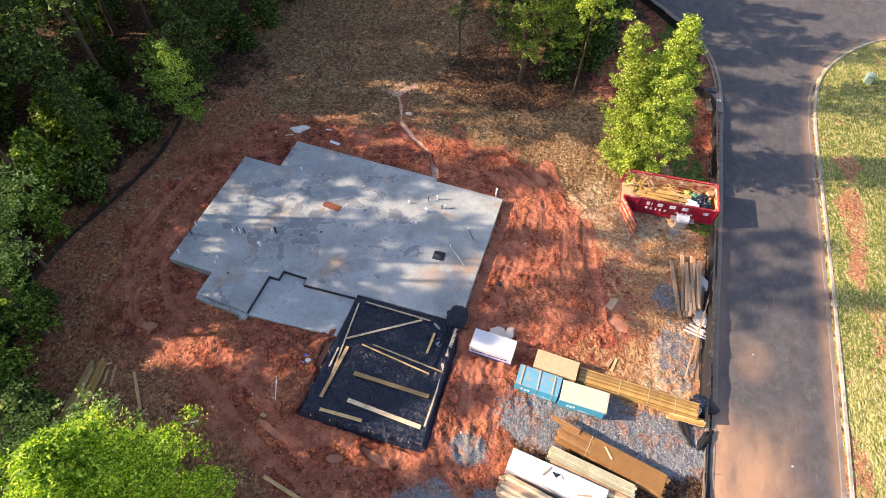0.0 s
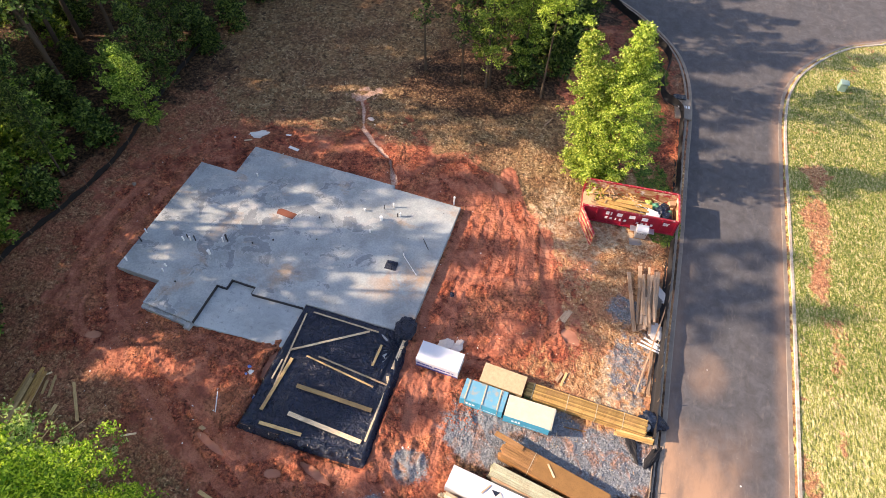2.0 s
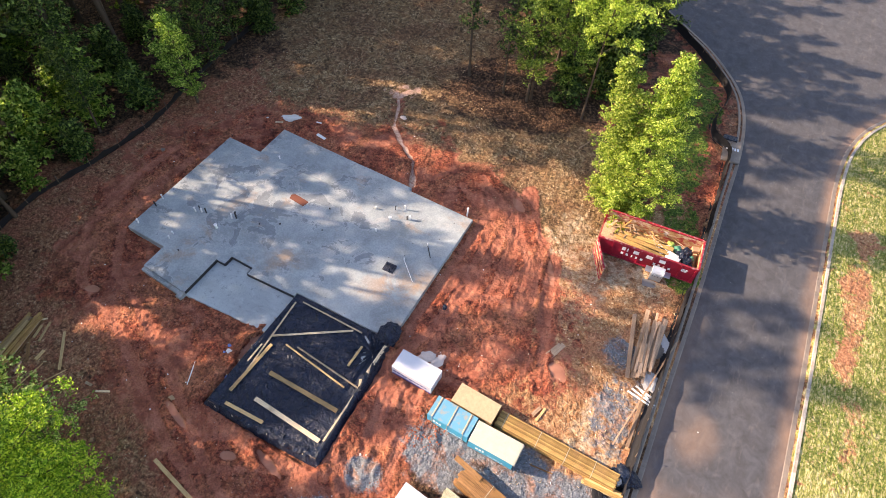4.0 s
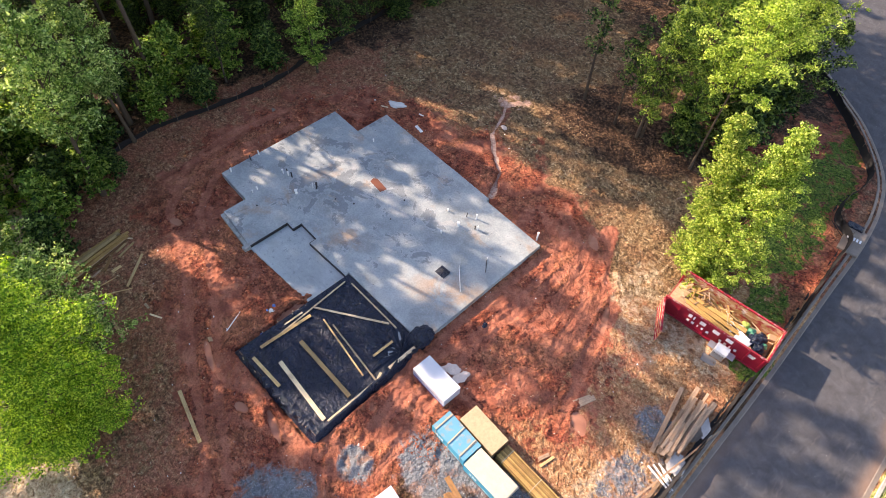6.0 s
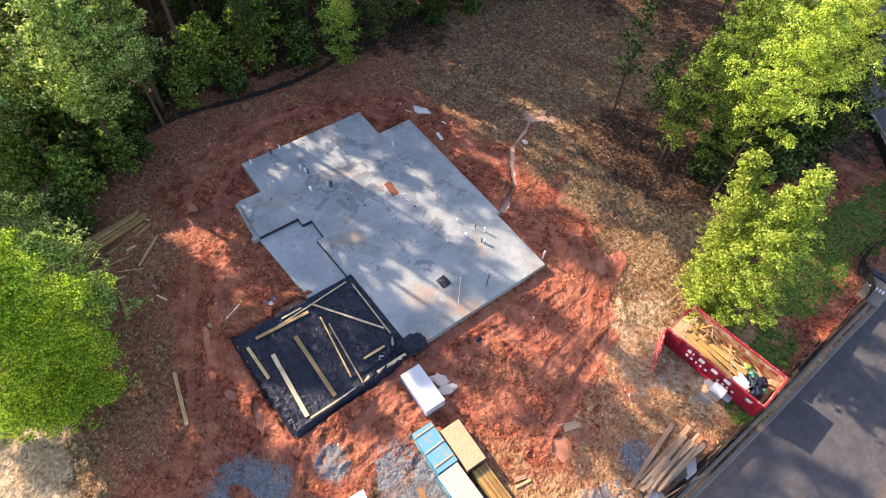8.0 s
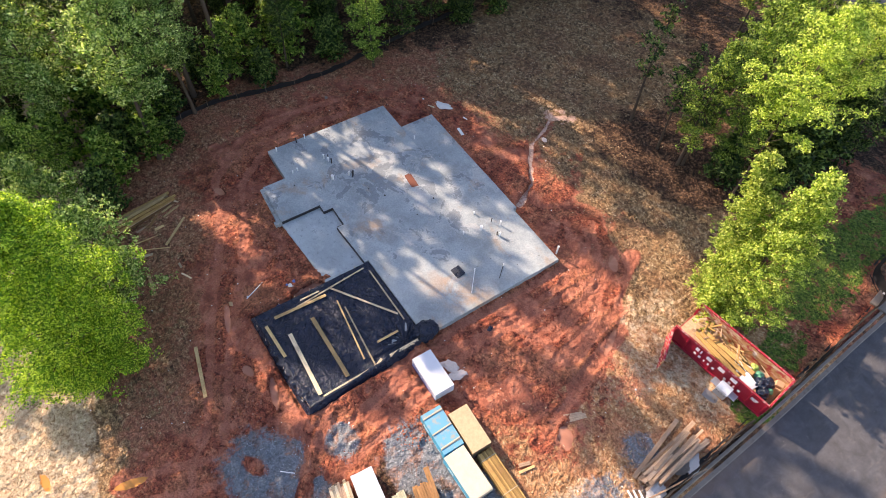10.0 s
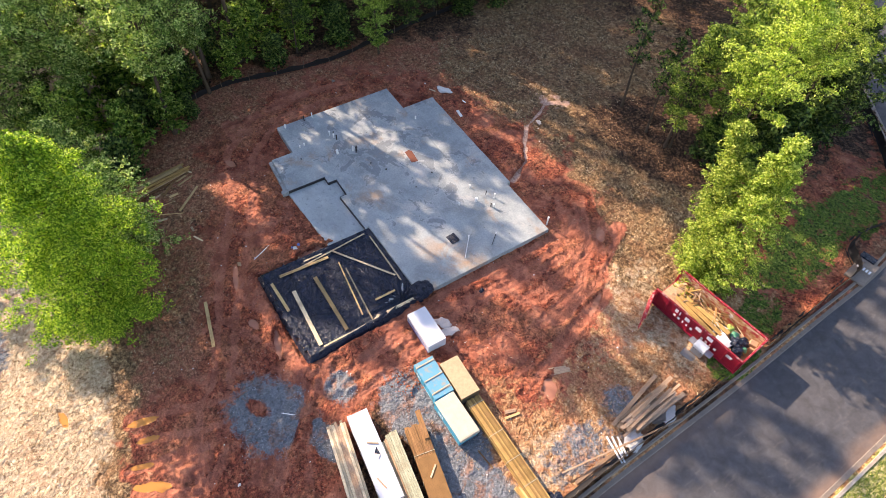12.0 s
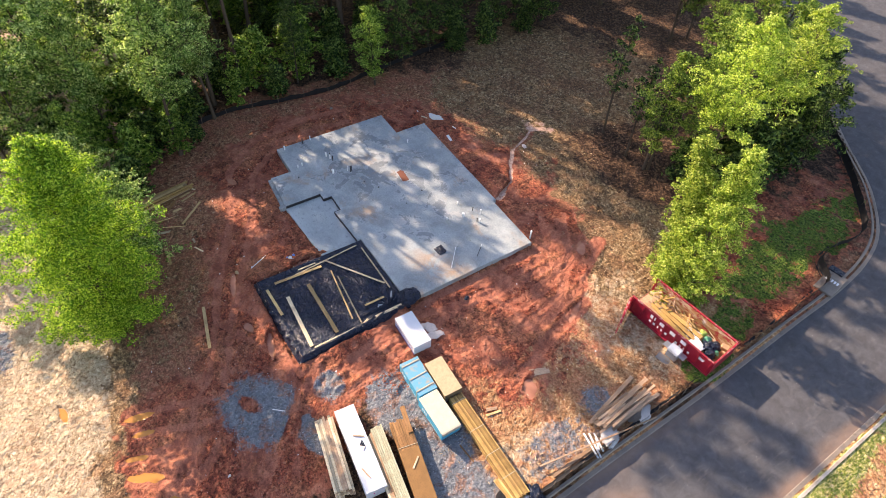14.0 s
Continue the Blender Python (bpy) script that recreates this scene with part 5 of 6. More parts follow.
def lumber_stack(name, label, a, b, width, h, mats, n_across, n_layers, ragged=0.1, straps=(), z=None, th=None):
    """A bundle of boards laid side by side in layers from a to b."""
    a, b = Vector(a), Vector(b)
    c, d = (a + b) / 2, b - a
    root = thing(name, None, pose(c.x, c.y, lv(c.x, c.y) if z is None else z, 0, 0, math.degrees(math.atan2(d.y, d.x))), label, "lumber stack", "bundles of lumber")
    L = d.length
    runners(root, L, width, 4)
    bw, bh = width / n_across, (h - 0.09) / n_layers
    rnd = random.Random(len(name) * 7 + n_across)
    for j in range(n_layers):
        for i in range(n_across):
            off = rnd.uniform(-ragged, ragged)
            me = board_mesh(L - 0.2 * int(rnd.random() * 3) * ragged * 4, round(bw * 0.965, 3), round(bh * 0.97, 3), rnd.choice(mats))
            shared("board", me, root, pose(off, -width / 2 + bw * (i + 0.5), 0.09 + j * bh, rnd.uniform(-0.6, 0.6), 0, rnd.uniform(-0.15, 0.15)))
    for x in straps:
        part("strap", box(0.028, width + 0.04, 0.012, pose(x * L, 0, h + 0.004)), STRAP, root)
        for s in (-1, 1):
            part("strap", box(0.028, 0.012, h - 0.05, pose(x * L, s * (width / 2 + 0.014), 0.06)), STRAP, root)
    return root


lumber_stack("long_lumber_stack", "long strapped bundle of golden brown lumber", (2.8, 15.98), (9.45, 16.0), 0.88, 0.55, [GOLD_LUMBER], 13, 8, 0.05, (-0.44, -0.15, 0.09, 0.31))
lumber_stack("short_lumber_stack", "golden boards lying beside the long bundle", (7.9, 15.4), (9.9, 15.55), 0.4, 0.28, [GOLD_LUMBER, PINE], 4, 3, 0.1)
lumber_stack("pale_lumber_stack", "ragged bundle of pale new framing lumber", (0.2, 8.83), (4.55, 8.12), 1.05, 0.95, [PALE_PINE, PALE_PINE, PALE_PINE, TAN_LUMBER], 7, 7, 0.2)
lumber_stack("green_lumber_stack", "bundle of green treated lumber with pale boards beside", (2.2, 11.12), (6.75, 10.52), 0.66, 0.85, [TREATED], 6, 6, 0.08)
lumber_stack("narrow_lumber_stack", "narrow pile of pale and brown boards", (2.35, 10.62), (6.6, 10.02), 0.34, 0.7, [PALE_PINE, WEATHERED], 3, 5, 0.12)
_brown = lumber_stack("brown_lumber_stack", "wide strapped bundle of wet brown lumber", (2.5, 12.42), (8.2, 11.35), 1.1, 0.72, [WET_LUMBER], 8, 6, 0.12, (-0.22, 0.02, 0.27))
part("top_sheet", box(3.9, 1.08, 0.018, pose(0.85, 0.0, 0.722), 0.004), WET_SHEET, _brown, "rough brown sheathing sheet on top")
board((1.9, 12.95), (3.5, 12.62), 0.28, 0.045, WET_LUMBER, lv(2.6, 12.6) + 0.74, "wet brown plank laid over the bundle")
board((4.9, 12.3), (5.35, 11.75), 0.09, 0.04, PALE_PINE, lv(5, 12) + 0.74, "pale offcut lying on the brown bundle")

# white wrapped truss pack with a torn hole
_w = thing("white_film_pack", None, pose(2.85, 9.82, lv(2.85, 9.82), 0, 0, -5.6), "long pack in white film with a torn corner", "film pack", "bundles of lumber")
runners(_w, 5.0, 1.1, 4)
part("wrapper", shifted(wrapped_block(5.05, 1.16, 0.88, 0.03), 0.08), WHITE_WRAP, _w)
part("tear", prism([(-0.35, 0.25), (-0.05, 0.02), (0.12, 0.3)], 0.975, 0.992), BLACK_PLASTIC, _w, "dark triangular tear in the film")
part("flap", prism([(-0.05, 0.02), (0.12, 0.3), (0.3, 0.1)], 0.985, 1.0), PINK_BAG, _w)
for _x, _l in ((-0.6, 0.62), (1.5, 0.7)):
    part("batten", box(_l, 0.07, 0.03, pose(_x, 0.15 if _x < 0 else -0.2, 0.975, 0, 0, 62 if _x < 0 else 20), 0.004), WEATHERED, _w)
part("tag", box(0.16, 0.02, 0.16, pose(2.52, -0.2, 0.5, 0, 0, 88)), MAGENTA, _w)


def crumpled_bag(name, label, x, y, sx, sy, sz, mat, seed, z=None, fold=5.0):
    bm = bmesh.new()
    bmesh.ops.create_icosphere(bm, subdivisions=4, radius=1.0)
    off = Vector((seed * 3.1, seed * 1.7, seed))
    for v in bm.verts:
        n = noise.noise(v.co * 1.3 + off) * 0.45 + abs(noise.noise(v.co * fold * 0.6 + off)) * 0.35
        v.co *= 0.85 + n
        v.co = Vector((v.co.x * sx / 2, v.co.y * sy / 2, max(0.0, v.co.z * 0.5 + 0.35) * sz))
    return thing(name, as_mesh(name, bm, mat), pose(x, y, (height(x, y) if z is None else z) - 0.02, 0, 0, seed * 37), label, "bag")


crumpled_bag("crumpled_plastic", "dusty white plastic wrap heaped beside the pack", -2.35, 17.25, 1.1, 0.7, 0.28, PINK_BAG, 1, fold=9)
crumpled_bag("crumpled_plastic", "loose dusty plastic sheet on the clay", -1.65, 17.3, 1.0, 0.6, 0.16, PINK_BAG, 2, fold=9)


# ---- the skip ----


def build_skip():
    L, W, H, t = 6.3, 2.5, 1.5, 0.05
    root = thing("skip", None, pose(6.05, 30.92, lv(6, 31) + 0.02, 0, 0, 6.4), "red steel roll-off skip, gate open, full of building waste", "skip")
    part("floor", shifted(box(L, W, 0.06), 0.14), RUSTY_INSIDE, root)
    for y in (-0.55, 0.55):
        part("skid", shifted(box(L, 0.1, 0.14, pose(0, y, 0), 0.01), 0.0), DARK_METAL, root)
    for s, name in ((-1, "near_side"), (1, "far_side")):
        w = part("side_wall", box(L, t, H - 0.2, pose(0, s * (W / 2 - t / 2), 0.2), 0.006), RED_STEEL, root, "red painted steel side wall")
        part("lining", box(L - 0.1, 0.012, H - 0.3, pose(0, s * (W / 2 - t - 0.012), 0.2)), SCRAPED, root, "scraped rusty inner face")
        part("top_rail", box(L + 0.02, 0.12, 0.1, pose(0, s * (W / 2 - 0.03), H - 0.04), 0.02), WORN_RIM, root, "worn red top rail")
        part("bottom_rail", box(L, 0.1, 0.12, pose(0, s * (W / 2 + 0.02), 0.16), 0.02), RED_STEEL, root)
        for i in range(8):
            x = -L / 2 + 0.15 + (L - 0.3) * i / 7
            part("rib", box(0.1, 0.07, H - 0.3, pose(x, s * (W / 2 + 0.03), 0.22), 0.015), RED_STEEL, root)
    part("end_wall", box(t, W - 0.02, H - 0.2, pose(L / 2 - t / 2, 0, 0.2), 0.006), RED_STEEL, root)
    part("end_lining", box(0.012, W - 0.15, H - 0.3, pose(L / 2 - t - 0.012, 0, 0.2)), SCRAPED, root)
    part("end_rail", box(0.12, W + 0.06, 0.1, pose(L / 2 - 0.03, 0, H - 0.04), 0.02), WORN_RIM, root)
    for y in (-W / 2 + 0.05, W / 2 - 0.05):
        part("corner_post", box(0.12, 0.12, H - 0.1, pose(-L / 2 + 0.06, y, 0.14), 0.015), RED_STEEL, root)
    # the gate, swung right round on its hinge post
    g = part("gate", box(2.35, 0.06, H - 0.25, pose(1.17, 0, 0), 0.01), SCRAPED, root, "open gate, scraped pale and red")
    g.matrix_basis = pose(-L / 2 - 0.02, -W / 2 - 0.1, 0.15, 0, 0, -66)
    for z in (0.1, 0.5, 0.95):
        part("gate_bar", box(2.3, 0.05, 0.08, pose(1.17, -0.05, z), 0.01), WORN_RIM, g)
    part("gate_rail", box(2.36, 0.12, 0.08, pose(1.17, 0, H - 0.27), 0.015), WORN_RIM, g)
    # lettering as bars, white stickers and a white block sign on the near side
    y = -W / 2 - 0.012
    for i, x in enumerate((-1.35, -0.62, 0.18, 1.0)):
        part("sticker", box(0.4, 0.012, 0.3, pose(x, y, 1.02)), STICKER, root, "white square sticker")
    for i in range(9):
        part("lettering", box(0.16 if i != 2 else 0.08, 0.012, 0.2, pose(-1.45 + 0.31 * i + (0.5 if i > 4 else 0), y, 0.62)), STICKER, root, "white painted lettering")
    for i in range(4):
        part("lettering", box(0.5 - 0.05 * i, 0.012, 0.035, pose(2.35, y, 1.15 - 0.07 * i)), STICKER, root, "white painted lettering")
    return root


build_skip()
SKIP = pose(6.05, 30.92, lv(6, 31) + 0.02, 0, 0, 6.4)
_rnd = random.Random(11)


def in_skip(name, bm, mat, m, label, category):
    return thing(name, as_mesh(name, bm, mat), SKIP @ m, label, category, "waste in the skip")


# a bed of mixed rubble first, then planks and odd things on top
_b = bmesh.new()
for _i in range(130):
    add_box(_b, _rnd.uniform(0.15, 0.8), _rnd.uniform(0.06, 0.25), _rnd.uniform(0.03, 0.15), pose(_rnd.uniform(-2.7, 2.8), _rnd.uniform(-1.0, 1.0), 0.22 + 0.25 * _rnd.random() ** 2,
            _rnd.uniform(-25, 25), _rnd.uniform(-25, 25), _rnd.uniform(0, 180)))
for _x in range(7):
    add_box(_b, 0.88, 2.25, 0.2, pose(-2.6 + 0.87 * _x, 0, 0.2, _rnd.uniform(-4, 4), _rnd.uniform(-4, 4), 0))
tagged(in_skip("waste_bed", _b, WEATHERED, Matrix(), "mixed broken wood and rubble filling the skip", "waste"), kind="stuff")
for _i in range(34):
    _l = _rnd.uniform(0.7, 2.8)
    _x = _rnd.uniform(-2.6 + _l / 2, 0.6)
    in_skip("waste_board", box(_l, _rnd.choice((0.09, 0.14, 0.19)), 0.04, None, 0.004), _rnd.choice((PINE, WEATHERED, GOLD_LUMBER)),
            pose(_x, _rnd.uniform(-0.85, 0.85), 0.46 + 0.016 * _i, _rnd.uniform(-9, 9), _rnd.uniform(-4, 4), _rnd.gauss(-6, 14 if _l > 1.4 else 50)), "scrap lumber thrown into the skip", "board")
for _i in range(3):
    in_skip("waste_board", box(3.3, 0.28, 0.045, None, 0.005), GOLD_LUMBER, pose(-0.6 + 0.2 * _i, -0.55 + 0.3 * _i, 0.98 + 0.05 * _i, 3, -2, -8 + 3 * _i), "wide brown plank in the skip", "board")
for _i in range(26):
    in_skip("waste_board", box(_rnd.uniform(0.3, 0.9), _rnd.choice((0.06, 0.09, 0.14)), 0.04, None, 0.004), _rnd.choice((PINE, WET_LUMBER, GOLD_LUMBER, WEATHERED)),
            pose(_rnd.uniform(-2.7, 0.9), _rnd.uniform(0.05, 0.95), 0.98 + 0.008 * _i, _rnd.uniform(-20, 20), _rnd.uniform(-12, 12), _rnd.uniform(0, 180)), "short orange-brown offcut in the skip", "board")
in_skip("plastic_board", box(0.9, 0.62, 0.05, None, 0.01), WHITE_PANEL, pose(1.55, -0.55, 1.02, 12, 6, -12), "white plastic board thrown in the skip", "board")
in_skip("window_sash", box(0.75, 0.55, 0.05, None, 0.01), WHITE_PANEL, pose(0.95, -0.1, 0.98, 10, 0, 28), "white framed sash with dark pane in the skip", "sash")
in_skip("dark_pane", box(0.55, 0.36, 0.02), DARK_METAL, pose(0.95, -0.1, 1.035, 10, 0, 28), "dark pane lying on the sash", "pane")
for _i, (_x, _y, _m, _sc) in enumerate(((2.1, -0.05, BLACK_PLASTIC, 0.42), (2.45, -0.5, BLACK_PLASTIC, 0.36), (1.75, 0.3, GREEN_STUFF, 0.28), (2.35, 0.35, BLACK_PLASTIC, 0.34), (1.25, 0.55, LIME, 0.22), (2.6, -0.05, GREEN_STUFF, 0.22))):
    _b = bmesh.new()
    bmesh.ops.create_icosphere(_b, subdivisions=4, radius=_sc)
    for _v in _b.verts:
        _v.co *= 1 + noise.noise(_v.co * 5 + Vector((_i * 3, 0, 0))) * 0.4
        _v.co.z *= 0.75
    in_skip("waste_bag", _b, _m, pose(_x, _y, 0.95), "black rubbish bag in the skip" if _m is BLACK_PLASTIC else "green plastic waste in the skip", "bag")
in_skip("carton", box(0.42, 0.36, 0.3, None, 0.01), CARD, pose(2.72, 0.62, 0.95, 6, 4, 18), "brown cardboard box in the skip", "box")
for _i in range(10):
    in_skip("waste_stick", add_rod(bmesh.new(), (-_rnd.uniform(0.3, 0.7), 0, 0), (0.5, 0, 0), 0.02, 6), _rnd.choice((PALE_PINE, WHITE_PVC, DARK_METAL)), pose(_rnd.uniform(-0.5, 2.7), _rnd.uniform(-0.8, 0.9), 1.0 + 0.12 * _rnd.random(), 0, _rnd.uniform(-14, 14), _rnd.uniform(0, 180)),
            "thin stick poking from the waste", "stick")


# ---- the old grill beside the skip ----
_g = thing("gas_grill", None, SKIP @ pose(0.95, -1.78, -0.02, 0, 0, 0), "old stainless gas grill standing against the skip", "grill")
part("cabinet", shifted(box(0.72, 0.5, 0.62, None, 0.02), 0.12), STEEL, _g)
_hood = bmesh.new()
bmesh.ops.create_cone(_hood, cap_ends=True, segments=24, radius1=0.3, radius2=0.3, depth=0.74, matrix=pose(0, 0, 0.82, 0, 90, 0))
for _v in _hood.verts:
    _v.co.z = max(_v.co.z, 0.76)
part("hood", _hood, WHITE_PANEL, _g, "pale domed hood")
part("handle", add_rod(bmesh.new(), (-0.28, -0.34, 0.92), (0.28, -0.34, 0.92), 0.016, 8), STEEL, _g)
for _s in (-1, 1):
    part("side_shelf", box(0.4, 0.46, 0.04, pose(_s * 0.58, 0, 0.74), 0.01), STEEL, _g)
    for _y in (-0.2, 0.2):
        part("leg", box(0.05, 0.05, 0.74, pose(_s * 0.33, _y, 0), 0.006), DARK_METAL, _g)
part("control_panel", box(0.72, 0.04, 0.16, pose(0, -0.27, 0.6, 18), 0.01), STEEL, _g)
for _i in range(4):
    part("knob", add_rod(bmesh.new(), (-0.25 + 0.166 * _i, -0.28, 0.68), (-0.25 + 0.166 * _i, -0.34, 0.69), 0.028, 10), DARK_METAL, _g)
part("door", box(0.6, 0.02, 0.42, pose(0, -0.26, 0.15), 0.006), STEEL, _g)
thing("flat_panel", as_mesh("flat_panel", box(0.85, 0.55, 0.03, None, 0.006), GREY_BOARD), SKIP @ pose(0.72, -2.3, 0.0, 0, 4, 8), "dull grey board lying by the grill", "panel")


# ---- board piles ----
_rnd = random.Random(21)
PILE_R = "weathered boards piled by the fence"
for i in range(40):
    t = _rnd.random()
    x0, x1 = 8.0 + 1.05 * t + _rnd.uniform(-0.1, 0.1), 7.35 + 1.35 * t + _rnd.uniform(-0.4, 0.5)
    ln = _rnd.uniform(1.6, 4.0)
    a = Vector((x0, 22.0 + _rnd.uniform(-0.2, 1.0)))
    d = (Vector((x1, 26.6)) - Vector((x0, 22.0))).normalized()
    b = a + d * ln
    board(a, b, _rnd.choice((0.14, 0.19, 0.24)), 0.045, TAN_LUMBER if _rnd.random() < 0.7 else WEATHERED, height((a.x + b.x) / 2, 24) + 0.03 + 0.013 * i, "weathered brown board on the pile by the kerb", PILE_R, roll=_rnd.uniform(-5, 5))
board((8.0, 21.9), (7.0, 26.1), 0.24, 0.05, WEATHERED, None, "long weathered plank beside the pile", PILE_R)
board((8.6, 17.8), (9.75, 25.4), 0.09, 0.05, WEATHERED, height(9.2, 21.6) + 0.28, "long thin board leaning along the fence", PILE_R)
board((9.35, 18.2), (9.15, 21.6), 0.19, 0.045, WEATHERED, None, "weathered board lying by the fence", PILE_R)
for a, b in (((8.3, 21.2), (9.85, 20.95)), ((8.45, 21.45), (9.9, 21.1)), ((8.6, 21.7), (9.7, 21.45)), ((8.9, 21.6), (9.5, 21.3))):
    board(a, b, 0.1, 0.05, WHITE_PVC, height(9, 21.3) + 0.03 + 0.03 * _rnd.random(), "white trim offcut on the ground", "white trim offcuts")
crumpled_bag("white_sack", "crumpled white plastic sack by the fence", 9.25, 22.35, 1.2, 1.0, 0.2, BAG_WHITE, 3, fold=9)
crumpled_bag("white_sack", "torn white plastic sheet by the fence", 9.0, 25.1, 1.6, 0.9, 0.14, BAG_WHITE, 4, fold=9)
crumpled_bag("cement_heap", "pale grey hardened heap of spilt mortar", 8.85, 24.4, 1.2, 1.0, 0.22, CURB, 5)

PILE_L = "scrap boards piled near the trees"
for i in range(22):
    # the tight stack, drawn apart a little at one end
    t, row = (i % 6 + _rnd.uniform(0, 0.8)) / 6, i // 6
    a = Vector((-23.0 + 1.25 * t, 3.2 + 0.5 * t + _rnd.uniform(-0.5, 0.2)))
    b = Vector((-23.75 + 0.95 * t, 7.9 + 0.1 * t + _rnd.uniform(-0.5, 0.25)))
    board(a, b, _rnd.choice((0.14, 0.19, 0.24)), 0.045, _rnd.choice((WET_LUMBER, GOLD_LUMBER, WEATHERED, PINE)), height((a.x + b.x) / 2, 5.5) + 0.02 + 0.06 * row + 0.006 * i, "weathered brown board in the stack near the trees", PILE_L, roll=_rnd.uniform(-4, 4))
for a, b, w, mt in (((-23.28, 7.54), (-22.69, 8.16), 0.1, PALE_PINE), ((-22.34, 6.91), (-22.61, 7.67), 0.14, PINE), ((-21.9, 6.9), (-22.36, 8.07), 0.14, PINE), ((-22.67, 6.84), (-21.55, 5.79), 0.19, WET_LUMBER), ((-21.17, 8.07), (-19.52, 6.29), 0.16, PINE), ((-20.78, 4.01), (-20.69, 6.55), 0.05, PINE), ((-20.03, 2.87), (-19.32, 5.59), 0.2, PALE_PINE), ((-19.4, 3.97), (-17.85, 3.95), 0.2, PINE), ((-18.01, 4.57), (-16.24, 4.51), 0.2, PINE), ((-21.63, 4.96), (-21.81, 5.58), 0.12, WEATHERED), ((-21.17, 6.06), (-21.24, 6.68), 0.2, PINE), ((-19.94, 4.98), (-19.08, 6.86), 0.05, PINE), ((-17.72, 6.51), (-17.29, 6.55), 0.15, PALE_PINE)):
    board(a, b, w, 0.045, mt, None, "loose scrap board beside the stack near the trees", PILE_L, lift=0.02 * _rnd.random(), roll=_rnd.uniform(-5, 5))
for a, b, w, mt in (((-11.5, 5.35), (-8.2, 4.75), 0.2, PINE), ((-16.9, 6.4), (-16.2, 6.8), 0.1, PALE_PINE),
                    ((3.7, 20.8), (4.1, 22.0), 0.3, WEATHERED), ((3.5, 20.9), (3.9, 21.9), 0.2, WEATHERED), ((4.6, 17.0), (4.75, 17.9), 0.14, PINE), ((4.3, 17.2), (4.5, 17.8), 0.2, WEATHERED),
                    ((5.3, 14.75), (6.5, 14.9), 0.07, WET_LUMBER), ((-13.45, 10.65), (-12.75, 9.15), 0.05, WHITE_PVC), ((-21.8, 27.9), (-21.3, 28.2), 0.1, PALE_PINE), ((-19.2, 29.5), (-18.8, 29.6), 0.09, WHITE_PVC),
                    ((-18.4, 28.5), (-17.6, 28.4), 0.22, WHITE_PVC), ((-2.2, 6.6), (-1.7, 7.2), 0.05, WHITE_PVC), ((-1.3, 37.5), (-0.9, 38.6), 0.08, WEATHERED)):
    board(a, b, w, 0.045, mt, None, "white plastic strip on the clay" if mt is WHITE_PVC else "single board lying on the bare ground")
crumpled_bag("plastic_litter", "torn white plastic on the red clay", -21.1, 28.95, 1.4, 0.7, 0.3, BAG_WHITE, 6)
for x, y, s, mt in ((-11.95, 11.75, 0.35, BAG_WHITE), (-12.3, 12.1, 0.25, BLUE_SCRAP), (-12.2, 11.6, 0.2, BLUE_SCRAP), (-11.2, 10.55, 0.3, BLUE_SCRAP), (-13.0, 8.2, 0.35, CARD), (-26.7, 21.5, 0.4, CURB), (-22.6, 28.0, 0.2, BAG_WHITE),
                    (-2.5, 10.8, 0.14, BAG_WHITE), (-2.2, 10.9, 0.12, BAG_WHITE), (0.2, 3.2, 0.2, BAG_WHITE), (-14.0, 33.4, 0.5, PINK_BAG), (-3.1, 20.6, 0.4, BLACK_PLASTIC), (12.4, 20.9, 0.12, BAG_WHITE), (14.6, 14.8, 0.12, BAG_WHITE)):
    crumpled_bag("litter", "small scrap of litter on the ground", x, y, s, s * 0.7, s * 0.4, mt, x + y)


# ---- silt fences ----


def silt_fence(name, label, line, h, every, seed, sag=0.1):
    """Black fabric on stakes along a line; each stake is a part."""
    pts = smooth_line(line, 6)
    rnd = random.Random(seed)
    dense = []
    for p, q in zip(pts, pts[1:]):
        n = max(1, int((Vector(q) - Vector(p)).length / 0.2))
        dense += [tuple(Vector(p).lerp(Vector(q), i / n)) for i in range(n)]
    dense.append(pts[-1])
    co, quads = [], []
    for i, (x, y) in enumerate(dense):
        wob = 0.03 * noise.noise(Vector((x * 0.7, y * 0.7, seed)))
        droop = 1 - sag * abs(math.sin(i * 0.2 * math.pi / every)) - 0.12 * max(0, noise.noise(Vector((x * 0.3, y * 0.3, seed + 5))))
        z = lv(x, y)
        t = Vector(dense[min(i + 1, len(dense) - 1)]) - Vector(dense[max(i - 1, 0)])
        t.normalize()
        for k, u in enumerate((-0.25, 0.0, 0.35, 0.7, 1.0)):
            bulge = (0.12 * (1 - u) if u >= 0 else 0.3) + wob * u + 0.02 * math.sin(i * 1.7 + k)
            co.append((x - t.y * bulge, y + t.x * bulge, z + (max(u, 0) * h * droop if u >= 0 else 0.03)))
    for i in range(len(dense) - 1):
        for k in range(4):
            a = i * 5 + k
            quads.append((a, a + 1, a + 6, a + 5))
    root = thing(name, None, None, label, "silt fence")
    fab = new("fabric", quad_mesh("fabric", np.array(co), np.array(quads), BLACK_FABRIC, True))
    fab.parent = root
    me = as_mesh("stake", box(0.04, 0.04, h + 0.35, pose(0, 0, -0.2), 0.005), POST_WOOD)
    run = 0.0
    for i in range(1, len(dense)):
        run += (Vector(dense[i]) - Vector(dense[i - 1])).length
        if run >= every:
            run = 0
            x, y = dense[i]
            shared("stake", me, root, pose(x, y, lv(x, y), rnd.uniform(-6, 6), rnd.uniform(-6, 6), rnd.uniform(0, 90)))
    return root


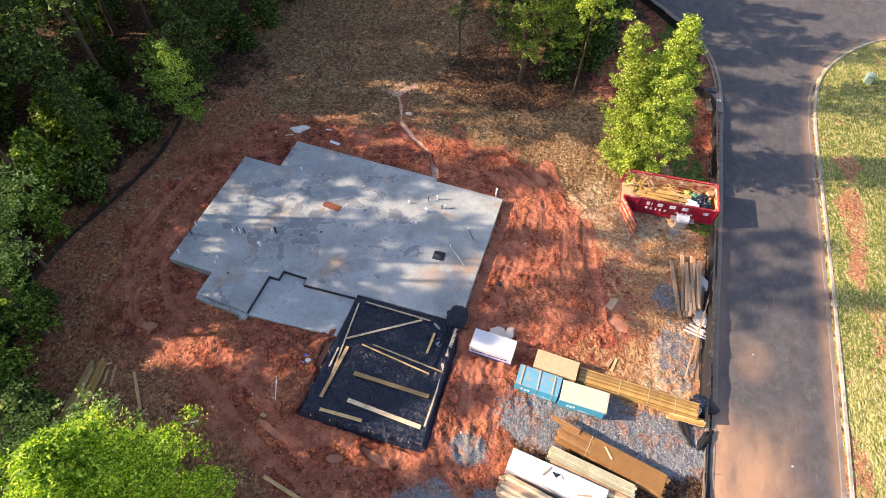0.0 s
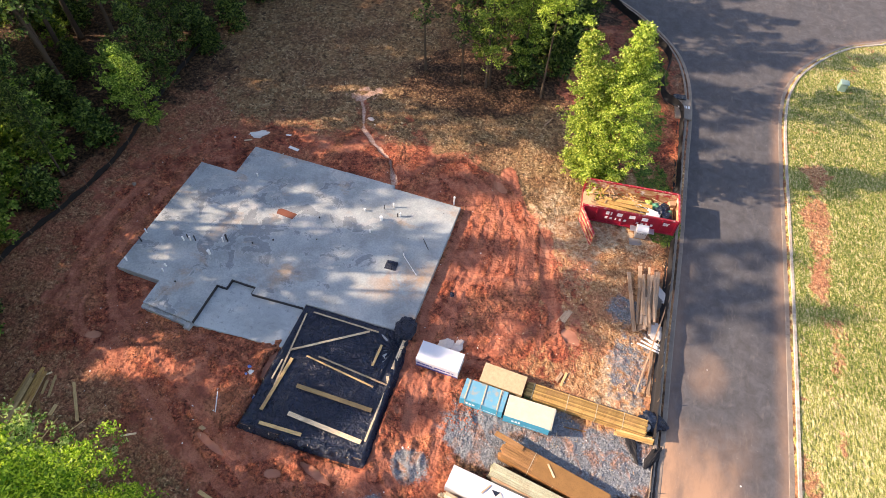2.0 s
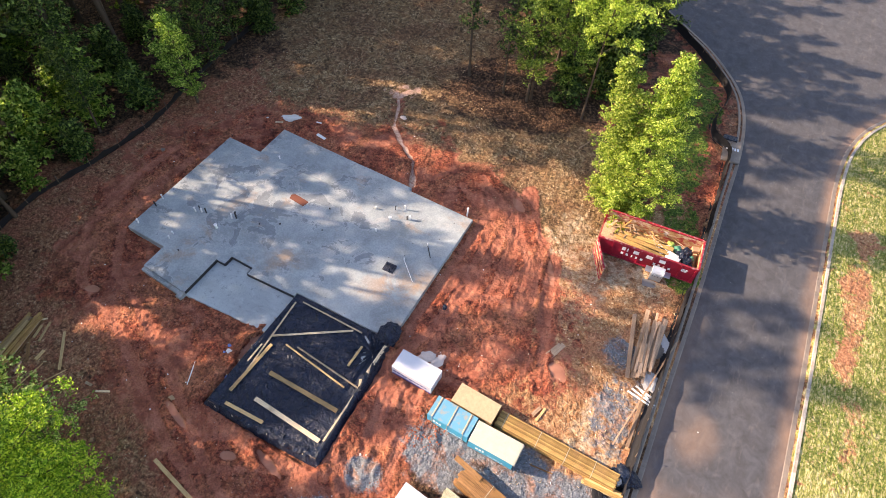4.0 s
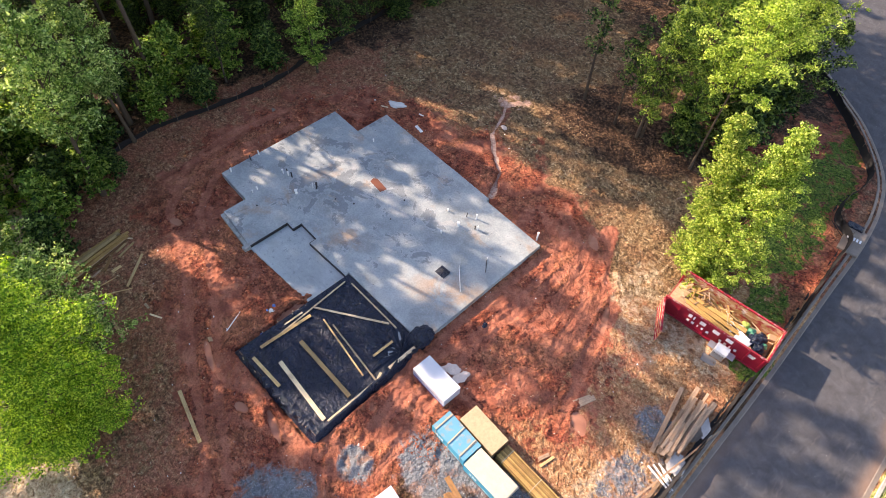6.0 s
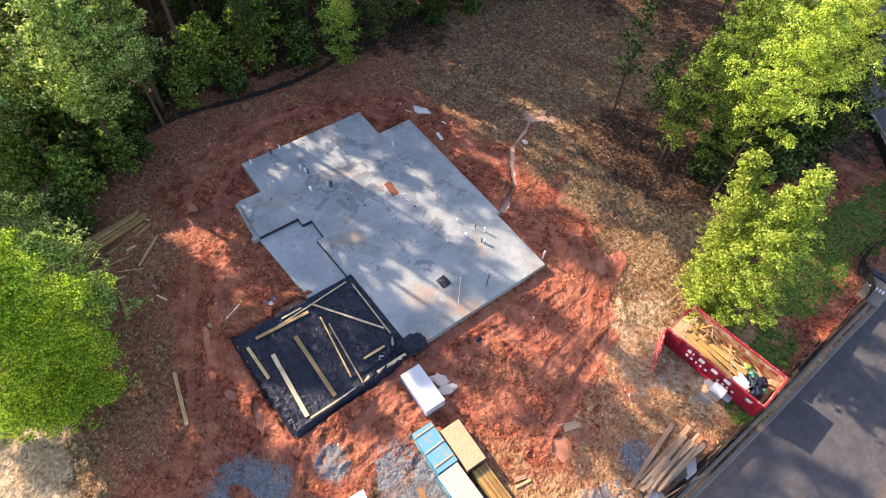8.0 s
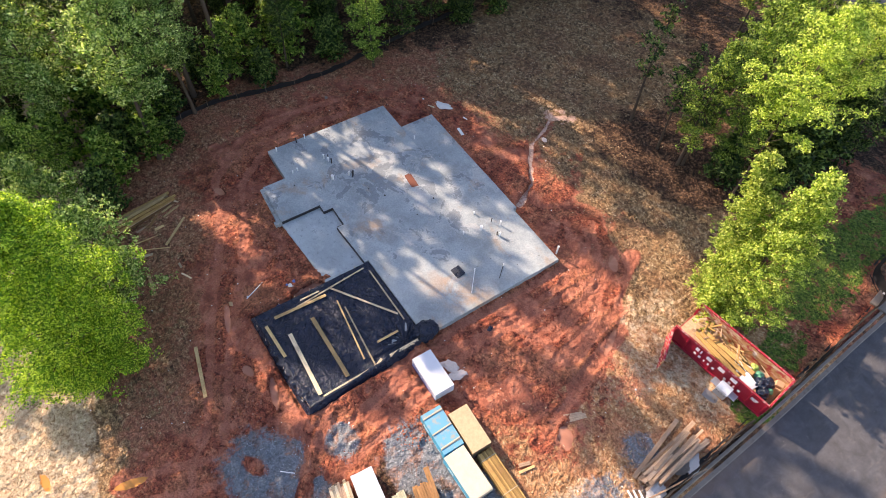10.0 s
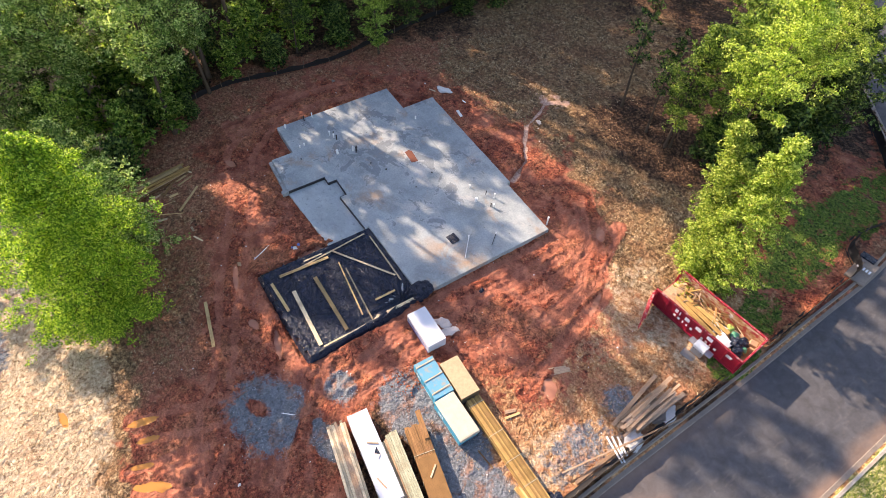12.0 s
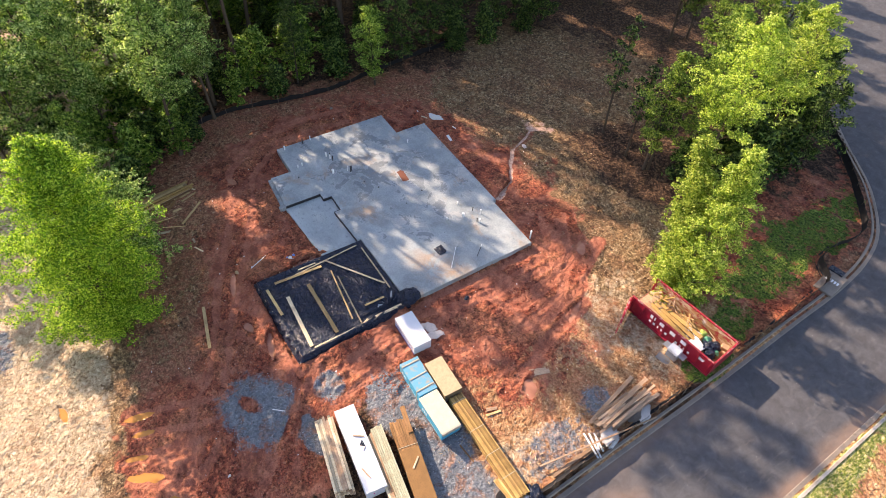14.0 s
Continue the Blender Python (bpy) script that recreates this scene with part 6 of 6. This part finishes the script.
silt_fence("silt_fence", "black silt fence on stakes beside the street kerb", [(9.95, 15.6), (9.75, 20), (9.5, 26), (9.35, 29.6)], 0.7, 1.9, 1)
silt_fence("silt_fence", "black silt fence on stakes beside the street kerb", [(9.25, 33.0), (8.95, 37), (8.65, 41), (8.45, 43.0), (7.5, 43.8), (6.9, 44.4), (6.6, 46.2), (6.9, 48.2), (6.5, 50.2), (4.0, 53.0), (0.6, 56.2), (-4, 60)], 0.75, 1.9, 2)
silt_fence("silt_fence", "sagging black silt fence along the wood's edge", [(-26.5, 2.5), (-29.5, 8), (-30.4, 13.5), (-29.6, 18), (-29.2, 23), (-30.0, 28), (-30.6, 33), (-30.8, 37)], 0.65, 2.2, 3, 0.25)
crumpled_bag("crumpled_plastic", "black plastic heaped at the fence corner", 9.85, 16.6, 1.0, 1.6, 0.7, BLACK_PLASTIC, 7)
crumpled_bag("crumpled_plastic", "torn black fabric trailing over the gravel", 8.8, 15.25, 2.4, 0.5, 0.25, BLACK_FABRIC, 8)
crumpled_bag("crumpled_plastic", "fallen black fabric at the gravel entrance", 10.05, 14.7, 0.5, 1.4, 0.3, BLACK_FABRIC, 9)
crumpled_bag("white_sack", "white bag among the black plastic", 9.6, 16.25, 0.5, 0.4, 0.5, BAG_WHITE, 12)
# flattened fence beside the gravel entrance
silt_fence("silt_fence", "fallen black silt fence beside the gravel entrance", [(10.1, 15.2), (10.15, 13.2), (10.3, 11.0), (10.4, 6.0)], 0.25, 2.2, 4, 0.4)

# storm inlet wrapped in dark filter cloth
_i = thing("storm_inlet", None, pose(8.15, 44.5, lv(8, 44), 0, 0, 8), "concrete storm inlet wrapped in black filter cloth", "storm inlet")
part("slab", box(1.3, 2.4, 0.16, None, 0.03), CURB, _i, "stained grey concrete inlet slab")
part("cloth", shifted(crumple(wrapped_block(1.0, 0.5, 0.22, 0.02), 0.03, 6), 0.06), BLACK_PLASTIC, _i, "black filter cloth")
_i.children[-1].matrix_basis = pose(0.25, -1.25, 0)
for _k in range(5):
    part("print", box(0.12, 0.3, 0.006, pose(-0.15 + 0.2 * _k, -1.25, 0.3)), STICKER, _i, "white printing on the cloth")

# green utility pedestal on the verge
_u = thing("utility_pedestal", None, pose(20.7, 50.6, lv(20, 50)), "pale green utility pedestal on the grass verge", "utility box")
part("body", box(0.6, 0.6, 0.7, None, 0.04), plain_mat("pale_green_metal", (0.17, 0.27, 0.22), 0.5), _u)
part("lid", box(0.68, 0.68, 0.1, pose(0, 0, 0.68), 0.03), plain_mat("pale_green_lid", (0.24, 0.36, 0.30), 0.5), _u)

# ---- trees ----


def tube(points, radii, sides=7):
    """Rings round a bent line; returns points and quads."""
    co, quads = [], []
    p = [Vector(q) for q in points]
    for i, q in enumerate(p):
        t = (p[min(i + 1, len(p) - 1)] - p[max(i - 1, 0)]).normalized()
        a = t.orthogonal().normalized()
        b = t.cross(a)
        for k in range(sides):
            w = 2 * math.pi * k / sides
            co.append(q + (a * math.cos(w) + b * math.sin(w)) * radii[i])
    for i in range(len(p) - 1):
        for k in range(sides):
            quads.append((i * sides + k, i * sides + (k + 1) % sides, (i + 1) * sides + (k + 1) % sides, (i + 1) * sides + k))
    return co, quads


def leaf_faces(rng, centres, radii, per, size, flat=0.5, up=0.7):
    """Pointed leaves scattered through small flat sprays; every leaf is one face, tilted its own way."""
    n = len(centres) * per
    c, r = np.repeat(centres, per, 0), np.repeat(radii, per)[:, None]
    d = rng.normal(size=(n, 3))
    d /= np.linalg.norm(d, axis=1)[:, None]
    off = d * r * rng.uniform(0.1, 1.0, (n, 1)) ** 0.55
    off[:, 2] *= flat
    tilt = np.repeat(rng.normal(size=(len(centres), 2)) * 0.35, per, 0)
    off[:, 2] += (off[:, :2] * tilt).sum(1)
    nrm = rng.normal(size=(n, 3)) * 0.6 + d * 0.3
    nrm[:, 2] += up
    nrm /= np.linalg.norm(nrm, axis=1)[:, None]
    a = np.cross(nrm, rng.normal(size=(n, 3)))
    a /= np.linalg.norm(a, axis=1)[:, None]
    b = np.cross(nrm, a)
    s = size * rng.uniform(0.6, 1.4, (n, 1))
    pos = c + off
    tri = np.stack((pos - a * s * 0.9 - b * s * 0.55, pos - a * s * 0.7 + b * s * 0.65, pos + a * s * 1.1), 1)
    return tri.reshape(-1, 3), np.arange(n * 3).reshape(-1, 3)


def make_tree(seed, h, crown_r, crown_lo, limbs, sprays, per, leaf, leaf_mat, bark, trunk_r, lean=(0, 0), spray_r=0.32, shape=0.75, rise=0.45, droop=0.25, bare=0.25, fan=0.22):
    """Trunk with limbs that reach out and up, twigs along them, and a spray of leaves at every twig's end. Returns the two meshes."""
    rng = np.random.RandomState(seed)
    n = 9
    spine = []
    for i in range(n + 1):
        t = i / n
        spine.append((lean[0] * t ** 1.5 + 0.25 * math.sin(3 * t + seed) * t, lean[1] * t ** 1.5 + 0.25 * math.cos(2.3 * t + seed * 2) * t, h * 0.97 * t - 0.3 * (i == 0)))
    co, quads = tube(spine, [trunk_r * (1.35 if i == 0 else 1) * (1 - 0.9 * i / n) for i in range(n + 1)])

    def on_spine(z):
        t = min(max(z / (h * 0.97), 0), 1) * n
        i = min(int(t), n - 1)
        return Vector(spine[i]).lerp(Vector(spine[i + 1]), t - i)

    centres = []
    lop = rng.uniform(0.5, 1.3, 40)
    for i in range(limbs):
        u = (i + rng.uniform(0.1, 0.9)) / limbs
        prof = math.sin(math.pi * min(1, u * 0.86 + 0.13) ** shape) ** 0.75
        ang = i * 2.39996 + rng.uniform(-0.5, 0.5)
        reach = crown_r * prof * lop[int((ang % 6.28318) / 6.28318 * 7.999) + 8 * int(u * 4.999)] * rng.uniform(0.7, 1.1)
        tip_z = crown_lo + (h - crown_lo) * u
        foot = on_spine(max(crown_lo * 0.5, tip_z - rise * reach - 0.4))
        top = on_spine(tip_z)
        tip = Vector((top.x + math.cos(ang) * reach, top.y + math.sin(ang) * reach, tip_z))
        knee = foot.lerp(tip, 0.5) + Vector((rng.normal() * 0.12, rng.normal() * 0.12, 0.18 * reach))
        line = [foot.lerp(knee, 0.5) + (knee - foot.lerp(tip, 0.5)) * 0.25, knee, knee.lerp(tip, 0.55), tip]
        r0 = trunk_r * 0.22 * (1 - 0.6 * tip_z / h) + 0.012
        bc, bq = tube([foot, *line], [r0, r0 * 0.8, r0 * 0.6, r0 * 0.4, r0 * 0.15], 5)
        off = len(co)
        co += bc
        quads += [tuple(k + off for k in q) for q in bq]
        # twigs fan out from the limb, the longer the farther in
        for j in range(sprays):
            t = bare + (1 - bare) * ((j + rng.uniform(0, 1)) / sprays)
            p = knee.lerp(tip, (t - 0.5) * 2) if t > 0.5 else foot.lerp(knee, t * 2)
            w = rng.normal(size=3) * (0.16 + fan * reach * (1.2 - t))
            centres.append((p.x + w[0], p.y + w[1], p.z + abs(w[2]) * 0.35 + w[2] * 0.25 - droop * math.hypot(w[0], w[1])))
    trunk = quad_mesh("trunk", np.array([tuple(v) for v in co]), np.array(quads), bark, True)
    centres = np.array(centres)
    lc, lq = leaf_faces(rng, centres, spray_r * rng.uniform(0.6, 1.4, len(centres)), per, leaf)
    return trunk, quad_mesh("crown", lc, lq, leaf_mat)


def plant(meshes, x, y, turn, scale, label, name="tree", group="", tall=1.0):
    z = lv(x, y)
    root = thing(name, None, pose(x, y, z, 0, 0, turn) @ Matrix.Diagonal((scale, scale, scale * tall, 1)), label, "tree", group)
    for nm, me in zip(("trunk", "crown"), meshes):
        shared(nm, me, root, Matrix())
    return root


# the big bright tree by the tracks and the pair beside the skip
plant(make_tree(3, 14.6, 4.3, 0.6, 84, 44, 38, 0.062, LEAF_LIME, BARK, 0.22, (-0.2, 1.2), 0.34, 0.92, 0.5), -13.2, 0.2, 0, 1, "large leafy tree with bright yellow-green crown")
plant(make_tree(5, 11.0, 2.0, 0.1, 48, 28, 28, 0.066, LEAF_FRESH, BARK, 0.11, (-2.2, -0.1), 0.26, 0.60, 0.9, 0.1), 2.6, 34.0, 0, 1, "slender tree with feathery lime green foliage", group="trees beside the skip")
plant(make_tree(6, 11.9, 2.3, 0.1, 62, 30, 28, 0.066, LEAF_FRESH, BARK, 0.12, (0.1, 0.8), 0.26, 0.60, 0.9, 0.1), 3.4, 33.6, 0, 1, "slender tree with feathery lime green foliage", group="trees beside the skip")

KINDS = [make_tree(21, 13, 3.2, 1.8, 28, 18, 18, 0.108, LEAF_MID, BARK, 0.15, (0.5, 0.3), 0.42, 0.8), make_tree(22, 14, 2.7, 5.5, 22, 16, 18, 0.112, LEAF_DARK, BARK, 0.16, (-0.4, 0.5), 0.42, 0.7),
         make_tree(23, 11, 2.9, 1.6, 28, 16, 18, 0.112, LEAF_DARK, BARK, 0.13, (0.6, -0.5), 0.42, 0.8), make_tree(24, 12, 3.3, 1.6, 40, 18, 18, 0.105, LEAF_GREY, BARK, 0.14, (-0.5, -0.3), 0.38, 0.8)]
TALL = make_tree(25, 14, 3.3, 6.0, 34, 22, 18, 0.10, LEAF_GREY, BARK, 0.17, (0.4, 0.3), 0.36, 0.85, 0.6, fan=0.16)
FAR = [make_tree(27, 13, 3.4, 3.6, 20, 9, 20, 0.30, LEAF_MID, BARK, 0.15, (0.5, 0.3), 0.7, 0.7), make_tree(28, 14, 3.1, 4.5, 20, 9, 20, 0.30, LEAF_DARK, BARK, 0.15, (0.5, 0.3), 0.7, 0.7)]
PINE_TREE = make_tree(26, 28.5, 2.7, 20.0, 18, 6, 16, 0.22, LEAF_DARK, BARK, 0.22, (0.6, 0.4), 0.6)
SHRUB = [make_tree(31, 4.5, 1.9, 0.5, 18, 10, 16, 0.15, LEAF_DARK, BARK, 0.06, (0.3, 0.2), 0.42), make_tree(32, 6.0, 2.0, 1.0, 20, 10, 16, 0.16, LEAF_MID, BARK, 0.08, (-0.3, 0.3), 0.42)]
LABELS = ["tall woodland tree with mid green crown", "tall slim woodland tree with dark crown", "woodland tree with low dark green crown", "woodland tree with grey-green crown"]
WOOD, EDGE = "woodland trees", "bushes at the wood's edge"
_rnd = random.Random(77)

# trees standing out at the lot's edge, and some added to shade it
for x, y, k, s, turn in ((-21.2, 1.8, 3, 0.78, 10), (-26.6, 2.2, 0, 0.62, 200), (-41.5, 16.2, 1, 1.0, 170), (-28.2, 26.6, 0, 0.58, 150), (-30.5, 30.8, 2, 0.7, 260),
                         (-24.0, -0.8, 2, 0.5, 20), (-30.5, -1.0, 3, 0.9, 70), (-35, -4.0, 2, 0.6, 70), (-33, 3.5, 0, 0.62, 10), (-34.6, 8.8, 1, 0.95, 200), (-38.2, 7.0, 1, 1.05, 300), (-40.8, 9.6, 1, 1.1, 100), (-37, 0.5, 2, 0.7, 130), (-34.5, 7.5, 3, 0.7, 130), (-39.5, 4.5, 0, 0.75, 33), (-38.5, -5.5, 2, 0.7, 12), (-36.5, 10, 2, 0.7, 99), (-31.8, 20.5, 1, 0.55, 340),
                         (-31.6, 42.0, 2, 0.85, 50), (-33.4, 38.0, 2, 0.9, 140), (-31.4, 34.2, 2, 0.72, 230), (-33.6, 46.4, 2, 1.0, 320), (-29.6, 47.0, 2, 0.8, 75),
                         (-43.5, 11.2, 1, 1.1, 220), (-16.9, 3.2, 3, 0.74, 130),
                         # unseen trees added to the south-west for their shade
                         (-34.5, -6.5, 0, 1.1, 60), (-38.0, -3.0, 0, 1.2, 160), (-42.0, -8.5, 2, 1.4, 260), (-44.5, -3.0, 0, 1.25, 5), (-31.5, -9.5, 2, 1.1, 110)):
    plant(KINDS[k], x, y, turn, s, LABELS[k], group=WOOD)
for x, y, s, turn in ((-27.4, 8.4, 1.0, 80), (-30.4, 12.2, 0.82, 200), (-31.0, 4.0, 0.95, 310), (-34.5, 1.0, 1.05, 20)):
    plant(TALL, x, y, turn, s, "tall tree with a high pale grey-green crown", group=WOOD)
for x, y, s, k in ((-29.8, 40.0, 0.8, 0), (-29.6, 36.4, 0.7, 0), (-29.4, 44.6, 0.8, 0), (-27.6, 8.6, 0.7, 1), (-29.0, 6.2, 0.9, 0), (-24.4, 4.4, 0.8, 0), (-28.4, 10.2, 0.5, 0), (-31.2, 24.5, 0.8, 0), (-30.8, 18.0, 0.7, 0), (-32.0, 28.5, 0.9, 1), (-30.4, 37.0, 0.8, 0), (-17.6, -0.6, 0.6, 0), (-26.8, 5.4, 0.8, 1), (-30.2, 3.0, 0.9, 1), (-30.6, 8.4, 0.8, 1), (-32.0, 6.0, 1.0, 1), (-31.6, 11.0, 0.8, 0), (-29.0, -0.4, 0.8, 1), (-32.4, 0.2, 1.0, 0), (-22.8, 0.6, 0.7, 1), (-33.5, 18.0, 0.9, 1), (-31.2, 14.6, 0.6, 1), (-34.2, 22.0, 1.0, 1)):
    plant(SHRUB[k], x, y, _rnd.uniform(0, 360), s, "low dark green bush under the trees", "bush", EDGE)
# the clump at the back beside the street
THIN = make_tree(41, 10.5, 1.3, 4.5, 14, 5, 14, 0.12, LEAF_DARK, BARK, 0.12, (0.3, 0.2), 0.3, 0.7)
for x, y, s in ((-12.2, 40.6, 1.0), (-8.9, 40.2, 0.85), (-6.7, 40.6, 0.9)):
    plant(THIN, x, y, _rnd.uniform(0, 360), s, "thin tree with bare lower trunk and sparse leaves", group="thin trees on the mulch")
BRIGHT = [make_tree(43, 15.2, 3.2, 7.8, 34, 26, 26, 0.072, LEAF_FRESH, BARK, 0.09, (0.3, -0.3), 0.28, 0.9, 0.7, fan=0.12), make_tree(44, 12.0, 2.4, 3.6, 28, 22, 24, 0.072, LEAF_STREET, BARK, 0.13, (-0.3, 0.4), 0.28, 0.85, 0.6, fan=0.12)]
for x, y, k, s in ((-2.4, 40.6, 0, 1.0), (-6.9, 40.3, 1, 0.92), (-4.3, 41.8, 1, 0.8), (-2.6, 48.4, 0, 0.92), (-6.6, 45.6, 1, 1.05), (-9.6, 48.8, 1, 0.9), (-5.8, 51.8, 1, 1.0), (-10.5, 54.5, 1, 1.0),
                   (-11.0, 59.5, 1, 1.0), (-15.5, 56.5, 1, 1.0), (-15, 62, 0, 1.0), (-20, 59, 1, 1.0)):
    plant(BRIGHT[k], x, y, _rnd.uniform(0, 360), s, "leafy tree with sunlit green crown beside the street", group="trees beside the street")

for x, y, s in ((-1.2, 51.6, 0.75), (-3.0, 54.6, 0.8)):
    plant(KINDS[2], x, y, _rnd.uniform(0, 360), s, "dense dark green tree beside the street", group="dark trees beside the street")
# dark undergrowth below their crowns
for x, y, s in ((-4.2, 42.2, 0.9), (-1.8, 43.8, 1.0), (-1.4, 46.6, 1.1), (-3.8, 46.8, 1.4), (-1.6, 50.0, 1.0), (-3.8, 51.6, 1.5), (-7.0, 52.4, 1.5), (-6.5, 56.8, 1.6), (-4.4, 55.2, 1.2), (-11.5, 51.5, 1.2)):
    plant(SHRUB[0], x, y, _rnd.uniform(0, 360), s, "dense dark bush below the street trees", "bush", "bushes below the street trees")

# the woods beyond, carried on out of view to shade the lot


def in_wood(x, y):
    if x > -37 and 10 < y < 20:
        return False
    if x < -32.5 and y > 10:
        return True
    if x < -42 and y > -8:
        return True
    return y > 54.5 and x < -18 - 0.6 * (y - 54.5)


# tall pines, bare up to their high unseen crowns; most added for shade
for x, y, s in ((-32.6, 11.4, 0.95), (-32.3, 12.8, 0.85), (-33.0, 15.8, 0.9), (-38.5, 24, 0.9), (-43, 6.5, 0.95), (-41, 34, 0.95), (-50.5, 10, 0.9), (-54, 13.5, 0.95), (-50, 3.5, 0.9), (-37, 27.5, 0.9), (-43.5, 29, 0.92), (-40, 31, 0.9),
                (-47.0, 9.4, 0.82), (-46.0, -6.0, 0.88), (-47.5, -1.5, 0.86)):
    plant(PINE_TREE, x, y, _rnd.uniform(0, 360), s, "tall pine with bare trunk, its unseen high crown shading the lot", group="tall pines")
spots = []
tries = 0
while len(spots) < 150 and tries < 12000:
    tries += 1
    x, y = _rnd.uniform(-88, -14), _rnd.uniform(-16, 86)
    gap = 7.5 if x < -64 or y > 70 else 5.5 if y > 24 else 5.3 if x > -44 else 5.2
    if in_wood(x, y) and all((x - a) ** 2 + (y - b) ** 2 > gap * gap for a, b in spots):
        spots.append((x, y))
for x, y in spots:
    # dark-leaved kinds stand in for the shaded crowns of the back wood
    k = 1 if x > -41 and y > 8 else _rnd.choice((1, 1, 2, 2) if y > 20 else (0, 0, 0, 2, 3))
    far = x < -52 or y > 64
    s = _rnd.uniform(1.3, 1.65) if 16 < y < 44 and -56 < x < -36 else _rnd.uniform(1.2, 1.5) if y > 23 and y < 56 and x > -54 else _rnd.uniform(1.0, 1.2) if x < -50 else _rnd.uniform(0.8, 1.05)
    plant(FAR[k % 2] if far else KINDS[k], x, y, _rnd.uniform(0, 360), s, LABELS[k % 2 if far else k], group=WOOD, tall=_rnd.uniform(0.9, 1.05))
for _ in range(40):
    x, y = _rnd.uniform(-48, -31.5), _rnd.uniform(4, 56)
    plant(SHRUB[_rnd.randrange(2)], x, y, _rnd.uniform(0, 360), _rnd.uniform(0.5, 0.9), "low dark green bush under the trees", "bush", EDGE)
